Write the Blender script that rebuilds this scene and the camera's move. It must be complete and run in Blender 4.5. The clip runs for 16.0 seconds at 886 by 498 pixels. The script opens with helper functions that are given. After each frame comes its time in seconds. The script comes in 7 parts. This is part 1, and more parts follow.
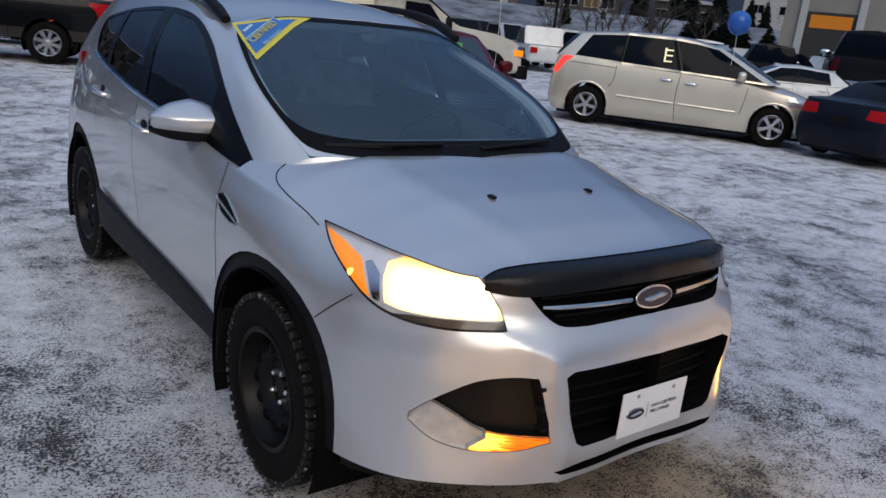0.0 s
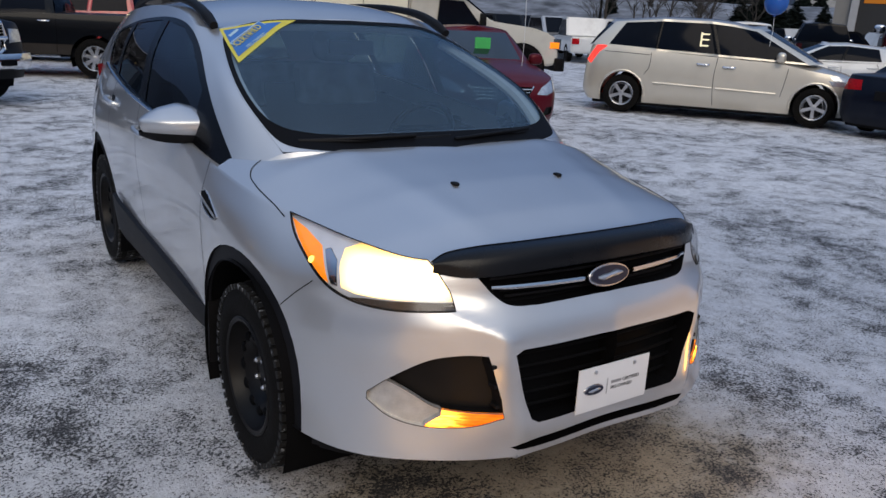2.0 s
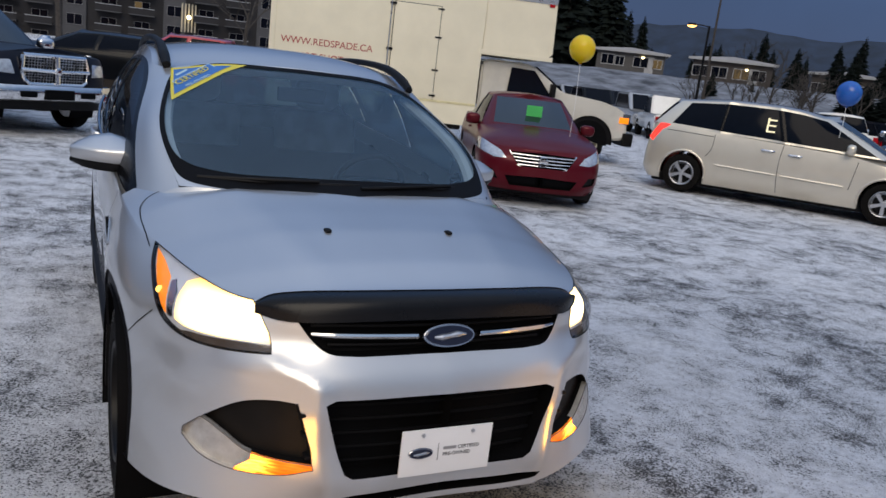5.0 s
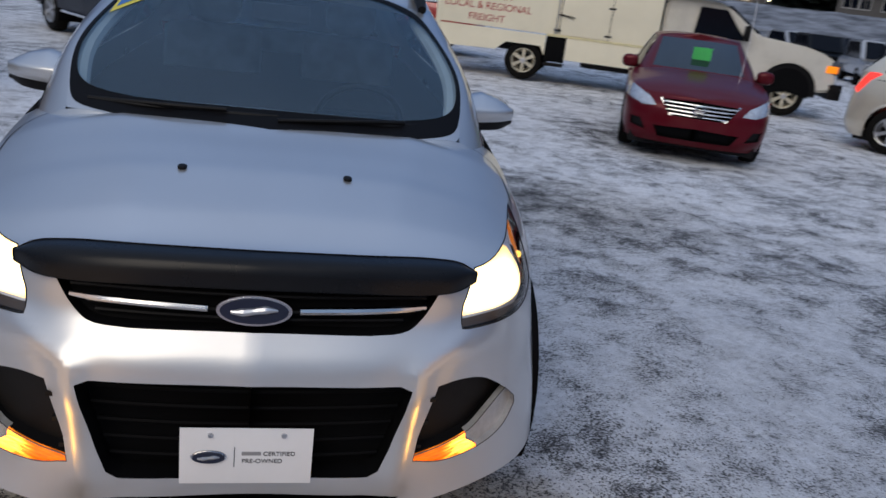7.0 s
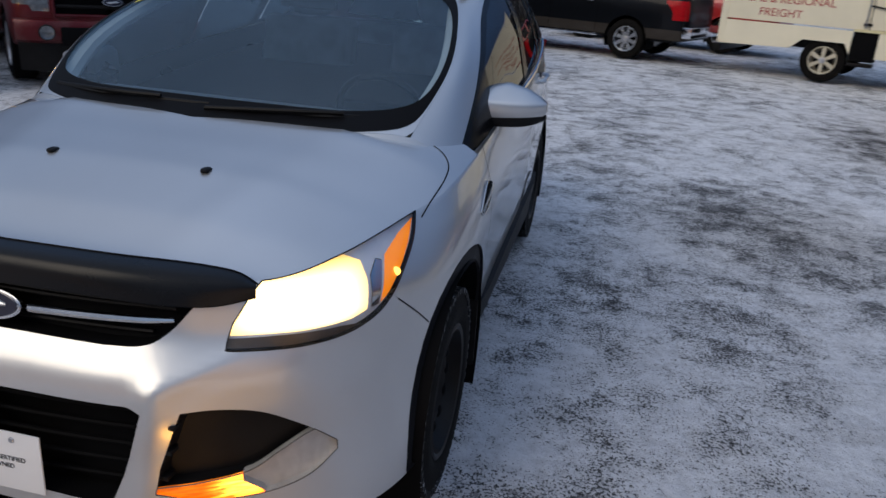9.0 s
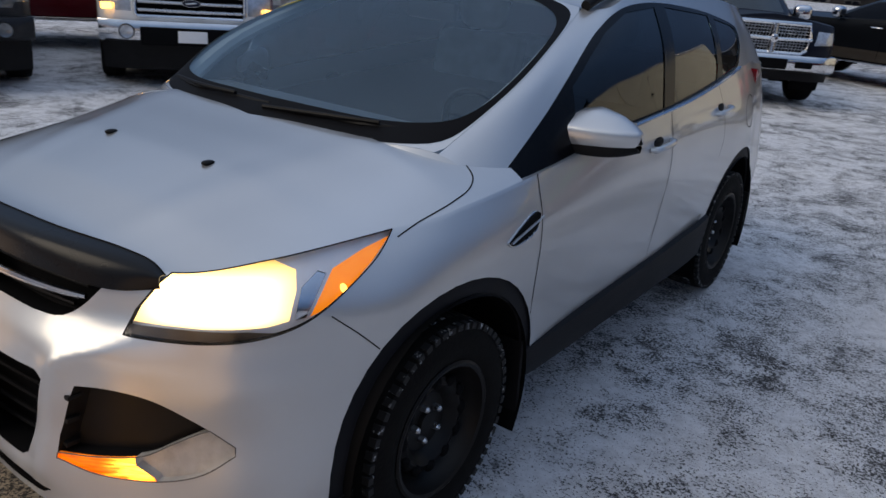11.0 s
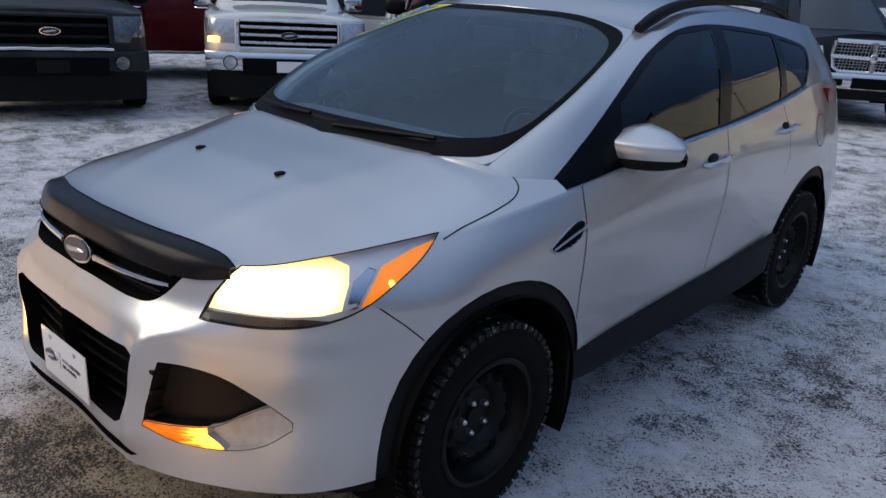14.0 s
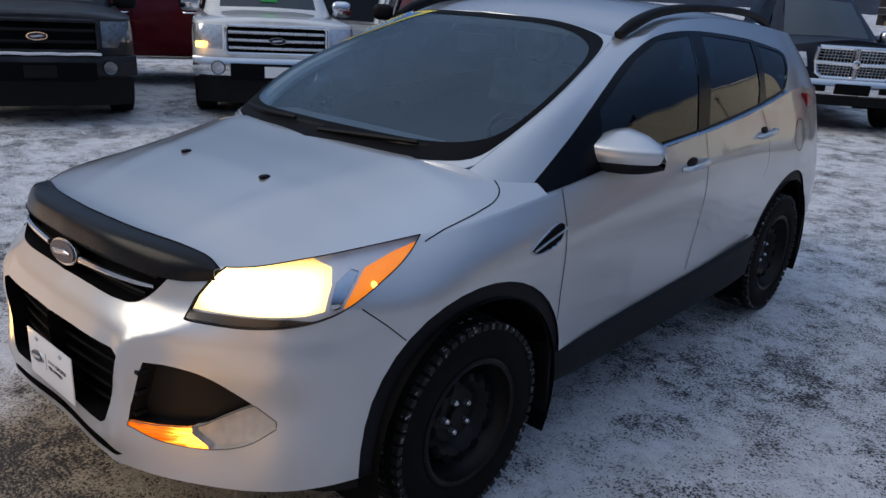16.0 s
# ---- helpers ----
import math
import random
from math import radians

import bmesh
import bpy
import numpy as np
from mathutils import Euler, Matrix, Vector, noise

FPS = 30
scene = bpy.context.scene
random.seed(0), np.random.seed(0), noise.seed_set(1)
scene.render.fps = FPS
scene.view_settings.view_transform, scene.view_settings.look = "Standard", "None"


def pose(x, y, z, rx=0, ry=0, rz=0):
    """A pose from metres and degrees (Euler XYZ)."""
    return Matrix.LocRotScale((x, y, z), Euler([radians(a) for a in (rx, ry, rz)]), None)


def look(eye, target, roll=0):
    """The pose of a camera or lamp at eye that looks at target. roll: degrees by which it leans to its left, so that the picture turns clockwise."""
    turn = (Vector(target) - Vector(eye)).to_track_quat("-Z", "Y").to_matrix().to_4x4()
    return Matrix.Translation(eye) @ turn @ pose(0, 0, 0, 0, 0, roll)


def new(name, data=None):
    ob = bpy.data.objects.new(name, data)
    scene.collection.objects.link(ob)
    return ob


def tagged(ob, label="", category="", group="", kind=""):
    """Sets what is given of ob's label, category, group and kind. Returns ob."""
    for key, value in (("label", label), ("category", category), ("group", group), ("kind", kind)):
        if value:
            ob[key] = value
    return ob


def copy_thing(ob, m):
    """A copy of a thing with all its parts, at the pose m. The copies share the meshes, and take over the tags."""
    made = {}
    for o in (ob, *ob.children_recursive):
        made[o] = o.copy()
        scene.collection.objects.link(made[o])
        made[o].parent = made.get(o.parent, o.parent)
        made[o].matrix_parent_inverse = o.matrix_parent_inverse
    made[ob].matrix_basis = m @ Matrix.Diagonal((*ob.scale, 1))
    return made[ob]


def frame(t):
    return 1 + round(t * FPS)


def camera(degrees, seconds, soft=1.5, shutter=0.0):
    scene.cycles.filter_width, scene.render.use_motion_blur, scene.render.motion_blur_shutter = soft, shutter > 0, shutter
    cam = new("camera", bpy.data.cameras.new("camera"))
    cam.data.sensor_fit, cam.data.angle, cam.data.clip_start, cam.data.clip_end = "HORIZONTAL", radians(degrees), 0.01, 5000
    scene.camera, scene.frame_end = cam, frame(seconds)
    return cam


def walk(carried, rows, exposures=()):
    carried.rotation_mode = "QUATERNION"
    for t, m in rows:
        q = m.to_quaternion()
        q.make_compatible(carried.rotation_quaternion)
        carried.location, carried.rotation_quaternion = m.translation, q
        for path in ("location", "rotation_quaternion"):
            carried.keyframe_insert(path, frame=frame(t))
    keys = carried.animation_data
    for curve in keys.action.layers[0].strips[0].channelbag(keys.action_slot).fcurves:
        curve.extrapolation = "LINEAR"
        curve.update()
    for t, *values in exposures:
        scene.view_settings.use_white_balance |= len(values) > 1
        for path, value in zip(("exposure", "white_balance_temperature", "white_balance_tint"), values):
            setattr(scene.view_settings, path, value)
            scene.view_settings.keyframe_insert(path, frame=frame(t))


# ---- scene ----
cam = camera(59.0, 16.0, soft=1.5, shutter=0.4)
ROWS = [
    (0, -1.953, -3.628, 1.641, 73.55, -5.81, -36.41),
    (0.5, -1.808, -3.717, 1.645, 73.82, -5.15, -34.70),
    (1, -1.747, -3.792, 1.653, 73.35, -3.92, -33.50),
    (1.5, -1.746, -3.839, 1.654, 73.02, -3.06, -33.11),
    (2, -1.754, -3.882, 1.651, 73.14, -2.81, -33.05),
    (2.5, -1.768, -3.959, 1.642, 73.71, -3.21, -32.93),
    (3, -1.730, -4.071, 1.649, 74.68, -3.90, -32.21),
    (3.5, -1.600, -4.187, 1.654, 75.92, -4.58, -31.00),
    (4, -1.417, -4.287, 1.658, 77.04, -4.91, -29.38),
    (4.5, -1.267, -4.286, 1.664, 77.44, -5.96, -27.62),
    (4.7, -1.204, -4.271, 1.667, 77.41, -6.32, -26.84),
    (6.8, -0.069, -3.969, 1.650, 72.32, -7.07, -12.78),
    (7, 0.049, -3.952, 1.649, 71.54, -6.88, -10.12),
    (7.5, 0.362, -3.844, 1.637, 70.26, -5.12, -0.31),
    (8, 0.669, -3.726, 1.644, 69.97, -5.75, 2.75),
    (8.2, 0.796, -3.705, 1.656, 70.20, -5.43, 4.03),
    (10.3, 1.780, -3.139, 1.635, 68.98, -4.28, 29.91),
    (10.5, 1.812, -3.090, 1.632, 69.19, -4.79, 31.75),
    (11, 1.994, -3.017, 1.663, 69.64, -4.51, 36.65),
    (11.5, 2.142, -3.016, 1.681, 70.23, -3.80, 39.72),
    (12, 2.166, -3.041, 1.666, 70.92, -3.11, 42.63),
    (12.5, 2.160, -3.055, 1.665, 70.79, -2.79, 44.04),
    (13, 2.168, -3.056, 1.661, 70.90, -2.84, 44.02),
    (13.5, 2.177, -3.059, 1.661, 70.95, -2.93, 43.84),
    (14, 2.231, -3.085, 1.674, 71.14, -2.98, 43.43),
    (14.5, 2.265, -3.098, 1.682, 71.37, -3.01, 43.14),
    (15, 2.265, -3.107, 1.682, 71.43, -3.17, 42.82),
    (15.5, 2.268, -3.105, 1.680, 71.49, -3.15, 42.71),
    (16, 2.277, -3.100, 1.679, 71.56, -3.12, 42.68),
]
walk(cam, [(t, pose(x, y, z, rx, ry, rz)) for t, x, y, z, rx, ry, rz in ROWS], exposures=[(0.0, 0.12, 6850, 11), (1.5, 0.14, 6850, 11), (4.0, 0.26, 7050, 11), (4.6, 0.28, 7100, 11), (6.8, 0.06, 6750, 11), (8.2, 0.06, 6750, 11), (10.4, -0.06, 7350, 11), (11.5, 0.2, 7250, 11), (12.5, 0.22, 7100, 11), (13.3, 0.16, 7000, 11), (14.6, 0.12, 6950, 11), (16.0, 0.11, 6950, 11)])

# ---- dusk sky under a closed cloud deck: brightest overhead, dark along the hills ----
world = bpy.data.worlds.new("world")
scene.world = world
world.use_nodes = True
wt = world.node_tree
wt.nodes.clear()
w_out, w_bg, w_sky = (wt.nodes.new(k) for k in ("ShaderNodeOutputWorld", "ShaderNodeBackground", "ShaderNodeTexSky"))
w_sky.sky_type, w_sky.sun_disc = "NISHITA", False
w_sky.sun_elevation, w_sky.sun_rotation = radians(3), radians(200)
w_tc, w_sep = wt.nodes.new("ShaderNodeTexCoord"), wt.nodes.new("ShaderNodeSeparateXYZ")
wt.links.new(w_tc.outputs["Generated"], w_sep.inputs[0])
w_ramp = wt.nodes.new("ShaderNodeValToRGB")
w_ramp.color_ramp.elements[0].position, w_ramp.color_ramp.elements[0].color = 0.0, (0.078, 0.112, 0.195, 1)
w_ramp.color_ramp.elements[1].position, w_ramp.color_ramp.elements[1].color = 1.0, (0.75, 0.87, 1.10, 1)
for p, c in ((0.12, (0.090, 0.135, 0.240, 1)), (0.4, (0.225, 0.335, 0.53, 1))):
    e = w_ramp.color_ramp.elements.new(p)
    e.color = c
wt.links.new(w_sep.outputs["Z"], w_ramp.inputs[0])
w_cloud = wt.nodes.new("ShaderNodeTexNoise")
w_cloud.inputs["Scale"].default_value, w_cloud.inputs["Detail"].default_value = 2.5, 5
wt.links.new(w_tc.outputs["Generated"], w_cloud.inputs["Vector"])
w_cr = wt.nodes.new("ShaderNodeMapRange")
w_cr.inputs["From Min"].default_value, w_cr.inputs["From Max"].default_value = 0.3, 0.7
w_cr.inputs["To Min"].default_value, w_cr.inputs["To Max"].default_value = 0.80, 1.20
wt.links.new(w_cloud.outputs["Fac"], w_cr.inputs["Value"])
w_mul = wt.nodes.new("ShaderNodeMix")
w_mul.data_type, w_mul.blend_type = "RGBA", "MULTIPLY"
w_mul.inputs[0].default_value = 1.0
wt.links.new(w_ramp.outputs[0], w_mul.inputs[6])
# the west, where the sun went down, is brighter than the east
w_dir = wt.nodes.new("ShaderNodeVectorMath")
w_dir.operation = "DOT_PRODUCT"
w_dir.inputs[1].default_value = (-0.45, -0.89, 0.0)
wt.links.new(w_tc.outputs["Generated"], w_dir.inputs[0])
w_side = wt.nodes.new("ShaderNodeValToRGB")
w_side.color_ramp.elements[0].position, w_side.color_ramp.elements[0].color = 0.0, (0.31, 0.46, 0.68, 1)
w_side.color_ramp.elements[1].position, w_side.color_ramp.elements[1].color = 1.0, (1.0, 0.97, 0.93, 1)
w_half = wt.nodes.new("ShaderNodeMath")
w_half.operation = "MULTIPLY_ADD"
w_half.inputs[1].default_value, w_half.inputs[2].default_value = 0.5, 0.5
wt.links.new(w_dir.outputs["Value"], w_half.inputs[0])
wt.links.new(w_half.outputs[0], w_side.inputs[0])
w_lean = wt.nodes.new("ShaderNodeMix")
w_lean.data_type, w_lean.blend_type = "RGBA", "MULTIPLY"
w_lean.inputs[0].default_value = 1.0
wt.links.new(w_side.outputs[0], w_lean.inputs[6])
wt.links.new(w_cr.outputs[0], w_lean.inputs[7])
wt.links.new(w_lean.outputs[2], w_mul.inputs[7])
w_mix = wt.nodes.new("ShaderNodeMix")
w_mix.data_type = "RGBA"
w_mix.inputs[0].default_value = 0.93
w_dim = wt.nodes.new("ShaderNodeMix")
w_dim.data_type, w_dim.blend_type = "RGBA", "MULTIPLY"
w_dim.inputs[0].default_value = 1.0
w_dim.inputs[7].default_value = (0.10, 0.10, 0.10, 1)
wt.links.new(w_sky.outputs[0], w_dim.inputs[6])
wt.links.new(w_dim.outputs[2], w_mix.inputs[6])
wt.links.new(w_mul.outputs[2], w_mix.inputs[7])
wt.links.new(w_mix.outputs[2], w_bg.inputs[0])
w_bg.inputs[1].default_value = 1.04
wt.links.new(w_bg.outputs[0], w_out.inputs[0])

sun_data = bpy.data.lights.new("sun", "SUN")
sun_data.energy, sun_data.angle, sun_data.color = 1.0, radians(40), (1.0, 0.90, 0.76)
sun = new("sun", sun_data)
sun.matrix_basis = look((-8, -13, 12), (0, 0, 0))

# ---- materials ----
def nodes_of(name):
    m = bpy.data.materials.new(name)
    m.use_nodes = True
    nt = m.node_tree
    return m, nt, nt.nodes["Principled BSDF"]


def noise_node(nt, scale, detail=4.0, rough=0.55, coord="Object"):
    tc = nt.nodes.new("ShaderNodeTexCoord")
    n = nt.nodes.new("ShaderNodeTexNoise")
    n.inputs["Scale"].default_value, n.inputs["Detail"].default_value, n.inputs["Roughness"].default_value = scale, detail, rough
    nt.links.new(tc.outputs[coord], n.inputs["Vector"])
    return n


def ramp(nt, src, stops):
    r = nt.nodes.new("ShaderNodeValToRGB")
    while len(r.color_ramp.elements) < len(stops):
        r.color_ramp.elements.new(0.5)
    for e, (p, c) in zip(r.color_ramp.elements, stops):
        e.position = p
        e.color = (*c, 1) if len(c) == 3 else c
    nt.links.new(src, r.inputs[0])
    return r


def mixrgb(nt, fac, a, b, kind="MIX"):
    m = nt.nodes.new("ShaderNodeMix")
    m.data_type, m.blend_type = "RGBA", kind
    for sock, v in ((m.inputs[0], fac), (m.inputs[6], a), (m.inputs[7], b)):
        if hasattr(v, "links"):
            nt.links.new(v, sock)
        elif isinstance(v, (int, float)):
            sock.default_value = v
        else:
            sock.default_value = (*v, 1)
    return m.outputs[2]


def add_bump(nt, bsdf, src, strength, dist=0.01):
    b = nt.nodes.new("ShaderNodeBump")
    b.inputs["Strength"].default_value, b.inputs["Distance"].default_value = strength, dist
    nt.links.new(src, b.inputs["Height"])
    nt.links.new(b.outputs[0], bsdf.inputs["Normal"])


def plain(name, col, rough=0.5, metal=0.0, coat=0.0, vary=0.15, scale=8.0, bump=0.0, bscale=60.0, emit=0.0, ecol=None, spec=0.5):
    m, nt, b = nodes_of(name)
    n = noise_node(nt, scale)
    lo = [c * (1 - vary) for c in col]
    hi = [min(1, c * (1 + vary)) for c in col]
    r = ramp(nt, n.outputs["Fac"], [(0.3, lo), (0.7, hi)])
    nt.links.new(r.outputs[0], b.inputs["Base Color"])
    rr = nt.nodes.new("ShaderNodeMapRange")
    rr.inputs["To Min"].default_value, rr.inputs["To Max"].default_value = max(0.02, rough * 0.85), min(1, rough * 1.15)
    nt.links.new(n.outputs["Fac"], rr.inputs["Value"])
    nt.links.new(rr.outputs[0], b.inputs["Roughness"])
    b.inputs["Metallic"].default_value = metal
    b.inputs["Coat Weight"].default_value = coat
    b.inputs["Specular IOR Level"].default_value = spec
    b.inputs["Coat Roughness"].default_value = 0.05
    if bump:
        n2 = noise_node(nt, bscale, 6)
        add_bump(nt, b, n2.outputs["Fac"], bump)
    if emit:
        b.inputs["Emission Color"].default_value = (*(ecol or col), 1)
        b.inputs["Emission Strength"].default_value = emit
    return m


def paint(name, col, metal=0.5, rough=0.32, dirt=(0.25, 0.23, 0.21), dirty=0.35):
    """Car paint: metallic base under a clear coat, with patches of road film."""
    m, nt, b = nodes_of(name)
    n = noise_node(nt, 2.2, 6)
    fl = noise_node(nt, 900, 2)
    base = mixrgb(nt, fl.outputs["Fac"], [c * 0.97 for c in col], [min(1, c * 1.03) for c in col])
    g = ramp(nt, n.outputs["Fac"], [(0.45, (0, 0, 0)), (0.75, (dirty,) * 3)])
    c = mixrgb(nt, g.outputs[0], base, dirt)
    nt.links.new(c, b.inputs["Base Color"])
    rr = nt.nodes.new("ShaderNodeMapRange")
    rr.inputs["To Min"].default_value, rr.inputs["To Max"].default_value = rough, rough + 0.2
    nt.links.new(g.outputs[0], rr.inputs["Value"])
    nt.links.new(rr.outputs[0], b.inputs["Roughness"])
    b.inputs["Metallic"].default_value = metal
    b.inputs["Specular IOR Level"].default_value = 0.5 if max(col) > 0.3 else 0.12
    b.inputs["Coat Weight"].default_value = 1.0 if max(col) > 0.3 else 0.18
    b.inputs["Coat Roughness"].default_value = 0.03
    return m


def glass(name, tint, base=0.045, boost=1.0, rough=0.0, film=0.0, film_sky_col=(0.5, 0.6, 0.7)):
    """A pane: tinted see-through, with a mirror on it that grows towards grazing view."""
    m = bpy.data.materials.new(name)
    m.use_nodes = True
    nt = m.node_tree
    nt.nodes.clear()
    out = nt.nodes.new("ShaderNodeOutputMaterial")
    tr, gl, mx, lw = (nt.nodes.new(k) for k in ("ShaderNodeBsdfTransparent", "ShaderNodeBsdfGlossy", "ShaderNodeMixShader", "ShaderNodeLayerWeight"))
    tr.inputs[0].default_value = (*tint, 1)
    gl.inputs["Roughness"].default_value = rough
    lw.inputs[0].default_value = 0.5
    pw, mul = nt.nodes.new("ShaderNodeMath"), nt.nodes.new("ShaderNodeMath")
    pw.operation, pw.inputs[1].default_value = "POWER", 4.0
    nt.links.new(lw.outputs["Facing"], pw.inputs[0])
    mul.operation, mul.use_clamp = "MULTIPLY_ADD", True
    mul.inputs[1].default_value, mul.inputs[2].default_value = 0.95 * boost, base
    nt.links.new(pw.outputs[0], mul.inputs[0])
    nt.links.new(mul.outputs[0], mx.inputs[0])
    nt.links.new(tr.outputs[0], mx.inputs[1])
    nt.links.new(gl.outputs[0], mx.inputs[2])
    last = mx.outputs[0]
    # diffuse film: surface haze with sky reflection put into its colour
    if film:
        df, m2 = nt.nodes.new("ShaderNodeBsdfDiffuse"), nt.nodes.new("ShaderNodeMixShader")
        df.inputs[0].default_value = (*film_sky_col, 1)
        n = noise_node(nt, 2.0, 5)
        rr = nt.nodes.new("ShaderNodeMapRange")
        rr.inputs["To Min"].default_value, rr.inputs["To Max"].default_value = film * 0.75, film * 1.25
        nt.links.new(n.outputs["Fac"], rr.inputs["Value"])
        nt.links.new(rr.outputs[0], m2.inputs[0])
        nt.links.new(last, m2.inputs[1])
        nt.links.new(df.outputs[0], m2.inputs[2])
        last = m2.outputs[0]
    nt.links.new(last, out.inputs[0])
    return m


def lamp_glow(name, core, edge, axes, centre, size, strength, spill, streak=0.0):
    """A lit reflector: brightest round its bulb, yellower and weaker towards its rim. Works for both sides of a car."""
    m = bpy.data.materials.new(name)
    m.use_nodes = True
    nt = m.node_tree
    b = nt.nodes["Principled BSDF"]
    b.inputs["Base Color"].default_value = (*edge, 1)
    b.inputs["Roughness"].default_value = 0.25
    tc, ab = nt.nodes.new("ShaderNodeTexCoord"), nt.nodes.new("ShaderNodeVectorMath")
    sp = nt.nodes.new("ShaderNodeSeparateXYZ")
    nt.links.new(tc.outputs["Object"], sp.inputs[0])
    cb = nt.nodes.new("ShaderNodeCombineXYZ")
    fa = nt.nodes.new("ShaderNodeMath")
    fa.operation = "ABSOLUTE"
    nt.links.new(sp.outputs[0], fa.inputs[0])
    nt.links.new(fa.outputs[0], cb.inputs[0])
    nt.links.new(sp.outputs[1], cb.inputs[1])
    nt.links.new(sp.outputs[2], cb.inputs[2])
    comp = nt.nodes.new("ShaderNodeCombineXYZ")
    for i, (a, c, s) in enumerate(zip(axes, centre, size)):
        d = nt.nodes.new("ShaderNodeVectorMath")
        d.operation = "DOT_PRODUCT"
        d.inputs[1].default_value = a
        nt.links.new(cb.outputs[0], d.inputs[0])
        f = nt.nodes.new("ShaderNodeMath")
        f.operation = "MULTIPLY_ADD"
        f.inputs[1].default_value, f.inputs[2].default_value = 1 / s, -c / s
        nt.links.new(d.outputs["Value"], f.inputs[0])
        nt.links.new(f.outputs[0], comp.inputs[i])
    sq = nt.nodes.new("ShaderNodeVectorMath")
    sq.operation = "MULTIPLY"
    nt.links.new(comp.outputs[0], sq.inputs[0])
    nt.links.new(comp.outputs[0], sq.inputs[1])
    ab.operation = "LENGTH"
    nt.links.new(sq.outputs[0], ab.inputs[0])
    rt4 = nt.nodes.new("ShaderNodeMath")
    rt4.operation = "SQRT"
    nt.links.new(ab.outputs["Value"], rt4.inputs[0])
    r = nt.nodes.new("ShaderNodeValToRGB")
    r.color_ramp.interpolation = "EASE"
    r.color_ramp.elements[0].position, r.color_ramp.elements[0].color = 0.16, (1, 1, 1, 1)
    r.color_ramp.elements[1].position, r.color_ramp.elements[1].color = 0.60, (spill, spill, spill, 1)
    hf = nt.nodes.new("ShaderNodeMath")
    hf.operation, hf.inputs[1].default_value = "MULTIPLY", 0.5
    nt.links.new(rt4.outputs[0], hf.inputs[0])
    nt.links.new(hf.outputs[0], r.inputs[0])
    c = mixrgb(nt, r.outputs[0], edge, core)
    nt.links.new(c, b.inputs["Emission Color"])
    st = nt.nodes.new("ShaderNodeMath")
    st.operation, st.inputs[1].default_value = "MULTIPLY", strength
    nt.links.new(r.outputs[0], st.inputs[0])
    last = st.outputs[0]
    if streak:
        mp, ns = nt.nodes.new("ShaderNodeMapping"), nt.nodes.new("ShaderNodeTexNoise")
        mp.inputs["Scale"].default_value = (18, 18, 150)
        ns.inputs["Scale"].default_value, ns.inputs["Detail"].default_value = 1.0, 3
        nt.links.new(cb.outputs[0], mp.inputs[0])
        nt.links.new(mp.outputs[0], ns.inputs["Vector"])
        sr = nt.nodes.new("ShaderNodeMapRange")
        for k, v in enumerate((0.35, 0.65, 1 - streak, 1 + streak)):
            sr.inputs[k + 1].default_value = v
        nt.links.new(ns.outputs["Fac"], sr.inputs[0])
        sm = nt.nodes.new("ShaderNodeMath")
        sm.operation = "MULTIPLY"
        nt.links.new(last, sm.inputs[0])
        nt.links.new(sr.outputs[0], sm.inputs[1])
        last = sm.outputs[0]
    nt.links.new(last, b.inputs["Emission Strength"])
    return m


def glow(name, col, strength):
    m = bpy.data.materials.new(name)
    m.use_nodes = True
    nt = m.node_tree
    nt.nodes.clear()
    out = nt.nodes.new("ShaderNodeOutputMaterial")
    e = nt.nodes.new("ShaderNodeEmission")
    e.inputs[0].default_value, e.inputs[1].default_value = (*col, 1), strength
    nt.links.new(e.outputs[0], out.inputs[0])
    return m


SILVER = paint("silver_paint", (0.61, 0.61, 0.61), metal=0.72, rough=0.31, dirty=0.08)
CHAMPAGNE = paint("champagne_paint", (0.72, 0.655, 0.54), metal=0.5, rough=0.33, dirty=0.12)
RED = paint("red_paint", (0.10, 0.004, 0.010), metal=0.2, rough=0.3, dirty=0.05)
BRIGHT_RED = paint("bright_red_paint", (0.45, 0.02, 0.02), metal=0.1)
WHITE = paint("white_paint", (0.72, 0.72, 0.70), metal=0.0, rough=0.4, dirty=0.3)
BLACK = paint("black_paint", (0.004, 0.005, 0.007), metal=0.0, rough=0.30, dirty=0.0)
NAVY = paint("navy_paint", (0.006, 0.009, 0.018), metal=0.1, rough=0.35, dirty=0.03)
GREY = paint("grey_paint", (0.022, 0.023, 0.026), metal=0.3, rough=0.4, dirty=0.12)
TAN = paint("tan_paint", (0.040, 0.033, 0.027), metal=0.1, rough=0.4, dirty=0.05)
CREAM = plain("cream_box_panel", (0.88, 0.80, 0.60), 0.5, vary=0.05, scale=1.5, bump=0.03, bscale=5)
PLASTIC = plain("black_plastic", (0.007, 0.0066, 0.007), 0.5, vary=0.25, bump=0.06, bscale=300, spec=0.16)
CLADDING = plain("grey_black_cladding", (0.009, 0.009, 0.011), 0.6, vary=0.4, scale=5, bump=0.08, bscale=250, spec=0.18)
MESHBLACK = plain("grille_black", (0.003, 0.003, 0.0035), 0.7, vary=0.2, spec=0.08)
RUBBER = plain("tyre_rubber", (0.006, 0.0052, 0.0045), 0.8, vary=0.5, scale=14, bump=0.25, bscale=90, spec=0.12)
STEEL_BLACK = plain("black_steel", (0.006, 0.0052, 0.005), 0.42, metal=0.0, vary=0.5, scale=9, spec=0.2)
CHROME = plain("chrome", (0.75, 0.75, 0.76), 0.12, metal=1.0, vary=0.04)
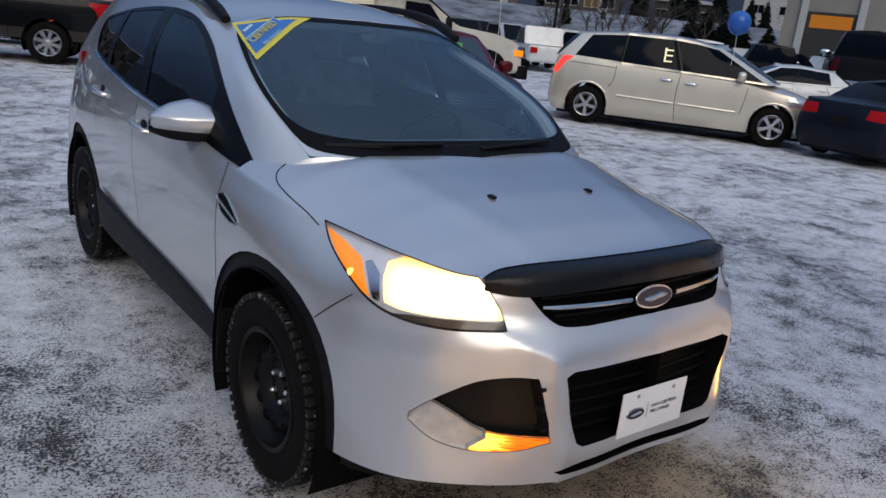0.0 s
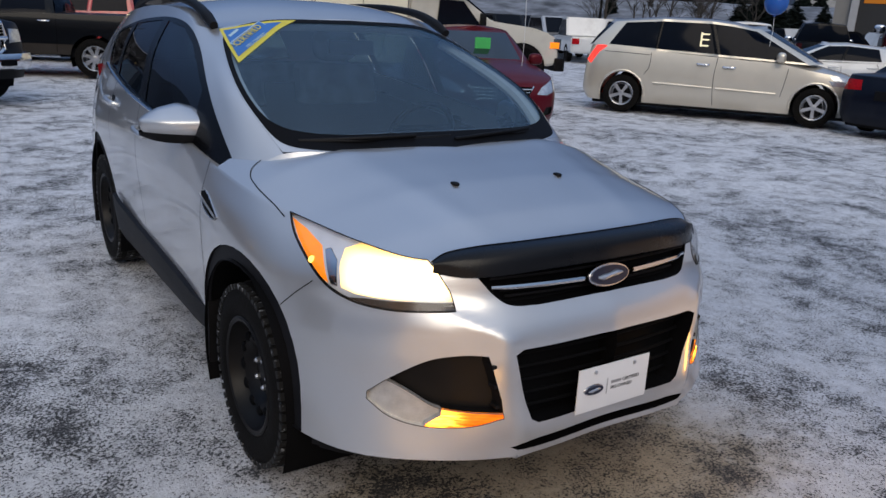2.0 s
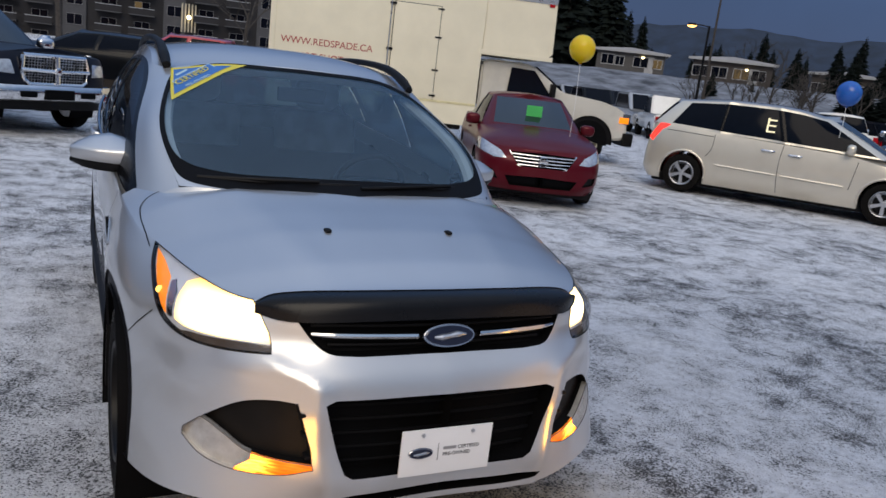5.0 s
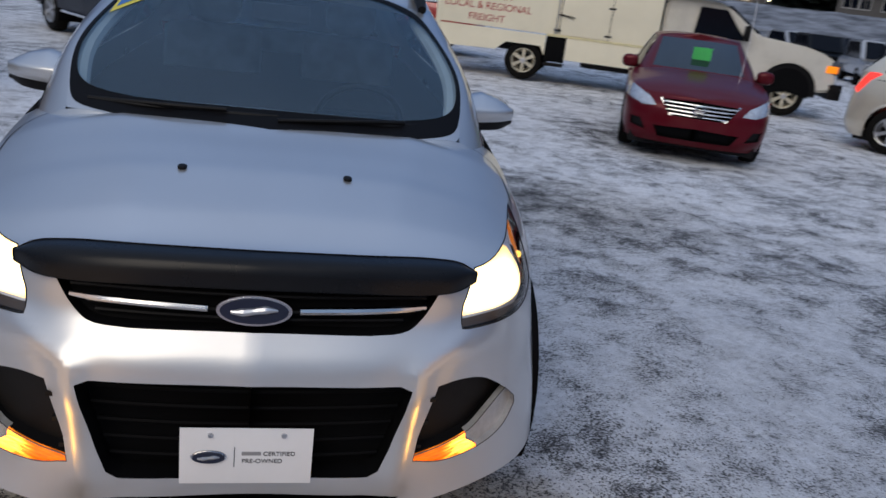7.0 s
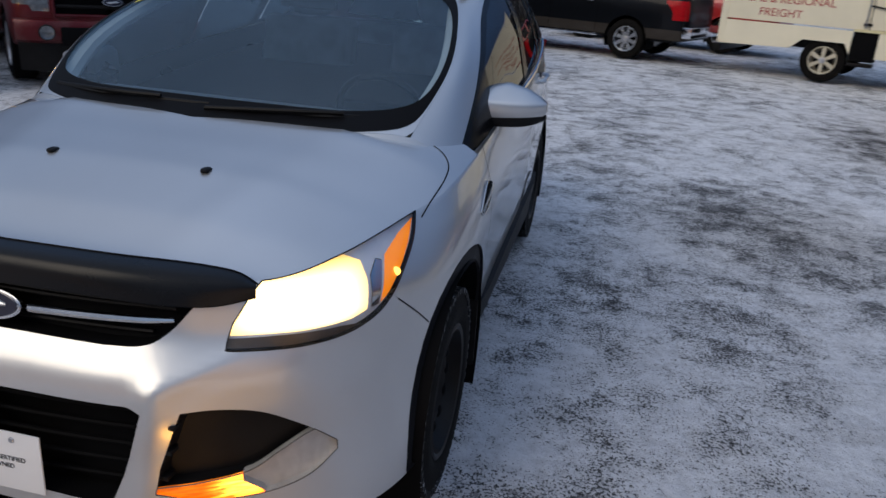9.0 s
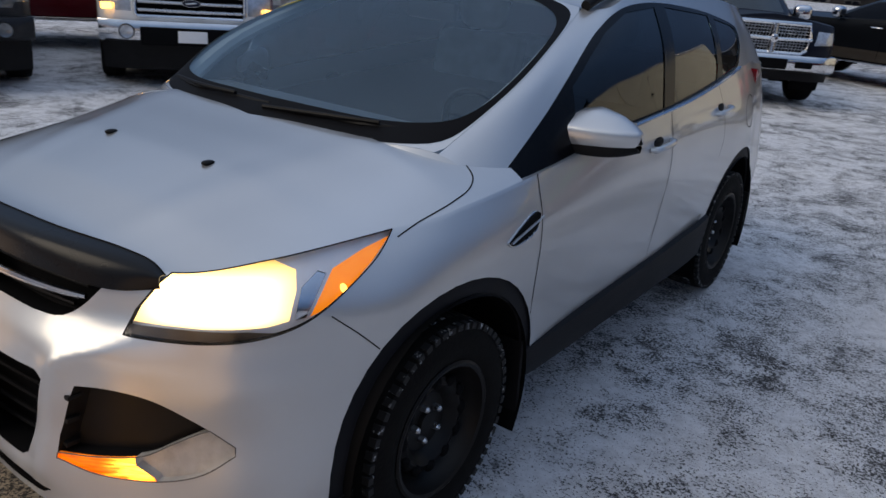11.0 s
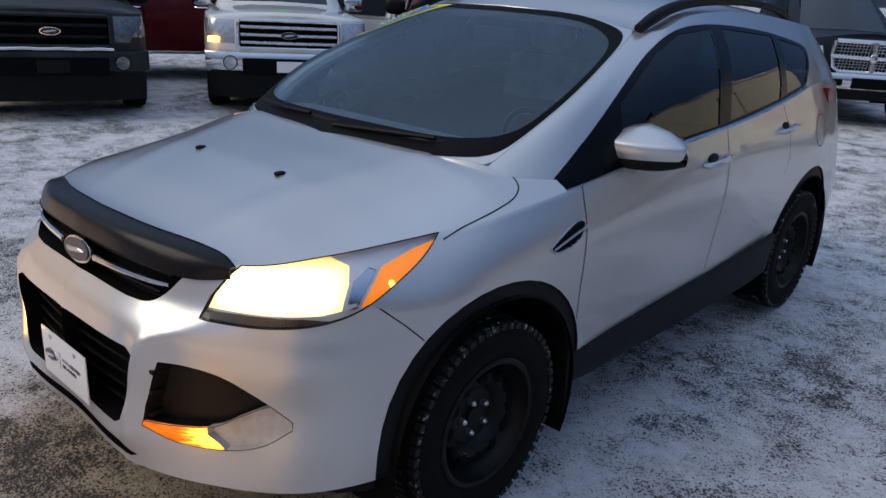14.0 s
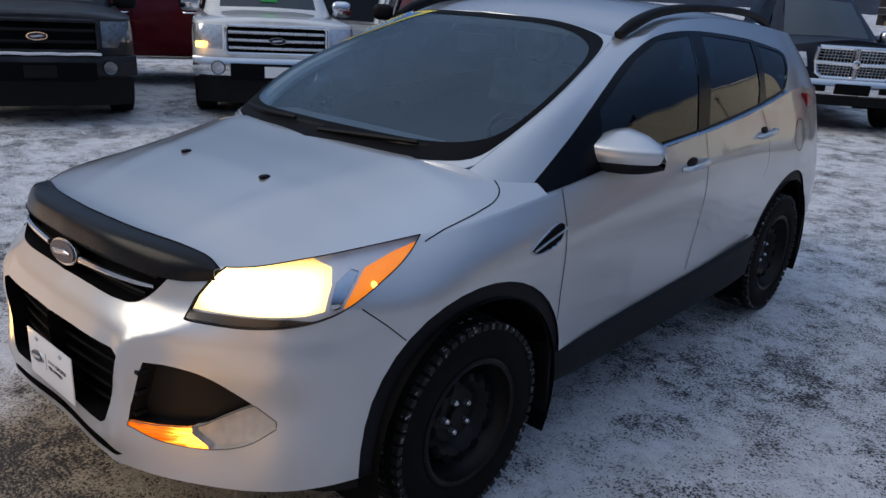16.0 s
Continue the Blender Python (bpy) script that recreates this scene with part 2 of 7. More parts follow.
ALLOY = plain("alloy", (0.55, 0.55, 0.56), 0.3, metal=0.8, vary=0.15, scale=12)
SATIN = plain("satin_metal", (0.55, 0.56, 0.58), 0.28, metal=0.9, vary=0.06)
WHITE_PLATE = plain("white_plate", (0.80, 0.80, 0.80), 0.35, vary=0.03, coat=0.4)
# the windshield film's blue stands in for reflected sky
WINDSHIELD = glass("windshield_glass", (0.66, 0.76, 0.82), 0.055, 0.65, film=0.10, film_sky_col=(0.17, 0.36, 0.56))
TINTED = glass("tinted_glass", (0.06, 0.10, 0.13), 0.065, 0.8)
DARKGLASS = plain("dark_window", (0.003, 0.005, 0.010), 0.08, vary=0.1, spec=0.08)
SKYGLASS = plain("windshield_dark", (0.012, 0.020, 0.026), 0.06, vary=0.1, spec=0.7)
CLEAR = glass("lamp_lens", (0.92, 0.93, 0.95), 0.045, 1.0)
FRIT = plain("black_glass_band", (0.004, 0.004, 0.005), 0.6, vary=0.1, spec=0.1)
INTERIOR = plain("charcoal_fabric", (0.020, 0.021, 0.024), 0.85, vary=0.3, bump=0.1, bscale=200)
SEATCLOTH = plain("grey_seat_cloth", (0.26, 0.26, 0.27), 0.9, vary=0.25, bump=0.1, bscale=300)
HEADLINER = plain("pale_headliner", (0.60, 0.59, 0.56), 0.9, vary=0.08)
AMBER = plain("amber_lens", (0.75, 0.20, 0.01), 0.15, vary=0.15, coat=0.6, scale=40)
TAILRED = plain("red_lens", (0.42, 0.006, 0.010), 0.2, vary=0.25, coat=0.08, scale=30, spec=0.12)
GLOSS_BLACK = plain("gloss_black_trim", (0.004, 0.004, 0.005), 0.22, vary=0.2, spec=0.15)
BLUE_BADGE = plain("blue_badge", (0.006, 0.010, 0.030), 0.3, vary=0.1, coat=0.3)


# ---- mesh tools ----
def finish(bm, smooth=True, angle=None):
    me = bpy.data.meshes.new("mesh")
    bm.normal_update()
    bm.to_mesh(me)
    bm.free()
    if smooth:
        me.polygons.foreach_set("use_smooth", [True] * len(me.polygons))
        if angle:
            me.set_sharp_from_angle(angle=radians(angle))
    return me


def part(name, bm, material, parent=None, label="", smooth=True, angle=40):
    me = bm if isinstance(bm, bpy.types.Mesh) else finish(bm, smooth, angle)
    me.name = name
    if not me.materials:
        me.materials.append(material)
    ob = new(name, me)
    if parent is not None:
        ob.parent = parent
    if label:
        ob["label"] = label
    return ob


def root(name, m, label, category, group="", kind=""):
    ob = new(name)
    ob.empty_display_size = 0.2
    ob.matrix_basis = m
    return tagged(ob, label, category, group, kind)


def cr(P, k):
    """A smooth curve through the rows of P (Catmull-Rom), k samples a span."""
    P = np.asarray(P, float)
    d = np.maximum(np.linalg.norm(np.diff(P, axis=0), axis=1), 1e-6) ** 0.5
    t = np.concatenate([[0], np.cumsum(d)])
    return np.concatenate([crt(t, P, np.linspace(t[i], t[i + 1], k, endpoint=False)) for i in range(len(P) - 1)] + [P[-1:]])


def crt(t, P, q):
    """Hermite interpolation of P at the parameters q, knots t."""
    t, P, q = np.asarray(t, float), np.asarray(P, float), np.asarray(q, float)
    s = np.diff(P, axis=0) / np.diff(t)[:, None]
    m = np.empty_like(P)
    m[0], m[-1] = s[0], s[-1]
    h = np.diff(t)
    m[1:-1] = (s[:-1] * h[1:, None] + s[1:] * h[:-1, None]) / (h[1:] + h[:-1])[:, None]
    i = np.clip(np.searchsorted(t, q, side="right") - 1, 0, len(t) - 2)
    u = ((q - t[i]) / h[i])[:, None]
    hh = h[i][:, None]
    return (P[i] * (2 * u**3 - 3 * u**2 + 1) + m[i] * hh * (u**3 - 2 * u**2 + u) + P[i + 1] * (3 * u**2 - 2 * u**3) + m[i + 1] * hh * (u**3 - u**2))


def grid_bm(P, flip=False):
    """A sheet from an array of points, rows by columns."""
    P = np.asarray(P, float)
    n, m = P.shape[:2]
    bm = bmesh.new()
    vs = [bm.verts.new(p) for p in P.reshape(-1, 3)]
    for i in range(n - 1):
        for j in range(m - 1):
            q = [vs[i * m + j], vs[i * m + j + 1], vs[(i + 1) * m + j + 1], vs[(i + 1) * m + j]]
            if flip:
                q.reverse()
            try:
                bm.faces.new(q)
            except ValueError:
                pass
    return bm


def tidy(bm, d=1e-4):
    bmesh.ops.remove_doubles(bm, verts=bm.verts, dist=d)
    bad = [f for f in bm.faces if f.calc_area() < 1e-9]
    if bad:
        bmesh.ops.delete(bm, geom=bad, context="FACES")
    return bm


def inside(poly, p):
    c, j = False, len(poly) - 1
    for i in range(len(poly)):
        (xi, yi), (xj, yj) = poly[i], poly[j]
        if (yi > p[1]) != (yj > p[1]) and p[0] < (xj - xi) * (p[1] - yi) / (yj - yi) + xi:
            c = not c
        j = i
    return c


XZ, YZ = (Vector((1, 0, 0)), Vector((0, 0, 1))), (Vector((0, 1, 0)), Vector((0, 0, 1)))


def take(bm, poly, axes=XZ, cond=None, keep=False):
    """Cut the outline poly, seen along the normal of axes, into the sheet bm. Returns the faces inside it as a sheet of its own and takes them out of bm."""
    A, B = axes
    poly = [tuple(p) for p in poly]
    n = len(poly)
    lo, hi = np.min(poly, axis=0) - 0.02, np.max(poly, axis=0) + 0.02

    def near():
        out = []
        for f in bm.faces:
            if cond and not cond(f.calc_center_median()):
                continue
            a = [v.co.dot(A) for v in f.verts]
            b = [v.co.dot(B) for v in f.verts]
            if max(a) > lo[0] and min(a) < hi[0] and max(b) > lo[1] and min(b) < hi[1]:
                out.append(f)
        return out

    for i in range(n):
        p, q = np.array(poly[i]), np.array(poly[(i + 1) % n])
        if np.linalg.norm(q - p) < 1e-6:
            continue
        e = 1e-4
        l2, h2 = np.minimum(p, q) - e, np.maximum(p, q) + e
        fs = []
        for f in near():
            a = [v.co.dot(A) for v in f.verts]
            b = [v.co.dot(B) for v in f.verts]
            if max(a) > l2[0] and min(a) < h2[0] and max(b) > l2[1] and min(b) < h2[1]:
                fs.append(f)
        if not fs:
            continue
        no = A * (q[1] - p[1]) - B * (q[0] - p[0])
        geom = list({x for f in fs for x in (*f.verts, *f.edges)}) + fs
        bmesh.ops.bisect_plane(bm, geom=geom, dist=1e-5, plane_co=A * p[0] + B * p[1], plane_no=no.normalized())
    got = []
    for f in near():
        c = f.calc_center_median()
        if inside(poly, (c.dot(A), c.dot(B))):
            got.append(f)
    new_bm = bmesh.new()
    made = {}
    for f in got:
        vs = []
        for v in f.verts:
            if v not in made:
                made[v] = new_bm.verts.new(v.co)
            vs.append(made[v])
        try:
            new_bm.faces.new(vs)
        except ValueError:
            pass
    if not keep:
        bmesh.ops.delete(bm, geom=got, context="FACES")
    new_bm.normal_update()
    return new_bm


def sink(bm, d):
    """Push the sheet by d, with walls from its rim to where it was (a recess, or with d outwards a raised pad)."""
    d = Vector(d)
    rim = [e for e in bm.edges if len(e.link_faces) == 1]
    geom = bmesh.ops.extrude_edge_only(bm, edges=rim)["geom"]
    outer = {v for v in geom if isinstance(v, bmesh.types.BMVert)}
    for v in bm.verts:
        if v not in outer:
            v.co += d
    bmesh.ops.recalc_face_normals(bm, faces=bm.faces)
    return bm


def thick(bm, d):
    """Push the sheet along its normals by d, with walls."""
    bm.normal_update()
    off = {v: v.normal * d for v in bm.verts}
    old = list(off)
    rim = [e for e in bm.edges if len(e.link_faces) == 1]
    bmesh.ops.extrude_edge_only(bm, edges=rim)
    for v in old:
        v.co += off[v]
    return bm


def shifted(bm, v):
    out = bm.copy()
    bmesh.ops.translate(out, verts=out.verts, vec=v)
    return out


def flipped(bm):
    """The mirror image across x = 0."""
    out = bm.copy()
    for v in out.verts:
        v.co.x = -v.co.x
    bmesh.ops.reverse_faces(out, faces=out.faces)
    return out


def joined(*bms):
    out = bmesh.new()
    for b in bms:
        me = bpy.data.meshes.new("tmp")
        b.to_mesh(me)
        out.from_mesh(me)
        bpy.data.meshes.remove(me)
        b.free()
    return out


def both(bm):
    return tidy(joined(flipped(bm), bm))


def box(x0, x1, y0, y1, z0, z1, bevel=0.0, seg=2):
    bm = bmesh.new()
    bmesh.ops.create_cube(bm, size=1)
    for v in bm.verts:
        v.co = Vector(((x0 + x1) / 2 + v.co.x * (x1 - x0), (y0 + y1) / 2 + v.co.y * (y1 - y0), (z0 + z1) / 2 + v.co.z * (z1 - z0)))
    if bevel:
        bmesh.ops.bevel(bm, geom=bm.edges[:], offset=bevel, segments=seg, affect="EDGES", profile=0.7)
    return bm


def lathe(profile, n=40, axis="x", arc=(0, 2 * math.pi)):
    """Turn the outline (along the axis, radius) round the axis."""
    full = abs(arc[1] - arc[0] - 2 * math.pi) < 1e-6
    rows = []
    for k in range(n + 1):
        a = arc[0] + (arc[1] - arc[0]) * k / n
        rows.append([(h, r * math.cos(a), r * math.sin(a)) if axis == "x" else ((r * math.cos(a), h, r * math.sin(a)) if axis == "y" else (r * math.cos(a), r * math.sin(a), h)) for h, r in profile])
    bm = tidy(grid_bm(rows)) if full else grid_bm(rows)
    bmesh.ops.recalc_face_normals(bm, faces=bm.faces)
    return bm


def tube(P, r, n=8, smooth=0):
    """A round bar along P; r is one radius or one for each point."""
    P = cr(P, smooth) if smooth else np.asarray(P, float)
    r = np.full(len(P), r) if np.isscalar(r) else np.interp(np.linspace(0, 1, len(P)), np.linspace(0, 1, len(r)), r)
    rows = []
    for i, p in enumerate(P):
        t = Vector(P[min(i + 1, len(P) - 1)] - P[max(i - 1, 0)]).normalized()
        up = Vector((0, 0, 1)) if abs(t.z) < 0.9 else Vector((1, 0, 0))
        a = t.cross(up).normalized()
        b = a.cross(t)
        rows.append([tuple(Vector(p) + (a * math.cos(w) + b * math.sin(w)) * r[i]) for w in np.linspace(0, 2 * math.pi, n + 1)])
    bm = tidy(grid_bm(rows), 1e-5)
    rim = [e for e in bm.edges if len(e.link_faces) == 1]
    if rim:
        bmesh.ops.holes_fill(bm, edges=rim, sides=0)
    bmesh.ops.recalc_face_normals(bm, faces=bm.faces)
    return bm


def prism(poly, y0, y1, axis="y", bevel=0.0):
    """An outline given a depth along an axis."""
    bm = bmesh.new()
    put = {"y": lambda a, b, h: (a, h, b), "x": lambda a, b, h: (h, a, b), "z": lambda a, b, h: (a, b, h)}[axis]
    lo = [bm.verts.new(put(a, b, y0)) for a, b in poly]
    hi = [bm.verts.new(put(a, b, y1)) for a, b in poly]
    n = len(poly)
    bm.faces.new(lo)
    bm.faces.new(hi[::-1])
    for i in range(n):
        bm.faces.new((lo[i], hi[i], hi[(i + 1) % n], lo[(i + 1) % n]))
    bmesh.ops.recalc_face_normals(bm, faces=bm.faces)
    if bevel:
        bmesh.ops.bevel(bm, geom=bm.edges[:], offset=bevel, segments=2, affect="EDGES")
    return bm


def blob(cx, cy, cz, rx, ry, rz, p=2.0, n=20):
    """A rounded lump (superellipsoid)."""
    rows = []
    sg = lambda w, e: math.copysign(abs(w) ** e, w)
    for a in np.linspace(-math.pi / 2, math.pi / 2, n):
        rows.append([(cx + rx * sg(math.cos(a), 2 / p) * sg(math.cos(b), 2 / p), cy + ry * sg(math.cos(a), 2 / p) * sg(math.sin(b), 2 / p), cz + rz * sg(math.sin(a), 2 / p)) for b in np.linspace(0, 2 * math.pi, 2 * n + 1)])
    bm = tidy(grid_bm(rows))
    bmesh.ops.recalc_face_normals(bm, faces=bm.faces)
    return bm


def ring(levels, zlo, zhi, k=8, nz=22):
    """The skin of a body: outlines in plan at several heights (z, points from the nose's middle round one side to the tail's middle), from zlo to zhi at each point."""
    zs = np.array([z for z, _ in levels], float)
    outs = np.stack([cr(p, k) for _, p in levels])
    n = outs.shape[1]
    at = np.linspace(0, 1, len(zlo))
    lo = np.interp(np.linspace(0, 1, n), at, zlo)
    hi = crt(at, np.array(zhi, float)[:, None], np.linspace(0, 1, n))[:, 0]
    G = np.empty((nz + 1, n, 3))
    for j in range(n):
        z = np.linspace(lo[j], hi[j], nz + 1)
        G[:, j, :2] = crt(zs, outs[:, j], z)
        G[:, j, 2] = z
    G[:, 0, 0] = G[:, -1, 0] = 0
    return G


def cap(edge, crown, power, n=14):
    """A lid over one half: from the middle line out to the edge, raised in the middle by crown(y)."""
    rows = []
    for x, y, z in edge:
        c, p = crown(y), power(y)
        rows.append([(x * s, y, z + c * (1 - s**p)) for s in np.sin(np.linspace(0, math.pi / 2, n))])
    return np.array(rows)


def strip(P, w, lift, nrm):
    """A narrow flat band along P, of width w, lifted off by lift along nrm(p)."""
    P = np.asarray(P, float)
    rows = []
    for i, p in enumerate(P):
        t = Vector(P[min(i + 1, len(P) - 1)] - P[max(i - 1, 0)]).normalized()
        nn = Vector(nrm(p)).normalized()
        s = t.cross(nn).normalized() * (w / 2)
        q = Vector(p) + nn * lift
        rows.append([tuple(q - s), tuple(q + s)])
    return grid_bm(rows)


def on_skin(tree, pts, way):
    """Drop points on a skin along a direction; those that miss are left out."""
    out = []
    w = Vector(way).normalized()
    for p in pts:
        hit = tree.ray_cast(Vector(p) - w * 3, w, 6)
        if hit[0] is not None:
            out.append((hit[0], hit[1]))
    return out


def seam(tree, pts, way, width=0.0036, k=6, lift=0.0012):
    """A dark shut line on a skin, through points seen along a direction."""
    hits = on_skin(tree, cr(pts, k), way)
    rows = []
    for i, (p, n) in enumerate(hits):
        t = (hits[min(i + 1, len(hits) - 1)][0] - hits[max(i - 1, 0)][0]).normalized()
        if n.dot(Vector(way)) > 0:
            n = -n
        s = t.cross(n).normalized() * width / 2
        rows.append([tuple(p + n * lift - s), tuple(p + n * lift + s)])
    return grid_bm(rows)
# ---- ground ----
def rise(x, y):
    """Height of the ground: trodden and driven snow, flat where wheels stand."""
    v = Vector((x, y, 0))
    far = min(1, max(0, (math.hypot(x, y) - 30) / 60))
    h = 0.014 * noise.noise(v * 1.3) + 0.010 * noise.noise(v * 3.7) + 0.006 * noise.noise(v * 9.1)
    return h * (1 - far) - 0.012


def snow_material():
    """Driven snow: white crust, gravel showing through in salt-and-pepper grains whose density drifts over metres and along old wheel tracks."""
    m, nt, b = nodes_of("trodden_snow")
    big, mid, fine, grain = noise_node(nt, 0.55, 7, 0.6), noise_node(nt, 3.3, 8, 0.68), noise_node(nt, 17, 6, 0.68), noise_node(nt, 92, 4, 0.68)
    tc, mp, track = nt.nodes.new("ShaderNodeTexCoord"), nt.nodes.new("ShaderNodeMapping"), nt.nodes.new("ShaderNodeTexNoise")
    mp.inputs["Rotation"].default_value = (0, 0, radians(-24))
    mp.inputs["Scale"].default_value = (1.7, 0.28, 1.0)
    nt.links.new(tc.outputs["Object"], mp.inputs[0])
    nt.links.new(mp.outputs[0], track.inputs["Vector"])
    track.inputs["Scale"].default_value, track.inputs["Detail"].default_value, track.inputs["Roughness"].default_value = 1.0, 5, 0.6

    def mth(op, a, bb, c=None):
        n = nt.nodes.new("ShaderNodeMath")
        n.operation = op
        for i, v in enumerate((a, bb, c)):
            if v is None:
                continue
            if isinstance(v, (int, float)):
                n.inputs[i].default_value = v
            else:
                nt.links.new(v, n.inputs[i])
        return n.outputs[0]

    def rng(v, a, bb, c, d):
        n = nt.nodes.new("ShaderNodeMapRange")
        for i, q in enumerate((a, bb, c, d)):
            n.inputs[i + 1].default_value = q
        nt.links.new(v, n.inputs[0])
        return n.outputs[0]

    wear = mth("MULTIPLY_ADD", track.outputs["Fac"], 0.28, mth("MULTIPLY", big.outputs["Fac"], 0.72))
    wear = mth("MULTIPLY_ADD", mid.outputs["Fac"], 0.48, mth("MULTIPLY", wear, 0.52))
    # a worn, gritty patch before the car's nose, and one by its wheel
    geo = nt.nodes.new("ShaderNodeTexCoord")
    patches = None
    for px, py, pr in ((1.6, -3.4, 1.2), (-2.0, -1.2, 1.3), (2.6, 2.2, 1.4)):
        ds = nt.nodes.new("ShaderNodeVectorMath")
        ds.operation = "DISTANCE"
        ds.inputs[1].default_value = (px, py, 0)
        nt.links.new(geo.outputs["Object"], ds.inputs[0])
        f = rng(ds.outputs["Value"], 0.0, pr, 1.0, 0.0)
        patches = f if patches is None else mth("MAXIMUM", patches, f)
    # brown muddy melt under the nose, headlights' yellow spill put into its colour
    dm = nt.nodes.new("ShaderNodeVectorMath")
    dm.operation = "DISTANCE"
    dm.inputs[1].default_value = (0.03, -2.0, 0)
    wide = nt.nodes.new("ShaderNodeMapping")
    wide.inputs["Scale"].default_value = (0.60, 1.0, 1.0)
    nt.links.new(geo.outputs["Object"], wide.inputs[0])
    nt.links.new(wide.outputs[0], dm.inputs[0])
    lit_mud = rng(mth("MULTIPLY_ADD", mid.outputs["Fac"], 0.9, dm.outputs["Value"]), 0.90, 1.25, 1.0, 0.0)
    wear = mth("SUBTRACT", wear, mth("MULTIPLY", patches, 0.035))
    # the snow is greyer within a few metres of (2.3, -1.3) than the far lot
    dt = nt.nodes.new("ShaderNodeVectorMath")
    dt.operation = "DISTANCE"
    dt.inputs[1].default_value = (2.3, -1.3, 0)
    nt.links.new(geo.outputs["Object"], dt.inputs[0])
    greyed = rng(mth("MULTIPLY_ADD", big.outputs["Fac"], 3.0, dt.outputs["Value"]), 3.0, 6.0, 1.0, 0.0)
    wear = mth("SUBTRACT", wear, mth("MULTIPLY", greyed, 0.012))
    thr = rng(wear, 0.37, 0.61, 0.590, 0.33)
    pepper = rng(mth("SUBTRACT", thr, grain.outputs["Fac"]), -0.012, 0.035, 0.0, 1.0)
    thr2 = rng(wear, 0.37, 0.60, 0.52, 0.28)
    clod = rng(mth("SUBTRACT", thr2, fine.outputs["Fac"]), -0.015, 0.04, 0.0, 1.0)
    snow = ramp(nt, fine.outputs["Fac"], [(0.30, (0.60, 0.60, 0.615)), (0.58, (0.82, 0.82, 0.835))])
    slush = ramp(nt, mid.outputs["Fac"], [(0.35, (0.80, 0.79, 0.78)), (0.55, (1, 1, 1))])
    grit = ramp(nt, grain.outputs["Fac"], [(0.30, (0.010, 0.011, 0.013)), (0.6, (0.065, 0.066, 0.070))])
    c = mixrgb(nt, 1.0, snow.outputs[0], slush.outputs[0], "MULTIPLY")
    c = mixrgb(nt, mth("MULTIPLY", patches, 0.55), c, mixrgb(nt, 1.0, c, (0.62, 0.56, 0.48), "MULTIPLY"))
    c = mixrgb(nt, greyed, c, mixrgb(nt, 1.0, c, (0.78, 0.80, 0.83), "MULTIPLY"))
    c = mixrgb(nt, mth("MULTIPLY", lit_mud, 0.8), c, mixrgb(nt, 1.0, c, (0.46, 0.37, 0.22), "MULTIPLY"))
    c = mixrgb(nt, mth("MULTIPLY", clod, 0.6), c, grit.outputs[0])
    c = mixrgb(nt, mth("MULTIPLY", pepper, 0.95), c, grit.outputs[0])
    nt.links.new(c, b.inputs["Base Color"])
    b.inputs["Roughness"].default_value = 0.8
    b.inputs["Specular IOR Level"].default_value = 0.2
    add_bump(nt, b, mth("MULTIPLY_ADD", grain.outputs["Fac"], 0.35, fine.outputs["Fac"]), 0.8, 0.03)
    return m


SNOW = snow_material()
ax = np.sinh(np.linspace(-7.4, 7.4, 420)) * 0.9
gx, gy = np.meshgrid(ax, ax + 1.5, indexing="ij")
gz = np.array([[rise(x, y) for y in gy[0]] for x in gx[:, 0]])
tagged(part("ground", grid_bm(np.stack([gx, gy, gz], -1)), SNOW), "packed snow with gravel grit and worn patches", "ground", kind="structure")

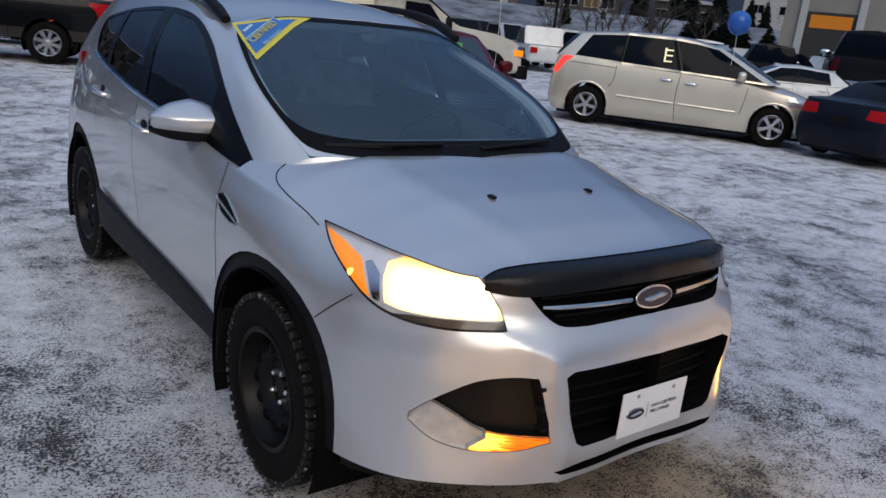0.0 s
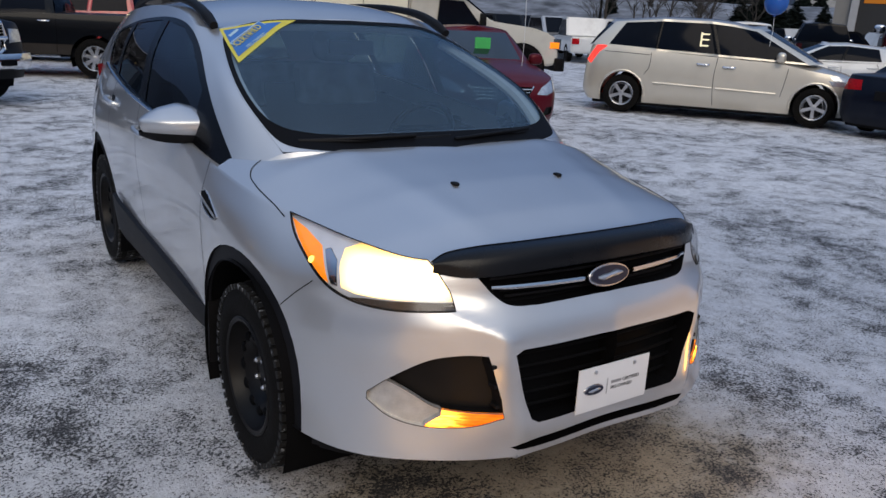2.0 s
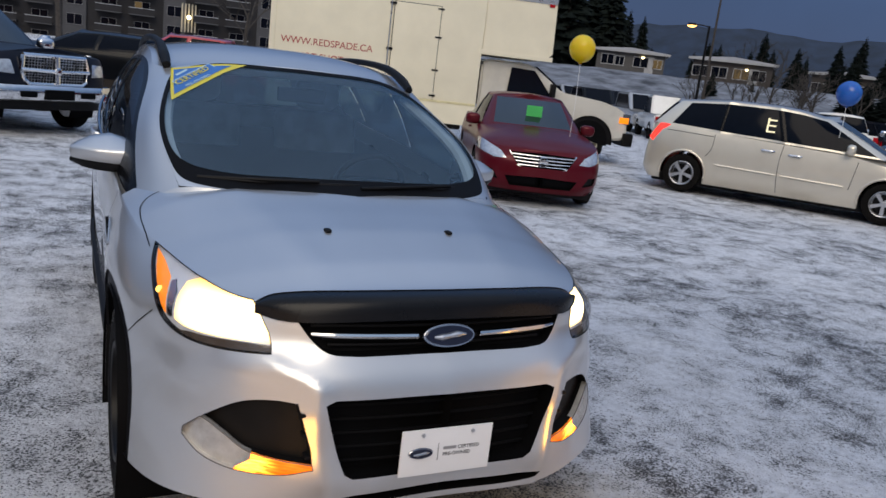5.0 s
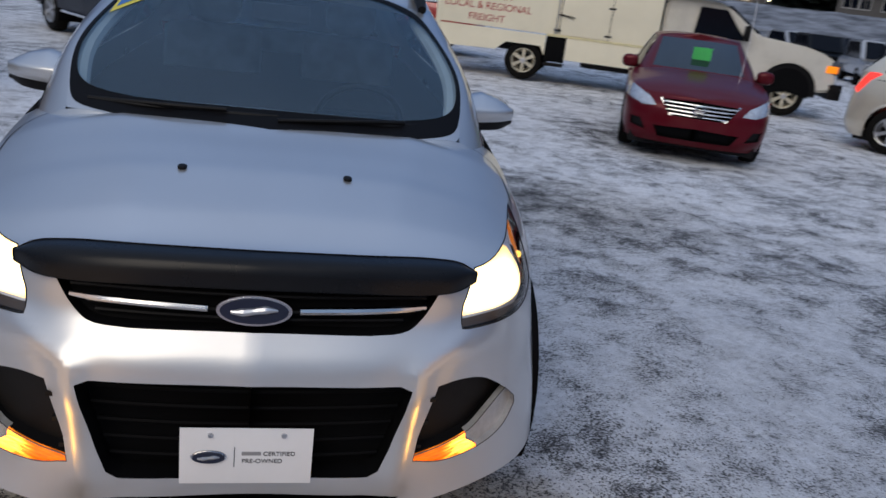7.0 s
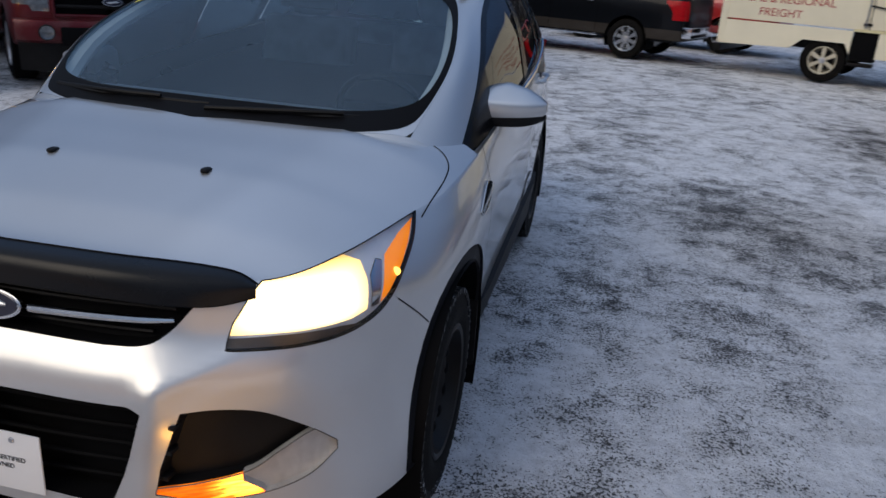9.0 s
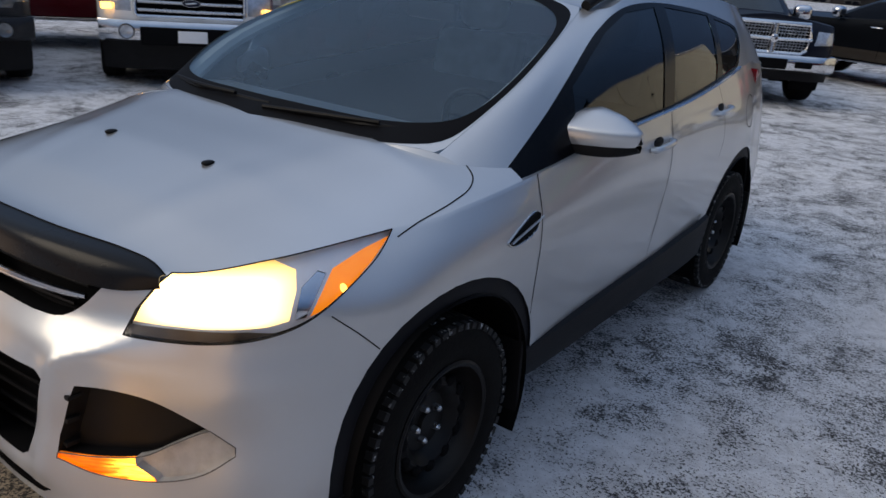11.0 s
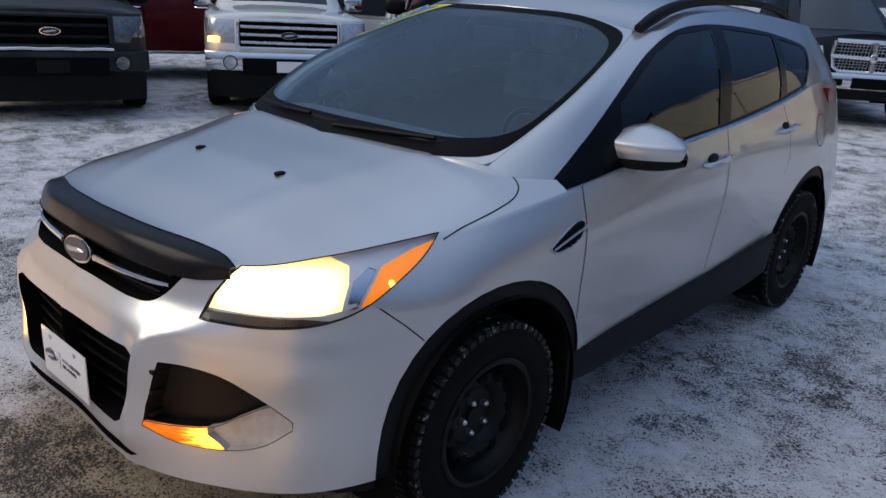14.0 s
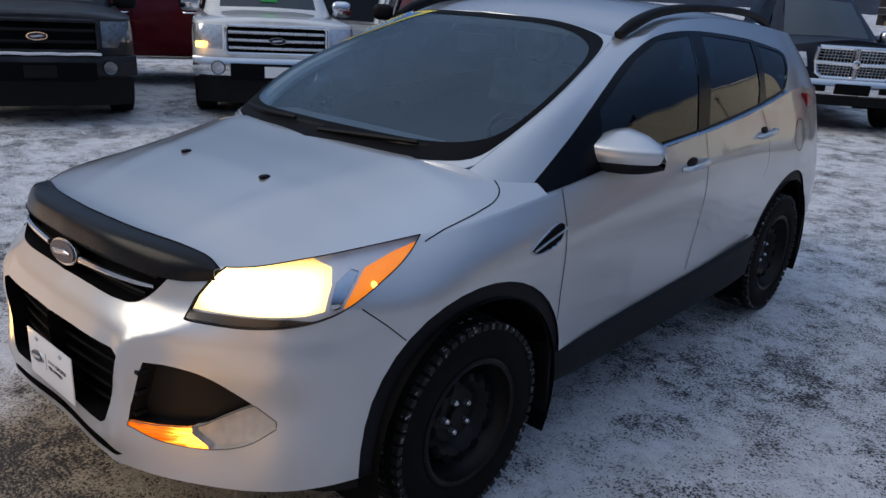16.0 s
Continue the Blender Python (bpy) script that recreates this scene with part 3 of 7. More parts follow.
# ---- the silver SUV ----
H_LEVELS = [
    (0.36, [(0, -2.268), (0.36, -2.266), (0.60, -2.165), (0.79, -2.01), (0.885, -1.79), (0.892, -1.40), (0.870, -0.5), (0.870, 0.8), (0.875, 1.6), (0.76, 2.16), (0, 2.25)]),
    (0.45, [(0, -2.275), (0.37, -2.272), (0.60, -2.145), (0.775, -2.00), (0.885, -1.77), (0.898, -1.40), (0.878, -0.5), (0.878, 0.8), (0.885, 1.6), (0.77, 2.19), (0, 2.28)]),
    (0.57, [(0, -2.278), (0.39, -2.255), (0.58, -2.145), (0.75, -1.99), (0.878, -1.73), (0.905, -1.40), (0.888, -0.5), (0.888, 0.8), (0.895, 1.6), (0.78, 2.20), (0, 2.29)]),
    (0.70, [(0, -2.285), (0.40, -2.252), (0.58, -2.145), (0.745, -1.975), (0.868, -1.68), (0.908, -1.40), (0.895, -0.5), (0.898, 0.8), (0.900, 1.6), (0.78, 2.18), (0, 2.28)]),
    (0.77, [(0, -2.262), (0.39, -2.235), (0.56, -2.150), (0.73, -1.965), (0.856, -1.675), (0.906, -1.40), (0.900, -0.5), (0.902, 0.8), (0.900, 1.6), (0.775, 2.16), (0, 2.27)]),
    (0.84, [(0, -2.215), (0.38, -2.188), (0.545, -2.105), (0.71, -1.955), (0.84, -1.67), (0.900, -1.40), (0.904, -0.5), (0.905, 0.8), (0.897, 1.6), (0.77, 2.14), (0, 2.25)]),
    (0.93, [(0, -2.190), (0.39, -2.155), (0.560, -2.045), (0.68, -1.905), (0.80, -1.63), (0.878, -1.36), (0.902, -0.5), (0.905, 0.8), (0.888, 1.6), (0.76, 2.11), (0, 2.21)]),
    (1.03, [(0, -2.130), (0.37, -2.080), (0.55, -1.960), (0.66, -1.80), (0.765, -1.50), (0.832, -1.27), (0.888, -0.5), (0.893, 0.8), (0.868, 1.6), (0.75, 2.08), (0, 2.17)]),
    (1.16, [(0, -2.000), (0.35, -1.950), (0.52, -1.840), (0.62, -1.68), (0.73, -1.40), (0.790, -1.05), (0.858, -0.5), (0.862, 0.8), (0.835, 1.6), (0.73, 2.04), (0, 2.13)]),
    (1.32, [(0, -1.900), (0.33, -1.850), (0.50, -1.740), (0.60, -1.58), (0.70, -1.30), (0.760, -0.95), (0.820, -0.5), (0.825, 0.8), (0.790, 1.6), (0.70, 2.00), (0, 2.09)]),
]
H_LO = [0.36] * 5 + [0.40, 0.42, 0.46, 0.50, 0.40, 0.38]
H_HI = [0.985, 0.968, 0.950, 0.968, 0.995, 1.022, 1.112, 1.222, 1.27, 1.22, 1.18]
HG = ring(H_LEVELS, H_LO, H_HI, k=13, nz=44)
# pressed edges of the nose: a rib down each side of the intake and one from the headlight's corner
HG0 = HG.copy()


def taper(P):
    """Draw the tail in towards the back."""
    q = np.clip((P[..., 1] - 0.2) / 2.0, 0, 1) ** 1.3
    P[..., 0] *= 1 - 0.10 * q
    return P


HG, HG0 = taper(HG), taper(HG0)
for i in range(HG.shape[0]):
    for j in range(HG.shape[1]):
        x, y, z = HG0[i, j]
        if y > -1.9 or x > 0.62:
            continue
        rib = 0.014 * math.exp(-(((x - (0.375 + (z - 0.5) * 0.16)) / 0.034) ** 2)) * float(np.interp(z, [0.40, 0.46, 0.72, 0.80], [0.4, 1, 1, 0]))
        t = min(1, max(0, (x - 0.40) / 0.15))
        zz = 0.738 + 0.072 * t
        rib += 0.008 * math.exp(-(((z - zz) / 0.020) ** 2)) * float(np.interp(x, [0.36, 0.41, 0.54, 0.62], [0, 1, 1, 0]))
        HG[i, j, 1] -= rib
# the lamps swell out of the nose's corners
along = HG0[..., 0] * math.cos(radians(40)) + HG0[..., 1] * math.sin(radians(40))
swell = 0.036 * np.exp(-(((along + 0.70) / 0.17) ** 2)) * np.exp(-(((HG0[..., 2] - 0.89) / 0.065) ** 2)) * (HG0[..., 1] < -1.2)
HG[..., 0] += 0.80 * swell
HG[..., 1] -= 0.60 * swell
hero = root("suv", Matrix.Identity(4), "silver compact SUV with lit headlights on trodden snow", "car")
h_shell = tidy(grid_bm(HG, flip=True))
h_edge = HG[-1]


def h_crown(y):
    return float(np.interp(y, [-2.14, -2.05, -1.9, -1.67, -1.3, -1.0, 1.2, 2.2], [0.002, 0.022, 0.058, 0.098, 0.128, 0.10, 0.08, 0.02]))


def h_power(y):
    return float(np.interp(y, [-2.1, -1.6, -1.2, -1.0], [2.6, 3.0, 4.5, 6.0]))


fr = [p for p in h_edge if p[1] < -0.97 and p[0] > 0]
hood_rows = cap([h_edge[0]] + fr, h_crown, h_power, n=22)
hr_x = hood_rows[:, :, 0]
# two shallow creases that run from the nose up to the scuttle
for i in range(hood_rows.shape[0]):
    y = hood_rows[i, 0, 1]
    c = np.interp(y, [-2.1, -1.2], [0.30, 0.50])
    hood_rows[i, :, 2] += 0.007 * np.exp(-(((hr_x[i] - c) / 0.05) ** 2)) * np.interp(y, [-2.1, -1.8, -1.3], [0, 1, 0.6])
h_hood = tidy(grid_bm(hood_rows, flip=True))

# openings in the nose
front = lambda c: c.y < -1.5
DIAG = (Vector((math.cos(radians(40)), math.sin(radians(40)), 0)), Vector((0, 0, 1)))
LAMP = cr([(-0.972, 0.818), (-0.80, 0.806), (-0.66, 0.812), (-0.57, 0.836), (-0.47, 0.898), (-0.405, 0.955), (-0.362, 1.03)], 5).tolist() + [(-0.60, 1.03), (-0.862, 1.03), (-0.868, 0.955), (-0.905, 0.925), (-0.948, 0.87)]
lamp_skin = take(h_shell, LAMP, DIAG, front)
GRILLE = [(-0.01, 0.826), (0.28, 0.824)] + cr([(0.28, 0.824), (0.375, 0.832), (0.415, 0.860), (0.455, 0.912)], 4).tolist()[1:] + [(0.475, 1.0), (-0.01, 1.0)]
grille_skin = take(h_shell, GRILLE, XZ, front)
INTAKE = [(-0.01, 0.715), (0.36, 0.712), (0.39, 0.700), (0.378, 0.65), (0.345, 0.54), (0.322, 0.482), (0.295, 0.466), (-0.01, 0.462)]
intake_skin = take(h_shell, INTAKE, XZ, front)
FOG = cr([(0.462, 0.697), (0.52, 0.697), (0.60, 0.675), (0.675, 0.620), (0.742, 0.552)], 5).tolist() + cr([(0.745, 0.530), (0.70, 0.487), (0.62, 0.462), (0.50, 0.468), (0.412, 0.497)], 5).tolist() + [(0.420, 0.56)]
fog_skin = take(h_shell, FOG, XZ, front)
CHIN = [(-0.01, 0.412), (0.28, 0.412), (0.35, 0.406), (0.385, 0.396), (0.36, 0.384), (0.30, 0.380), (-0.01, 0.380)]
chin_skin = take(h_shell, CHIN, XZ, front)


# wheel arches: opening and cladding band
def arch(cy, r, n=26, z=0.35, drop=-0.2):
    return [(cy + r * math.cos(a), z + r * math.sin(a)) for a in np.linspace(-0.25, math.pi + 0.25, n)] + [(cy - r, drop), (cy + r, drop)]


WHEELS_Y = (-1.345, 1.345)
side = lambda c: c.x > 0.5
clad = []
for cy in WHEELS_Y:
    take(h_shell, arch(cy, 0.425), YZ, side).free()
    clad.append(take(h_shell, arch(cy, 0.482), YZ, side))

paint_bm = joined(h_shell.copy(), flipped(h_shell))
h_tree_bm = joined(h_shell, h_hood.copy())
from mathutils.bvhtree import BVHTree
h_tree = BVHTree.FromBMesh(h_tree_bm)
part("body", tidy(paint_bm), SILVER, hero, angle=60)
part("hood", both(h_hood), SILVER, hero, angle=60)


def blend_normals(obs, reach=0.002):
    """Shade two sheets as one where their edges meet."""
    from mathutils.kdtree import KDTree
    P, N = [], []
    for ob in obs:
        me = ob.data
        P += [v.co.copy() for v in me.vertices]
        N += [v.normal.copy() for v in me.vertices]
    kd = KDTree(len(P))
    for i, p in enumerate(P):
        kd.insert(p, i)
    kd.balance()
    k = 0
    for ob in obs:
        out = []
        for v in ob.data.vertices:
            n = Vector((0, 0, 0))
            for _, i, _ in kd.find_range(v.co, reach):
                if N[i].dot(N[k]) > 0.3:
                    n += N[i]
            out.append(n.normalized() if n.length > 1e-6 else N[k])
            k += 1
        ob.data.normals_split_custom_set_from_vertices(out)


blend_normals([o for o in hero.children if o.name in ("body", "hood")])

# headlights
def lit(bm, cond):
    """Split a sheet by a test on face centres."""
    a, b = bm.copy(), bm
    bmesh.ops.delete(a, geom=[f for f in a.faces if not cond(f.calc_center_median())], context="FACES")
    bmesh.ops.delete(b, geom=[f for f in b.faces if cond(f.calc_center_median())], context="FACES")
    return a, b


BEAM = lamp_glow("low_beam", (1.0, 0.81, 0.45), (1.0, 0.58, 0.14), DIAG, (-0.785, 0.884), (0.225, 0.076), 4.2, 0.11)
SIGNAL = lamp_glow("lit_turn_signal", (1.0, 0.50, 0.06), (1.0, 0.20, 0.004), XZ, (0.572, 0.486), (0.066, 0.036), 3.2, 0.14, streak=0.75)
MARKER = plain("amber_marker", (0.9, 0.25, 0.01), 0.2, vary=0.2, coat=0.5, emit=0.75, ecol=(1.0, 0.25, 0.01), scale=30)
# bezel brown: the beam's warm light is put into its base colour
BEZEL = plain("beam_lit_bezel", (0.07, 0.045, 0.025), 0.35, vary=0.3, scale=15)
HOUSING = plain("lamp_housing", (0.90, 0.91, 0.93), 0.35, metal=0.1, vary=0.08, scale=20)
BEAMZONE = [(-0.995, 0.834), (-0.80, 0.827), (-0.66, 0.828), (-0.612, 0.836), (-0.600, 0.90), (-0.606, 0.938), (-0.66, 0.962), (-0.78, 0.975), (-0.93, 0.975), (-0.96, 0.90)]
SIGNAL_BULB = glow("marker_bulb_glow", (1.0, 0.62, 0.12), 3.0)
MARKZONE = [(-0.566, 0.836), (-0.508, 0.856), (-0.425, 0.930), (-0.386, 0.976), (-0.450, 0.958), (-0.522, 0.928)]
DIVIDER = [(-0.598, 0.838), (-0.574, 0.838), (-0.536, 0.922), (-0.556, 0.930), (-0.588, 0.905)]
for sgn in (1, -1):
    mk = (lambda b: b) if sgn > 0 else flipped
    lamp = part("headlight", mk(lamp_skin.copy()), CLEAR, hero, "lit halogen headlight with clear lens")
    back = shifted(lamp_skin, (-0.016, 0.024, -0.004))
    beam = take(back, BEAMZONE, (DIAG[0], DIAG[1]))
    mark = take(back, MARKZONE, (DIAG[0], DIAG[1]))
    div = take(back, DIVIDER, (DIAG[0], DIAG[1]))
    part("reflector", mk(beam), BEAM, lamp, "glowing warm white reflector")
    part("divider", mk(shifted(div, (0.003, -0.005, 0))), CHROME, lamp, "chrome divider")
    mb = part("marker_bulb", blob(0, 0, 0, 0.012, 0.008, 0.012, 2, 8), SIGNAL_BULB, lamp, "glowing amber bulb")
    q = min((v.co for v in mark.verts), key=lambda c: abs(c.dot(DIAG[0]) + 0.500) + abs(c.z - 0.882))
    mb.matrix_basis = pose(sgn * q.x, q.y, q.z)
    part("side_marker", mk(mark.copy()), MARKER, lamp, "amber side marker")
    part("housing", mk(back), HOUSING, lamp)
    # a dark gasket round the lens
    loop, edges = [], {}
    tmp = lamp_skin
    for e in tmp.edges:
        if len(e.link_faces) == 1:
            edges.setdefault(e.verts[0], []).append(e.verts[1])
            edges.setdefault(e.verts[1], []).append(e.verts[0])
    v0 = next(iter(edges))
    prev, cur = None, v0
    while True:
        loop.append(tuple(cur.co))
        nxt = [w for w in edges[cur] if w is not prev]
        if not nxt or nxt[0] is v0 or len(loop) > 2000:
            break
        prev, cur = cur, nxt[0]
    g = tube(loop + loop[:1], 0.0019, 5)
    part("gasket", mk(g), PLASTIC, lamp)
    # dark sill under the beam
    sill = lamp_skin.copy()
    low = take(sill, [(-1.01, 0.79), (-0.60, 0.79), (-0.63, 0.814), (-0.70, 0.826), (-0.80, 0.829), (-1.01, 0.835)], (DIAG[0], DIAG[1]))
    sill.free()
    bmesh.ops.translate(low, verts=low.verts, vec=(-0.008, 0.012, 0))
    part("bezel", mk(low), BEZEL, lamp)

# added warm fill lamps out before the nose, for headlight glow on the bumper
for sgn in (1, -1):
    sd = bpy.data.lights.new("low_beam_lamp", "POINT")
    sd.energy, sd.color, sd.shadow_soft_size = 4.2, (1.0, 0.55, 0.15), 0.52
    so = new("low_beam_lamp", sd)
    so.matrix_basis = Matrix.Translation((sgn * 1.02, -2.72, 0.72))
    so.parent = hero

# the turn signals' own light
for sgn in (1, -1):
    td = bpy.data.lights.new("turn_signal_lamp", "POINT")
    td.energy, td.color, td.shadow_soft_size = 0.6, (1.0, 0.48, 0.08), 0.05
    to = new("turn_signal_lamp", td)
    to.matrix_basis = Matrix.Translation((sgn * 0.60, -2.40, 0.47))
    to.parent = hero

# upper grille
gr = part("grille", both(sink(grille_skin.copy(), (0, 0.05, 0))), MESHBLACK, hero, "black grille with two bright bars")
for sgn in (1, -1):
    P = [(sgn * x, y, z) for x, y, z in ((0.105, -2.216, 0.884), (0.25, -2.200, 0.884), (0.36, -2.178, 0.883), (0.418, -2.158, 0.882))]
    bar = tube(P, [0.010, 0.010, 0.009, 0.006], 8, smooth=6)
    part("grille_bar", bar, CHROME, gr, "bright chrome grille bar")
for z in (0.845, 0.865, 0.905, 0.925):
    w = 0.36 + (z - 0.84) * 0.9
    P = [(x, -2.195 + 0.20 * x * x + 0.012, z) for x in np.linspace(-w, w, 17)]
    part("grille_slat", tube(P, 0.005, 6), PLASTIC, gr)


def ellipse(rx, rz, n=40):
    return [(rx * math.cos(a), rz * math.sin(a)) for a in np.linspace(0, 2 * math.pi, n, endpoint=False)]


def badge(rx, rz, name="badge"):
    """Oval maker's badge: bright rim, blue field, a plain pale stroke where the script stands. Faces -y."""
    b = part(name, prism(ellipse(rx, rz), -0.002, 0.014, bevel=0.003), CHROME, None)
    f = part("field", prism(ellipse(rx * 0.90, rz * 0.84), -0.005, 0.0), BLUE_BADGE, b)
    s = rx / 0.085
    wave = [(x * s, -0.005, 0.004 * math.sin(x * 45) * s) for x in np.linspace(-0.052, 0.052, 21)]
    part("stroke", tube(wave, [0.004 * s, 0.010 * s, 0.008 * s, 0.010 * s, 0.003 * s], 8), SATIN, b, "pale script-like stroke")
    return b


bd = badge(0.088, 0.036)
bd.parent = hero
bd.matrix_basis = pose(0, -2.222, 0.882, -14, 0, 0)
bd["label"] = "oval blue and chrome badge"

# hood deflector
top = cr([(0, -2.138, 1.004), (0.25, -2.118, 0.999), (0.44, -2.068, 0.984), (0.520, -2.050, 0.970), (0.562, -2.046, 0.948)], 6)
mid_c = cr([(0, -2.190, 0.985), (0.25, -2.172, 0.980), (0.43, -2.122, 0.966), (0.512, -2.088, 0.952), (0.566, -2.054, 0.938)], 6)
bot = cr([(0, -2.222, 0.934), (0.25, -2.205, 0.929), (0.42, -2.165, 0.917), (0.50, -2.125, 0.913), (0.566, -2.066, 0.920)], 6)
rows = []
for v in np.linspace(0, 1, 9):
    rows.append(crt([0, 0.5, 1], np.stack([top, mid_c, bot]).reshape(3, -1), [v])[0].reshape(-1, 3) + np.array([0, -0.012, 0.010]) * math.sin(v * math.pi))
part("hood_deflector", thick(both(grid_bm(rows, flip=False)), 0.003), plain("smoked_acrylic", (0.005, 0.005, 0.006), 0.28, vary=0.2, spec=0.25), hero, "dark smoked plastic hood deflector")

# lower intake with slats, chin slot
lo_in = part("lower_intake", both(sink(intake_skin.copy(), (0, 0.075, 0))), MESHBLACK, hero, "black lower air intake")
for z in (0.50, 0.545, 0.59, 0.635, 0.68):
    w = 0.315 + (z - 0.47) * 0.30
    P = [(x, -2.262 + 0.18 * x * x + 0.022, z) for x in np.linspace(-w, w, 13)]
    part("intake_slat", tube(P, 0.006, 6), MESHBLACK, lo_in)
part("chin_slot", both(sink(chin_skin.copy(), (0, 0.06, 0))), MESHBLACK, hero)
lip = [(x, -2.236 - 0.03 * (x / 0.4) ** 2 + 0.0, 0.362 - 0.004 + 0.006 * (x / 0.4) ** 2) for x in np.linspace(-0.365, 0.365, 21)]
part("chin_lip", tube(lip, 0.013, 8), SATIN, hero, "satin silver chin lip")

# fog lamp pods
LAMPTRIM = plain("grey_lamp_trim", (0.10, 0.095, 0.09), 0.5, vary=0.2)
FOG_REFLECTOR = plain("fog_reflector", (0.60, 0.59, 0.56), 0.35, metal=0.45, vary=0.16, scale=25)
for sgn in (1, -1):
    mk = (lambda b: b) if sgn > 0 else flipped
    pod_all = fog_skin.copy()
    LENS = cr([(0.40, 0.512), (0.50, 0.514), (0.585, 0.525), (0.64, 0.562), (0.70, 0.597), (0.76, 0.60)], 5).tolist() + [(0.78, 0.44), (0.40, 0.44)]
    lens = take(pod_all, LENS, XZ)
    whole = lens.copy()
    pod = part("fog_pod", mk(sink(pod_all, (0, 0.05, 0))), PLASTIC, hero, "black textured bumper insert with fog and turn lamp")
    amb = take(lens, [(0.38, 0.40), (0.640, 0.40), (0.610, 0.47), (0.572, 0.50), (0.560, 0.62), (0.38, 0.62)], XZ)
    part("turn_signal", mk(sink(amb.copy(), (-0.002, 0.006, 0))), SIGNAL, pod, "lit amber turn signal")
    part("fog_lens", mk(lens.copy()), CLEAR, pod, "clear fog lamp lens")
    part("fog_reflector", mk(sink(lens.copy(), (-0.006, 0.022, 0))), FOG_REFLECTOR, pod)
    ring_v = {}
    for e in whole.edges:
        if len(e.link_faces) == 1:
            for a, b in (e.verts, reversed(e.verts)):
                ring_v.setdefault(a, []).append(b)
    v0 = next(iter(ring_v))
    prev, cur, loop = None, v0, []
    while len(loop) < 800:
        loop.append(tuple(cur.co))
        nxt = [w for w in ring_v[cur] if w is not prev]
        if not nxt or nxt[0] is v0:
            break
        prev, cur = cur, nxt[0]
    part("lens_rim", mk(tube(loop + loop[:1], 0.0016, 5)), LAMPTRIM, pod)
    whole.free()
    lens.free()
    amb.free()
    # three short clips on the inner edge
    for i, z in enumerate((0.665, 0.60, 0.53)):
        x = 0.447 - 0.012 * i
        part("clip", mk(box(x - 0.022, x + 0.01, -2.243, -2.21, z - 0.006, z + 0.006, 0.003)), PLASTIC, pod)

# dealer plate, level and bent to the intake
plate = part("dealer_plate", box(-0.155, 0.155, -2.294, -2.290, 0.458, 0.610, 0.0015), WHITE_PLATE, hero, "white dealer plate with badge and small dark lettering")


def lettering(text, size, m, material, parent, name="lettering", align="LEFT", depth=0.0006):
    cu = bpy.data.curves.new(name, "FONT")
    cu.body, cu.size, cu.align_x, cu.extrude = text, size, align, depth
    tmp = new(name, cu)
    me = bpy.data.meshes.new_from_object(tmp.evaluated_get(bpy.context.evaluated_depsgraph_get()))
    bpy.data.objects.remove(tmp)
    bpy.data.curves.remove(cu)
    me.materials.clear()
    ob = part(name, me, material, parent)
    ob.matrix_basis = m
    return ob


INK = plain("dark_ink", (0.03, 0.03, 0.035), 0.6)
lettering("CERTIFIED", 0.0165, pose(0.038, -2.2946, 0.536, 90, 0, 0), INK, plate)
lettering("PRE-OWNED", 0.0165, pose(-0.012, -2.2946, 0.516, 90, 0, 0), INK, plate)
part("maker_word_bar", box(-0.012, 0.033, -2.2948, -2.2944, 0.537, 0.547), plain("grey_ink", (0.25, 0.25, 0.26), 0.6), plate)
part("divider", box(-0.030, -0.028, -2.2948, -2.2944, 0.505, 0.560), INK, plate)
pb = badge(0.042, 0.018)
pb.parent = plate
pb.matrix_basis = pose(-0.088, -2.2955, 0.533)
for sx in (-0.085, 0.085):
    b = part("screw", lathe([(-0.004, 0.0), (-0.004, 0.006), (0, 0.007)], 10, "y"), SATIN, plate)
    b.matrix_basis = pose(sx, -2.2945, 0.592)

# arches, sills, underbody
for i, cy in enumerate(WHEELS_Y):
    for sgn in (1, -1):
        mk = (lambda b: b) if sgn > 0 else flipped
        part("arch_trim", mk(thick(clad[i].copy(), 0.010)), CLADDING, hero, "matt dark grey wheel arch trim")
        liner = lathe([(0.40, 0.436), (0.905 if i == 0 else 0.855, 0.432)], 30, "x", (-0.45, math.pi + 0.45))
        bmesh.ops.translate(liner, verts=liner.verts, vec=(0, cy, 0.35))
        part("arch_liner", mk(liner), MESHBLACK, hero)
        fl_y = cy + 0.405
        flap = box(0.70, 0.895 if i == 0 else 0.850, fl_y - 0.008, fl_y + 0.008, 0.195, 0.50, 0.004)
        for v in flap.verts:
            v.co.y += (0.5 - v.co.z) * 0.06
        part("mud_flap", mk(flap), PLASTIC, hero, "black rubber mud flap")
for sgn in (1, -1):
    mk = (lambda b: b) if sgn > 0 else flipped
    ys = np.linspace(-0.90, 0.90, 10)
    rows = []
    for y in ys:
        zt = float(np.interp(y, [-0.9, 0.9], [0.452, 0.538]))
        zb = 0.285
        xs = 0.880 + (0.012 if abs(y) < 0.85 else 0.0)
        rows.append([(xs - 0.012, y, zt + 0.01), (xs + 0.008, y, zt), (xs + 0.004, y, zt - 0.06), (xs - 0.012, y, zb + 0.05), (xs - 0.05, y, zb), (xs - 0.2, y, zb)])
    part("rocker_panel", mk(grid_bm(rows, flip=False)), CLADDING, hero, "matt dark grey sill cladding")
UNDER = [(0.0, -2.06), (0.36, -2.06), (0.60, -1.98), (0.76, -1.86), (0.83, -1.76), (0.60, -1.75), (0.60, 1.7), (0.72, 2.05), (0, 2.15)]
part("underbody", both(joined(prism(UNDER, 0.255, 0.375, "z", bevel=0.02))), PLASTIC, hero, "black valance and underbody")

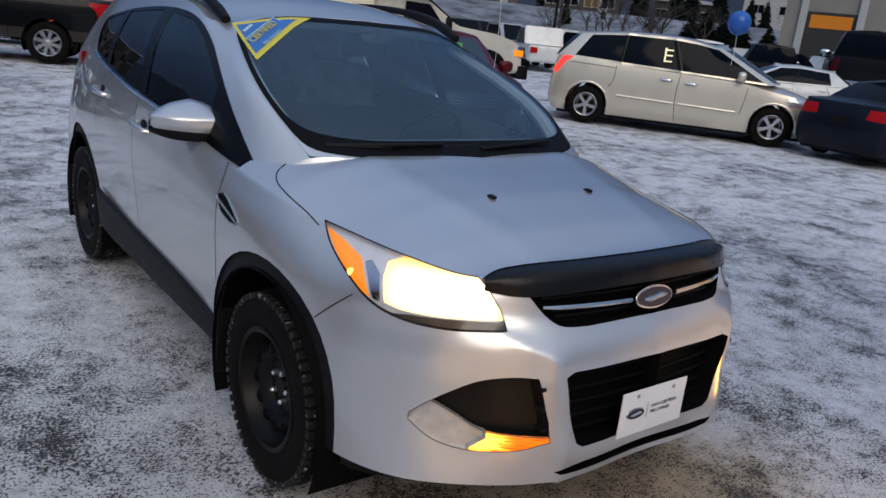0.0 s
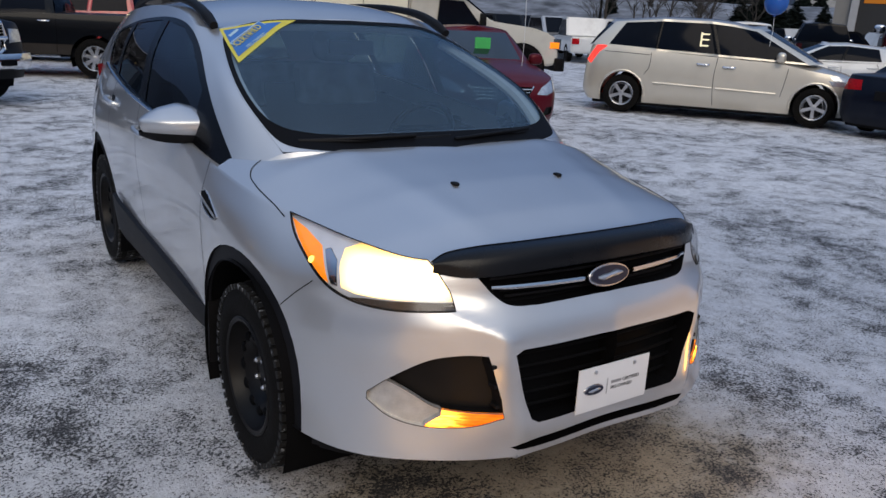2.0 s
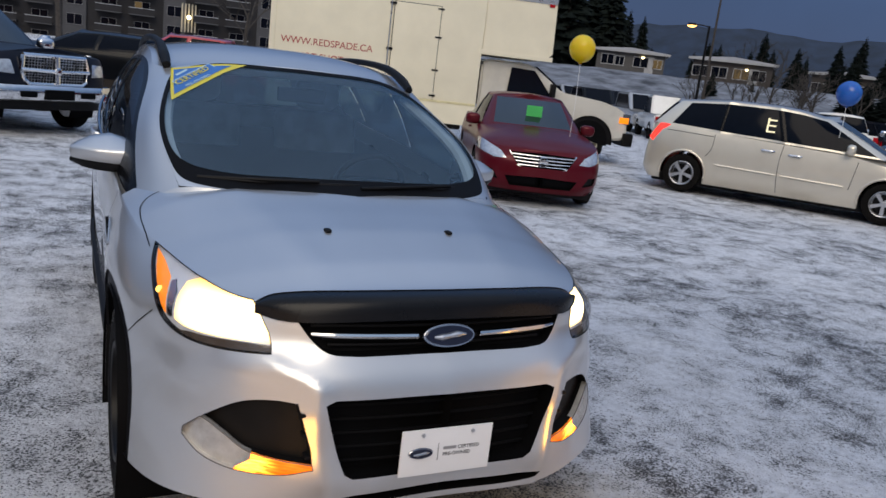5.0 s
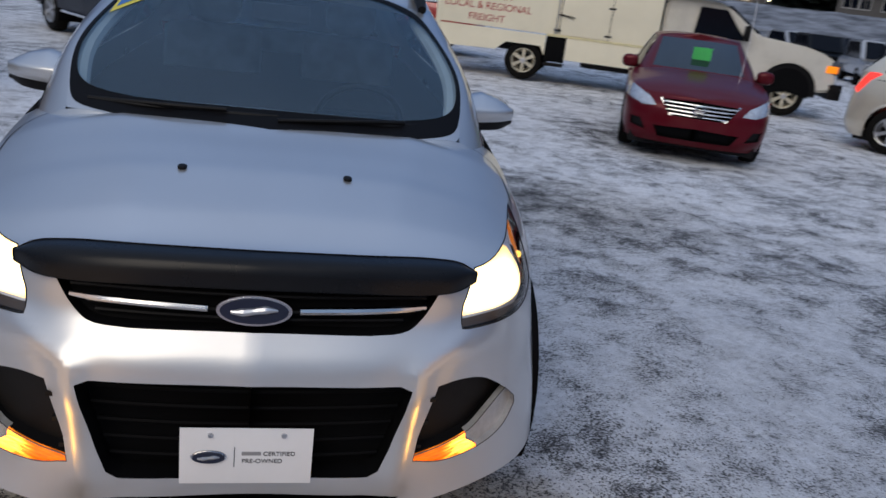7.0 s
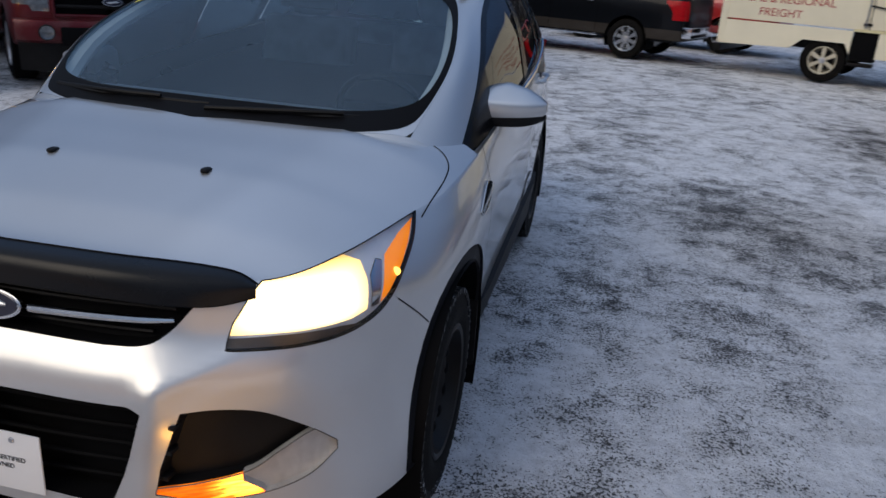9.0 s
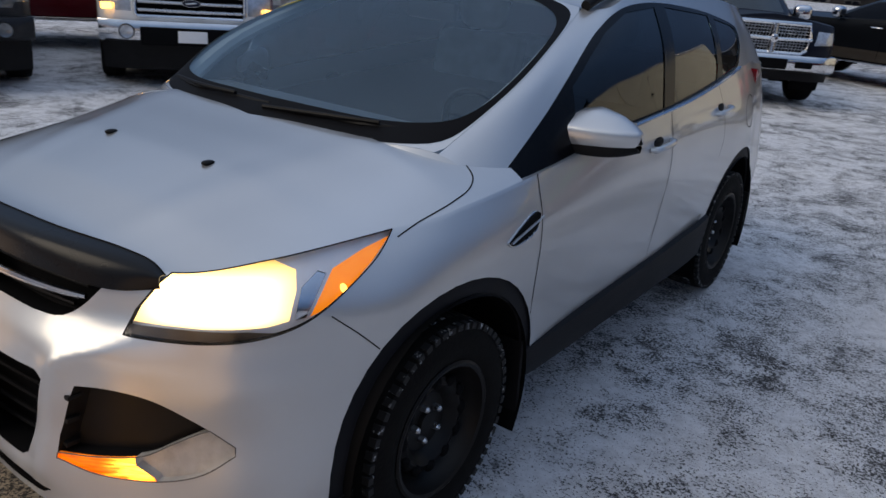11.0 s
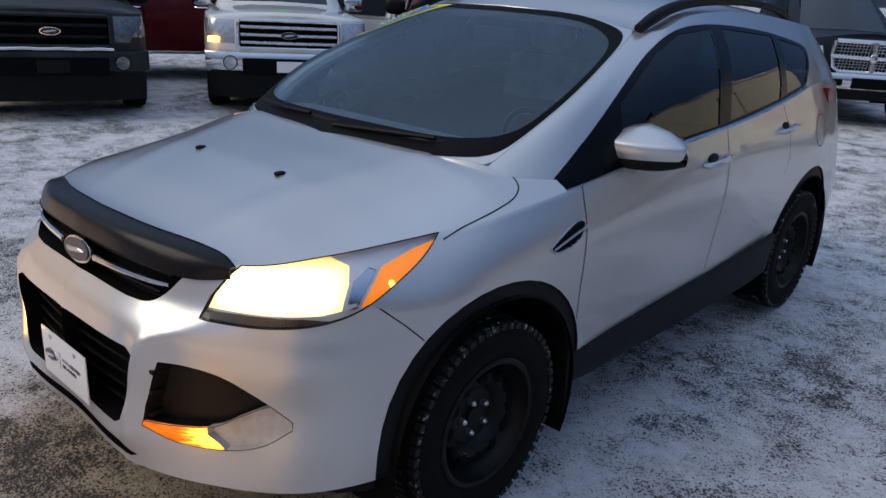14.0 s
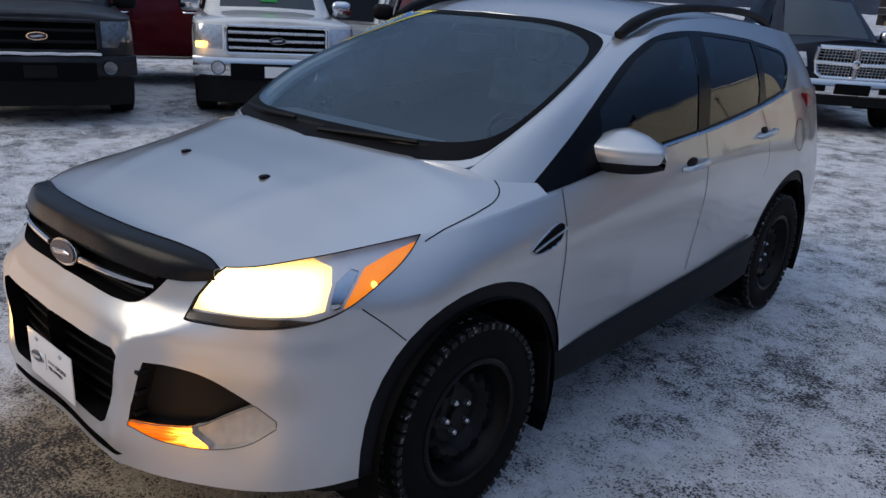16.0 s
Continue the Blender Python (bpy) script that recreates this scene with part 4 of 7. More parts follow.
# greenhouse
G_BASE = [(0, -1.335, 1.135), (0.40, -1.295, 1.130), (0.668, -1.185, 1.122), (0.816, -1.065, 1.022), (0.868, -0.25, 1.118), (0.872, 0.3, 1.165), (0.858, 0.85, 1.215), (0.815, 1.45, 1.262), (0.74, 1.95, 1.22), (0, 2.10, 1.17)]
G_MID = [(0, -0.86, 1.378), (0.40, -0.835, 1.372), (0.708, -0.800, 1.325), (0.768, -0.68, 1.308), (0.790, -0.12, 1.385), (0.785, 0.35, 1.41), (0.772, 0.88, 1.415), (0.735, 1.49, 1.41), (0.65, 1.93, 1.37), (0, 2.08, 1.36)]
G_TOP = [(0, -0.365, 1.588), (0.385, -0.335, 1.577), (0.605, -0.262, 1.532), (0.664, -0.19, 1.535), (0.664, 0.03, 1.590), (0.655, 0.4, 1.612), (0.648, 0.9, 1.600), (0.625, 1.52, 1.555), (0.54, 1.88, 1.53), (0, 1.98, 1.55)]
kk = 9
gb, gm, gt = cr(G_BASE, kk), cr(G_MID, kk), cr(G_TOP, kk)
n = min(len(gb), len(gm), len(gt))
GV = np.array([crt([0, 0.52, 1.0], np.stack([gb, gm, gt]).reshape(3, -1), [v])[0].reshape(-1, 3) for v in np.linspace(0, 1, 17)])
GV = taper(GV)
pil = GV[:, 2 * kk : 3 * kk + 1]
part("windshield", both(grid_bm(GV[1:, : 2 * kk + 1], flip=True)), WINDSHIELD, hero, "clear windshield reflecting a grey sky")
fill = GV[0, int(1.2 * kk) : 3 * kk + 1]
cowl = grid_bm([[tuple(p + np.array([0, -0.001, 0.001])), tuple(p + np.array([0.012, -0.035, -0.055]))] for p in fill])
part("cowl_filler", cowl.copy(), SILVER, hero)
part("cowl_filler", flipped(cowl), SILVER, hero)
sidebm = grid_bm(GV[:, 2 * kk : 8 * kk + 1], flip=True)
DLO = cr([(-1.085, 1.030), (-0.55, 1.105), (-0.25, 1.137), (0.15, 1.166), (0.8, 1.222), (1.16, 1.262)], 5).tolist() + cr([(1.22, 1.285), (1.34, 1.375), (1.36, 1.435), (1.28, 1.465)], 4).tolist() + cr([(1.1, 1.492), (0.8, 1.528), (0.17, 1.562), (-0.10, 1.538), (-0.31, 1.470), (-0.49, 1.392), (-0.66, 1.303), (-0.86, 1.178)], 5).tolist()
dlo = take(sidebm, DLO, YZ)
part("pillar_frame", both(sidebm), SILVER, hero, angle=60)
win_f = [(-0.66, 1.100), (-0.25, 1.150), (0.060, 1.172), (0.10, 1.30), (0.185, 1.545), (-0.08, 1.525), (-0.29, 1.458), (-0.46, 1.380), (-0.62, 1.295)]
win_r = [(0.165, 1.182), (0.76, 1.232), (0.81, 1.30), (0.865, 1.508), (0.30, 1.545), (0.25, 1.40)]
win_q = [(0.87, 1.245), (1.14, 1.272), (1.21, 1.292), (1.315, 1.380), (1.330, 1.432), (1.25, 1.455), (0.96, 1.492)]
for sgn in (1, -1):
    mk = (lambda b: b) if sgn > 0 else flipped
    d = dlo.copy()
    for nm, w, mt in (("front_door_glass", win_f, TINTED), ("rear_door_glass", win_r, TINTED), ("quarter_glass", win_q, TINTED)):
        g = take(d, w, YZ)
        part(nm, mk(shifted(g, (-0.004, 0, 0))), mt, hero, "dark tinted side glass")
        g.free()
    part("window_surround", mk(d), GLOSS_BLACK, hero, "black window surround")
    belt = [(x + 0.010, y, z + 0.006) for x, y, z in cr([(0.868, -0.34, 1.128), (0.872, 0.3, 1.176), (0.86, 0.85, 1.228), (0.838, 1.15, 1.258)], 6)]
    part("belt_moulding", mk(tube(taper(np.array(belt)), 0.009, 6)), CHROME, hero, "bright belt moulding")

# roof and its rails
rt = GV[-1]
roof_rows = cap(rt, lambda y: float(np.interp(y, [-0.37, -0.2, 0.2, 1.2, 2.0], [0.005, 0.035, 0.065, 0.055, 0.005])), lambda y: 2.6, n=14)
part("roof", both(grid_bm(roof_rows, flip=True)), SILVER, hero, angle=60)
for sgn in (1, -1):
    P = [(sgn * x, y, z) for x, y, z in ((0.622, -0.27, 1.540), (0.622, -0.17, 1.580), (0.620, 0.0, 1.625), (0.616, 0.25, 1.650), (0.610, 0.7, 1.655), (0.602, 1.05, 1.635), (0.594, 1.25, 1.600), (0.59, 1.35, 1.565))]
    rl = part("roof_rail", tube(P, [0.020, 0.026, 0.022, 0.019, 0.018, 0.018, 0.021, 0.016], 10, smooth=6), PLASTIC, hero, "black raised roof rail")
part("rear_glass", both(grid_bm(GV[2:-2, 8 * kk :], flip=True)), TINTED, hero)
rb = both(joined(grid_bm(GV[:3, 8 * kk :], flip=True), grid_bm(GV[-3:, 8 * kk :], flip=True)))
part("tailgate_frame", rb, SILVER, hero)
decks = cap([p for p in h_edge if p[1] > -0.80], lambda y: 0.0, lambda y: 2.0, n=6)
part("parcel_floor", both(grid_bm(np.array([[(q[0] * 0.97, q[1], q[2] - 0.10) for q in r] for r in decks]), flip=True)), INTERIOR, hero)

# black band round the windshield
W = GV[:, : 2 * kk + 1]
wn = lambda p: (0, -0.4, 0.9)
band_bm = bmesh.new()
nv, nu = W.shape[:2]
fr_rows = []
Wf = np.array([[W[i, j] + np.array([0, 0.004, -0.008]) for j in range(nu)] for i in range(nv)])


def sub(W, a0, a1, b0, b1, na=6, nb=20):
    """A patch of a sheet between fractions of its rows and columns."""
    n0, n1 = W.shape[0] - 1, W.shape[1] - 1
    out = np.empty((na, nb, 3))
    for i, a in enumerate(np.linspace(a0, a1, na)):
        for j, b in enumerate(np.linspace(b0, b1, nb)):
            r, c = a * n0, b * n1
            i0, j0 = min(int(r), n0 - 1), min(int(c), n1 - 1)
            u, v = r - i0, c - j0
            out[i, j] = (1 - u) * (1 - v) * W[i0, j0] + u * (1 - v) * W[i0 + 1, j0] + (1 - u) * v * W[i0, j0 + 1] + u * v * W[i0 + 1, j0 + 1]
    return out


def ws_loop(a, b, c, p, n=160):
    """A rounded outline on the windshield: half-width a, half-height b, middle height c, corner power p."""
    out = []
    for t in np.linspace(0, 2 * math.pi, n):
        u, v = math.cos(t), math.sin(t)
        s = (abs(u / a) ** p + abs(v / b) ** p) ** (-1 / p)
        out.append((u * s, min(0.999, max(0.001, c + v * s))))
    return out


def on_glass(u, v, lift):
    q = sub(W, v, v, abs(u), abs(u), 1, 1)[0, 0]
    return (math.copysign(q[0], u), q[1] - 0.42 * lift, q[2] + 0.9 * lift)


def ws_ring(outer, inner, lift, k=4):
    rows = [[on_glass(ou + (iu - ou) * s, ov + (iv - ov) * s, lift) for (ou, ov), (iu, iv) in zip(outer, inner)] for s in np.linspace(0, 1, k)]
    return grid_bm(rows)


part("glass_band", ws_ring(ws_loop(0.992, 0.495, 0.5, 9), ws_loop(0.945, 0.425, 0.535, 5.5), 0.0025), FRIT, hero, "black ceramic band round the windshield")
part("glass_corner_trim", ws_ring(ws_loop(1.0, 0.5, 0.5, 60), ws_loop(0.992, 0.495, 0.5, 9), 0.0015, 3), SILVER, hero)
# scuttle and wipers
rows = [[(x, y - 0.005, z + 0.004), (x, y + 0.03, z + 0.006), (x, y + 0.06, z + 0.018)] for x, y, z in cr([(0, -1.355, 1.128), (0.40, -1.315, 1.121), (0.520, -1.270, 1.112)], 8)]
part("scuttle", both(grid_bm(rows)), PLASTIC, hero, "black scuttle panel below the windshield")
for x0, x1 in ((-0.60, 0.02), (0.02, 0.62)):
    pts = []
    for s in np.linspace(0, 1, 12):
        x = x0 + (x1 - x0) * s
        y = float(np.interp(abs(x), [0, 0.4, 0.66], [-1.335, -1.295, -1.185])) + 0.045 + 0.03 * s
        pts.append((x, y, 1.155 + 0.016 * s + 0.01 * (1 - s)))
    wp = part("wiper", tube(pts, 0.008, 6), PLASTIC, hero, "black wiper blade parked at the scuttle")
    part("wiper_arm", tube([pts[0], tuple(np.array(pts[5]) + (0, -0.015, 0.012)), tuple(np.array(pts[8]) + (0, -0.008, 0.012))], 0.007, 6, smooth=4), PLASTIC, wp)

# washer jets
for sgn in (1, -1):
    hz = on_skin(h_tree, [(0.235, -1.675, 2.0)], (0, 0, -1))[0][0].z
    j = blob(sgn * 0.235, -1.675, hz + 0.002, 0.013, 0.020, 0.007, 2.6, 8)
    part("washer_jet", j, PLASTIC, hero)

# door mirrors: a flat-bottomed wedge, creased along its front, silver cap over a black foot
for sgn in (1, -1):
    mk = (lambda b: b) if sgn > 0 else flipped
    cap_rows, foot_rows = [], []
    for u in np.linspace(0, 1, 15):
        x = 0.790 + 0.232 * u
        yf = -0.700 + 0.055 * u + 0.06 * u**4
        dep = 0.155 * (1 - 0.62 * u**3)
        zc = 1.184 - 0.006 * u
        top = zc + 0.058 * float(np.interp(u, [0, 0.12, 0.38, 0.7, 0.92, 1], [0.35, 0.72, 1.0, 0.72, 0.28, 0.02]))
        zb, zk = 1.082 + 0.022 * u**5, 1.120 + 0.008 * u
        cap_rows.append([(x, yf + 0.006, zk), (x, yf, zk + 0.012), (x, yf - 0.004, zc - 0.012), (x, yf + 0.002, zc - 0.002), (x, yf + 0.012, zc + 0.004), (x, yf + dep * 0.45, zc + (top - zc) * 0.8), (x, yf + dep * 0.8, top), (x, yf + dep, top - 0.008), (x, yf + dep + 0.004, zk)])
        foot_rows.append([(x, yf + 0.008, zk + 0.001), (x, yf + 0.008, zk - 0.012), (x, yf + 0.020, zb + 0.004), (x, yf + 0.04, zb), (x, yf + dep - 0.01, zb), (x, yf + dep, zk)])
    for rows in (cap_rows, foot_rows):
        for at, dx in ((0, -0.006), (-1, 0.012)):
            r = np.array(rows[at])
            mid = r.mean(axis=0)
            near = [tuple(q + (mid - q) * 0.25 + np.array([dx * 0.7, 0, 0])) for q in r]
            end = [tuple(mid + np.array([dx, 0, 0]))] * len(r)
            rows[:] = [end, near] + rows if at == 0 else rows + [near, end]
    cb, fb = tidy(grid_bm(cap_rows)), tidy(grid_bm(foot_rows))
    for b in (cb, fb):
        bmesh.ops.recalc_face_normals(b, faces=b.faces)
    mir = part("door_mirror", mk(cb), SILVER, hero, "silver mirror cap over black base", angle=50)
    part("mirror_base", mk(fb), PLASTIC, mir)
    arm = tube([(0.76, -0.665, 1.070), (0.80, -0.645, 1.095), (0.86, -0.62, 1.112)], [0.040, 0.032, 0.022], 10, smooth=5)
    part("mirror_arm", mk(arm), PLASTIC, mir)
    gl = grid_bm([[(x, -0.700 + 0.158 + 0.055 * (x - 0.79) / 0.25, z) for z in (1.135, 1.195)] for x in (0.82, 0.985)])
    part("mirror_glass", mk(gl), CHROME, mir)

# shut lines, side vents, handles, fuel flap
for sgn in (1, -1):
    mk = (lambda b: b) if sgn > 0 else flipped
    way = (-1, 0, 0)
    L = lambda pts: [(1.5, y, z) for y, z in pts]
    for pts in ([(-0.915, 1.075), (-0.925, 0.98), (-0.935, 0.80), (-0.93, 0.62), (-0.91, 0.49)], [(0.125, 1.16), (0.135, 0.95), (0.12, 0.75), (0.10, 0.54)], [(0.80, 1.22), (0.88, 1.08), (0.90, 0.95), (0.86, 0.86)]):
        part("shut_line", mk(seam(h_tree, L(pts), way)), MESHBLACK, hero)
    dn = (0, 0, -1)
    part("hood_line", mk(seam(h_tree, [(x, y, 2.0) for x, y in ((0.800, -1.52), (0.808, -1.40), (0.811, -1.28), (0.800, -1.20), (0.772, -1.152), (0.715, -1.125))], dn, 0.0042)), MESHBLACK, hero)
    fw = (-0.7, 0.7, 0)
    part("bumper_line", mk(seam(h_tree, [(0.819 + 0.7, -1.776 - 0.7, 0.838), (0.86 + 0.7, -1.71 - 0.7, 0.775), (0.891 + 0.7, -1.638 - 0.7, 0.705)], fw)), MESHBLACK, hero)
    # side vent: bright frame, dark opening, bright blade
    vent = [(-1.135, 0.896), (-1.06, 0.930), (-0.970, 0.958), (-0.955, 0.952), (-0.965, 0.908), (-1.03, 0.884), (-1.112, 0.880)]
    hits = on_skin(h_tree, [(1.5, y, z) for y, z in cr(vent + vent[:1], 4)], way)
    vt = part("side_vent", mk(tube([tuple(p + Vector((0.003, 0, 0))) for p, _ in hits], 0.0032, 6)), SATIN, hero, "silver framed side vent with two dark slots")
    xs = hits[0][0].x
    part("vent_opening", mk(prism([(p.y, p.z) for p, _ in hits[:-1]], xs - 0.02, xs + 0.004, "x")), MESHBLACK, vt)
    part("vent_blade", mk(tube([(xs + 0.006, -1.115, 0.890), (xs + 0.007, -1.02, 0.918), (xs + 0.004, -0.935, 0.938)], 0.0042, 6, smooth=3)), SILVER, vt)
    for hy, hz in ((0.0, 1.035), (0.84, 1.085)):
        hp = on_skin(h_tree, [(1.5, hy, hz)], way)[0][0]
        P = [(hp.x + dx, hy + dy, hz + dz) for dx, dy, dz in ((0.0, -0.10, -0.008), (0.022, -0.085, -0.006), (0.032, -0.03, 0.0), (0.032, 0.03, 0.004), (0.022, 0.085, 0.008), (0.0, 0.10, 0.008))]
        hd = part("door_handle", mk(tube(P, [0.010, 0.014, 0.013, 0.013, 0.014, 0.010], 8, smooth=4)), SILVER, hero, "silver door handle")
        part("handle_cup", mk(blob(hp.x - 0.004, hy - 0.015, hz + 0.008, 0.006, 0.055, 0.026, 2, 10)), PLASTIC, hd)
    tp = cr([(1.50, 1.235), (1.62, 1.225), (1.86, 1.17), (2.02, 1.10), (2.00, 1.01), (1.88, 1.02), (1.66, 1.13)], 4)
    hh = on_skin(h_tree, [(1.6, y, z) for y, z in tp], way)
    tail = prism([(p.y, p.z) for p, _ in hh], 0.60, 0.862, "x", 0.004)
    for v in tail.verts:
        v.co.x -= 0.052 + max(0, v.co.y - 1.5) * 0.20
    part("tail_light", mk(tail), TAILRED, hero, "red tail light")
    fc = [(1.42 + 0.095 * math.cos(a), 1.02 + 0.085 * math.sin(a)) for a in np.linspace(0, 2 * math.pi, 25)]
    if sgn > 0:
        part("fuel_flap_line", seam(h_tree, [(1.5, y, z) for y, z in fc], way, 0.005, 2), MESHBLACK, hero)

# sticker high on the windshield, passenger side
def on_ws(u, v):
    """A point of the windshield from across (0 middle to 1 edge, signed) and up (0 to 1)."""
    q = sub(W, v, v, abs(u), abs(u), 1, 1)[0, 0]
    return Vector((math.copysign(q[0], u), q[1], q[2]))


def ws_patch(tri, lift, n=10):
    a, b, c = (np.array(p) for p in tri)
    bm = bmesh.new()
    vs = {}
    for i in range(n + 1):
        for j in range(n + 1 - i):
            u, v = a + (b - a) * i / n + (c - a) * j / n
            vs[i, j] = bm.verts.new(on_ws(u, v) + Vector((0, -0.42, 0.9)) * lift)
    for i in range(n):
        for j in range(n - i):
            bm.faces.new((vs[i, j], vs[i + 1, j], vs[i, j + 1]))
            if i + j < n - 1:
                bm.faces.new((vs[i + 1, j], vs[i + 1, j + 1], vs[i, j + 1]))
    bmesh.ops.recalc_face_normals(bm, faces=bm.faces)
    return bm


YELLOW_STICK = plain("yellow_vinyl", (0.75, 0.62, 0.05), 0.4, vary=0.05)
BLUE_STICK = plain("blue_vinyl", (0.03, 0.16, 0.48), 0.35, vary=0.08)
PALE_STICK = plain("pale_blue_vinyl", (0.45, 0.62, 0.68), 0.4, vary=0.06)
st = part("windshield_sticker", ws_patch(((-0.985, 0.985), (-0.34, 0.985), (-0.90, 0.69)), 0.003), YELLOW_STICK, hero, "blue triangular sticker with yellow border")
part("sticker_field", ws_patch(((-0.945, 0.966), (-0.44, 0.966), (-0.885, 0.735)), 0.0045), BLUE_STICK, st)
def ws_bar(p, q, w, lift, mt, nm):
    p, q = np.array(p), np.array(q)
    P = [on_ws(*(p + (q - p) * s)) for s in np.linspace(0, 1, 8)]
    part(nm, strip([tuple(x) for x in P], w, lift, lambda x: (0, -0.42, 0.9)), mt, st)


ws_bar((-0.875, 0.818), (-0.57, 0.960), 0.066, 0.0055, PALE_STICK, "word_panel")
ws_bar((-0.868, 0.822), (-0.577, 0.957), 0.056, 0.0062, BLUE_STICK, "word_panel")
ws_bar((-0.90, 0.905), (-0.80, 0.950), 0.018, 0.0055, PALE_STICK, "word_bar")


def ws_word(text, p, q, size, lift, mt):
    """A word laid on the glass from p towards q."""
    a, b = on_ws(*p), on_ws(*q)
    nrm = Vector((0, -0.42, 0.9)).normalized()
    u = (b - a).normalized()
    v = nrm.cross(u).normalized()
    m = Matrix.Translation(a + nrm * lift) @ Matrix((u, v, u.cross(v))).transposed().to_4x4()
    lettering(text, size, m, mt, st, "word", depth=0.0004)


ws_word("CERTIFIED", (-0.862, 0.812), (-0.60, 0.936), 0.044, 0.008, YELLOW_STICK)
ws_word("PRE-OWNED", (-0.785, 0.782), (-0.60, 0.872), 0.026, 0.008, PALE_STICK)

# pale trim inside the windshield posts
for sgn in (1, -1):
    P = [on_ws(sgn * 0.93, v) + Vector((0, 0.03, -0.035)) for v in np.linspace(0.14, 0.97, 10)]
    part("post_trim", tube([tuple(p) for p in P], [0.034, 0.028, 0.026], 8), HEADLINER, hero, "pale inner windshield post trim")

# ---- wheels ----
TREAD, tnt, tb = nodes_of("snowy_tread")
tn = noise_node(tnt, 45, 4)
tr_c = ramp(tnt, tn.outputs["Fac"], [(0.60, (0.008, 0.0075, 0.007)), (0.68, (0.40, 0.41, 0.43))])
tnt.links.new(tr_c.outputs[0], tb.inputs["Base Color"])
tb.inputs["Roughness"].default_value = 0.8
def wheel(name, r, w, style, spokes=5):
    """A wheel that faces +x, its middle at the origin, outer face at x = w / 2."""
    base = new(name)
    h = w / 2
    rim = r * 0.63
    prof = [(-h * 0.9, rim), (-h, rim + 0.02), (-h * 1.02, r * 0.82), (-h * 0.9, r * 0.95), (-h * 0.72, r * 0.985), (0, r * 0.99), (h * 0.72, r * 0.985), (h * 0.9, r * 0.95), (h * 1.02, r * 0.82), (h, rim + 0.02), (h * 0.9, rim)]
    tyre = part("tyre", lathe(prof, 56), RUBBER, base, "black tyre with snow in the tread")
    if style == "steel":
        nb = 56
        bm = bmesh.new()
        for k in range(nb):
            for s, xo in ((0, 0.74), (1, 0.26), (0, -0.26), (1, -0.74)):
                a = 2 * math.pi * (k + 0.5 * s) / nb
                b = box(h * xo - 0.026, h * xo + 0.026, -0.012, 0.012, -0.012, 0.008)
                for v in b.verts:
                    v.co = Matrix.Rotation(a, 3, "X") @ (v.co + Vector((0, 0, r * (0.970 if abs(xo) < 0.5 else 0.955))))
                me = bpy.data.meshes.new("t")
                b.to_mesh(me)
                b.free()
                bm.from_mesh(me)
                bpy.data.meshes.remove(me)
        part("tread", bm, TREAD, tyre, smooth=False)
        disc = [(h * 0.95, rim + 0.004), (h * 0.99, rim - 0.004), (h * 0.95, rim - 0.016), (h * 0.45, rim - 0.030), (h * 0.28, rim - 0.055), (h * 0.55, rim * 0.70), (h * 0.62, rim * 0.60), (h * 0.50, rim * 0.50), (h * 0.30, rim * 0.43), (h * 0.30, rim * 0.17), (h * 0.42, rim * 0.15), (h * 0.42, 0.0)]
        part("rim", lathe(disc, 48), STEEL_BLACK, base, "black painted steel rim")
        for k in range(12):
            a = 2 * math.pi * k / 12
            hole = blob(h * 0.585, 0, rim * 0.66, 0.012, 0.024, 0.019, 2, 7)
            for v in hole.verts:
                v.co = Matrix.Rotation(a, 3, "X") @ v.co
            part("rim_hole", hole, MESHBLACK, base)
        for k in range(5):
            a = 2 * math.pi * k / 5 + 0.3
            nut = lathe([(h * 0.28, 0.0115), (h * 0.28 + 0.022, 0.0105), (h * 0.28 + 0.028, 0.006), (h * 0.28 + 0.028, 0)], 6)
            for v in nut.verts:
                v.co = Matrix.Rotation(a, 3, "X") @ (v.co + Vector((0, 0, 0.056)))
            part("lug_nut", nut, SATIN, base, "bare metal lug nut", smooth=False)
    else:
        lip = [(h * 0.9, rim + 0.004), (h * 0.97, rim - 0.006), (h * 0.9, rim - 0.018), (h * 0.3, rim - 0.03), (-h * 0.6, rim - 0.04), (-h * 0.6, 0)]
        part("rim", lathe(lip, 40), ALLOY if style == "alloy" else SATIN, base, "alloy rim")
        part("brake", lathe([(0, rim * 0.72), (0.01, rim * 0.72), (0.012, 0)], 24), STEEL_BLACK, base)
        for k in range(spokes):
            a = 2 * math.pi * k / spokes
            sp = prism([(-rim * 0.10, 0.0), (rim * 0.10, 0.0), (rim * 0.16, rim * 0.95), (-rim * 0.16, rim * 0.95)], h * 0.62, h * 0.82, "x", 0.004)
            for v in sp.verts:
                v.co = Matrix.Rotation(a, 3, "X") @ v.co
            part("spoke", sp, ALLOY if style == "alloy" else SATIN, base)
        part("hub_cap", lathe([(h * 0.6, rim * 0.24), (h * 0.86, rim * 0.22), (h * 0.90, rim * 0.14), (h * 0.90, 0)], 20), ALLOY, base)
    return base


def mount(proto, car, spots):
    """Set copies of a wheel on a car: (x, y, z), facing outwards."""
    for i, (x, y, z, steer) in enumerate(spots):
        m = pose(x, y, z, 37 * i, 0, (0 if x > 0 else 180) + steer)
        w = proto if i == len(spots) - 1 else copy_thing(proto, m)
        w.matrix_basis = m
        w.parent = car


mount(wheel("wheel", 0.347, 0.228, "steel"), hero, [(sx * (0.775 if cy < 0 else 0.735), cy, 0.345, 0) for cy in WHEELS_Y for sx in (1, -1)])

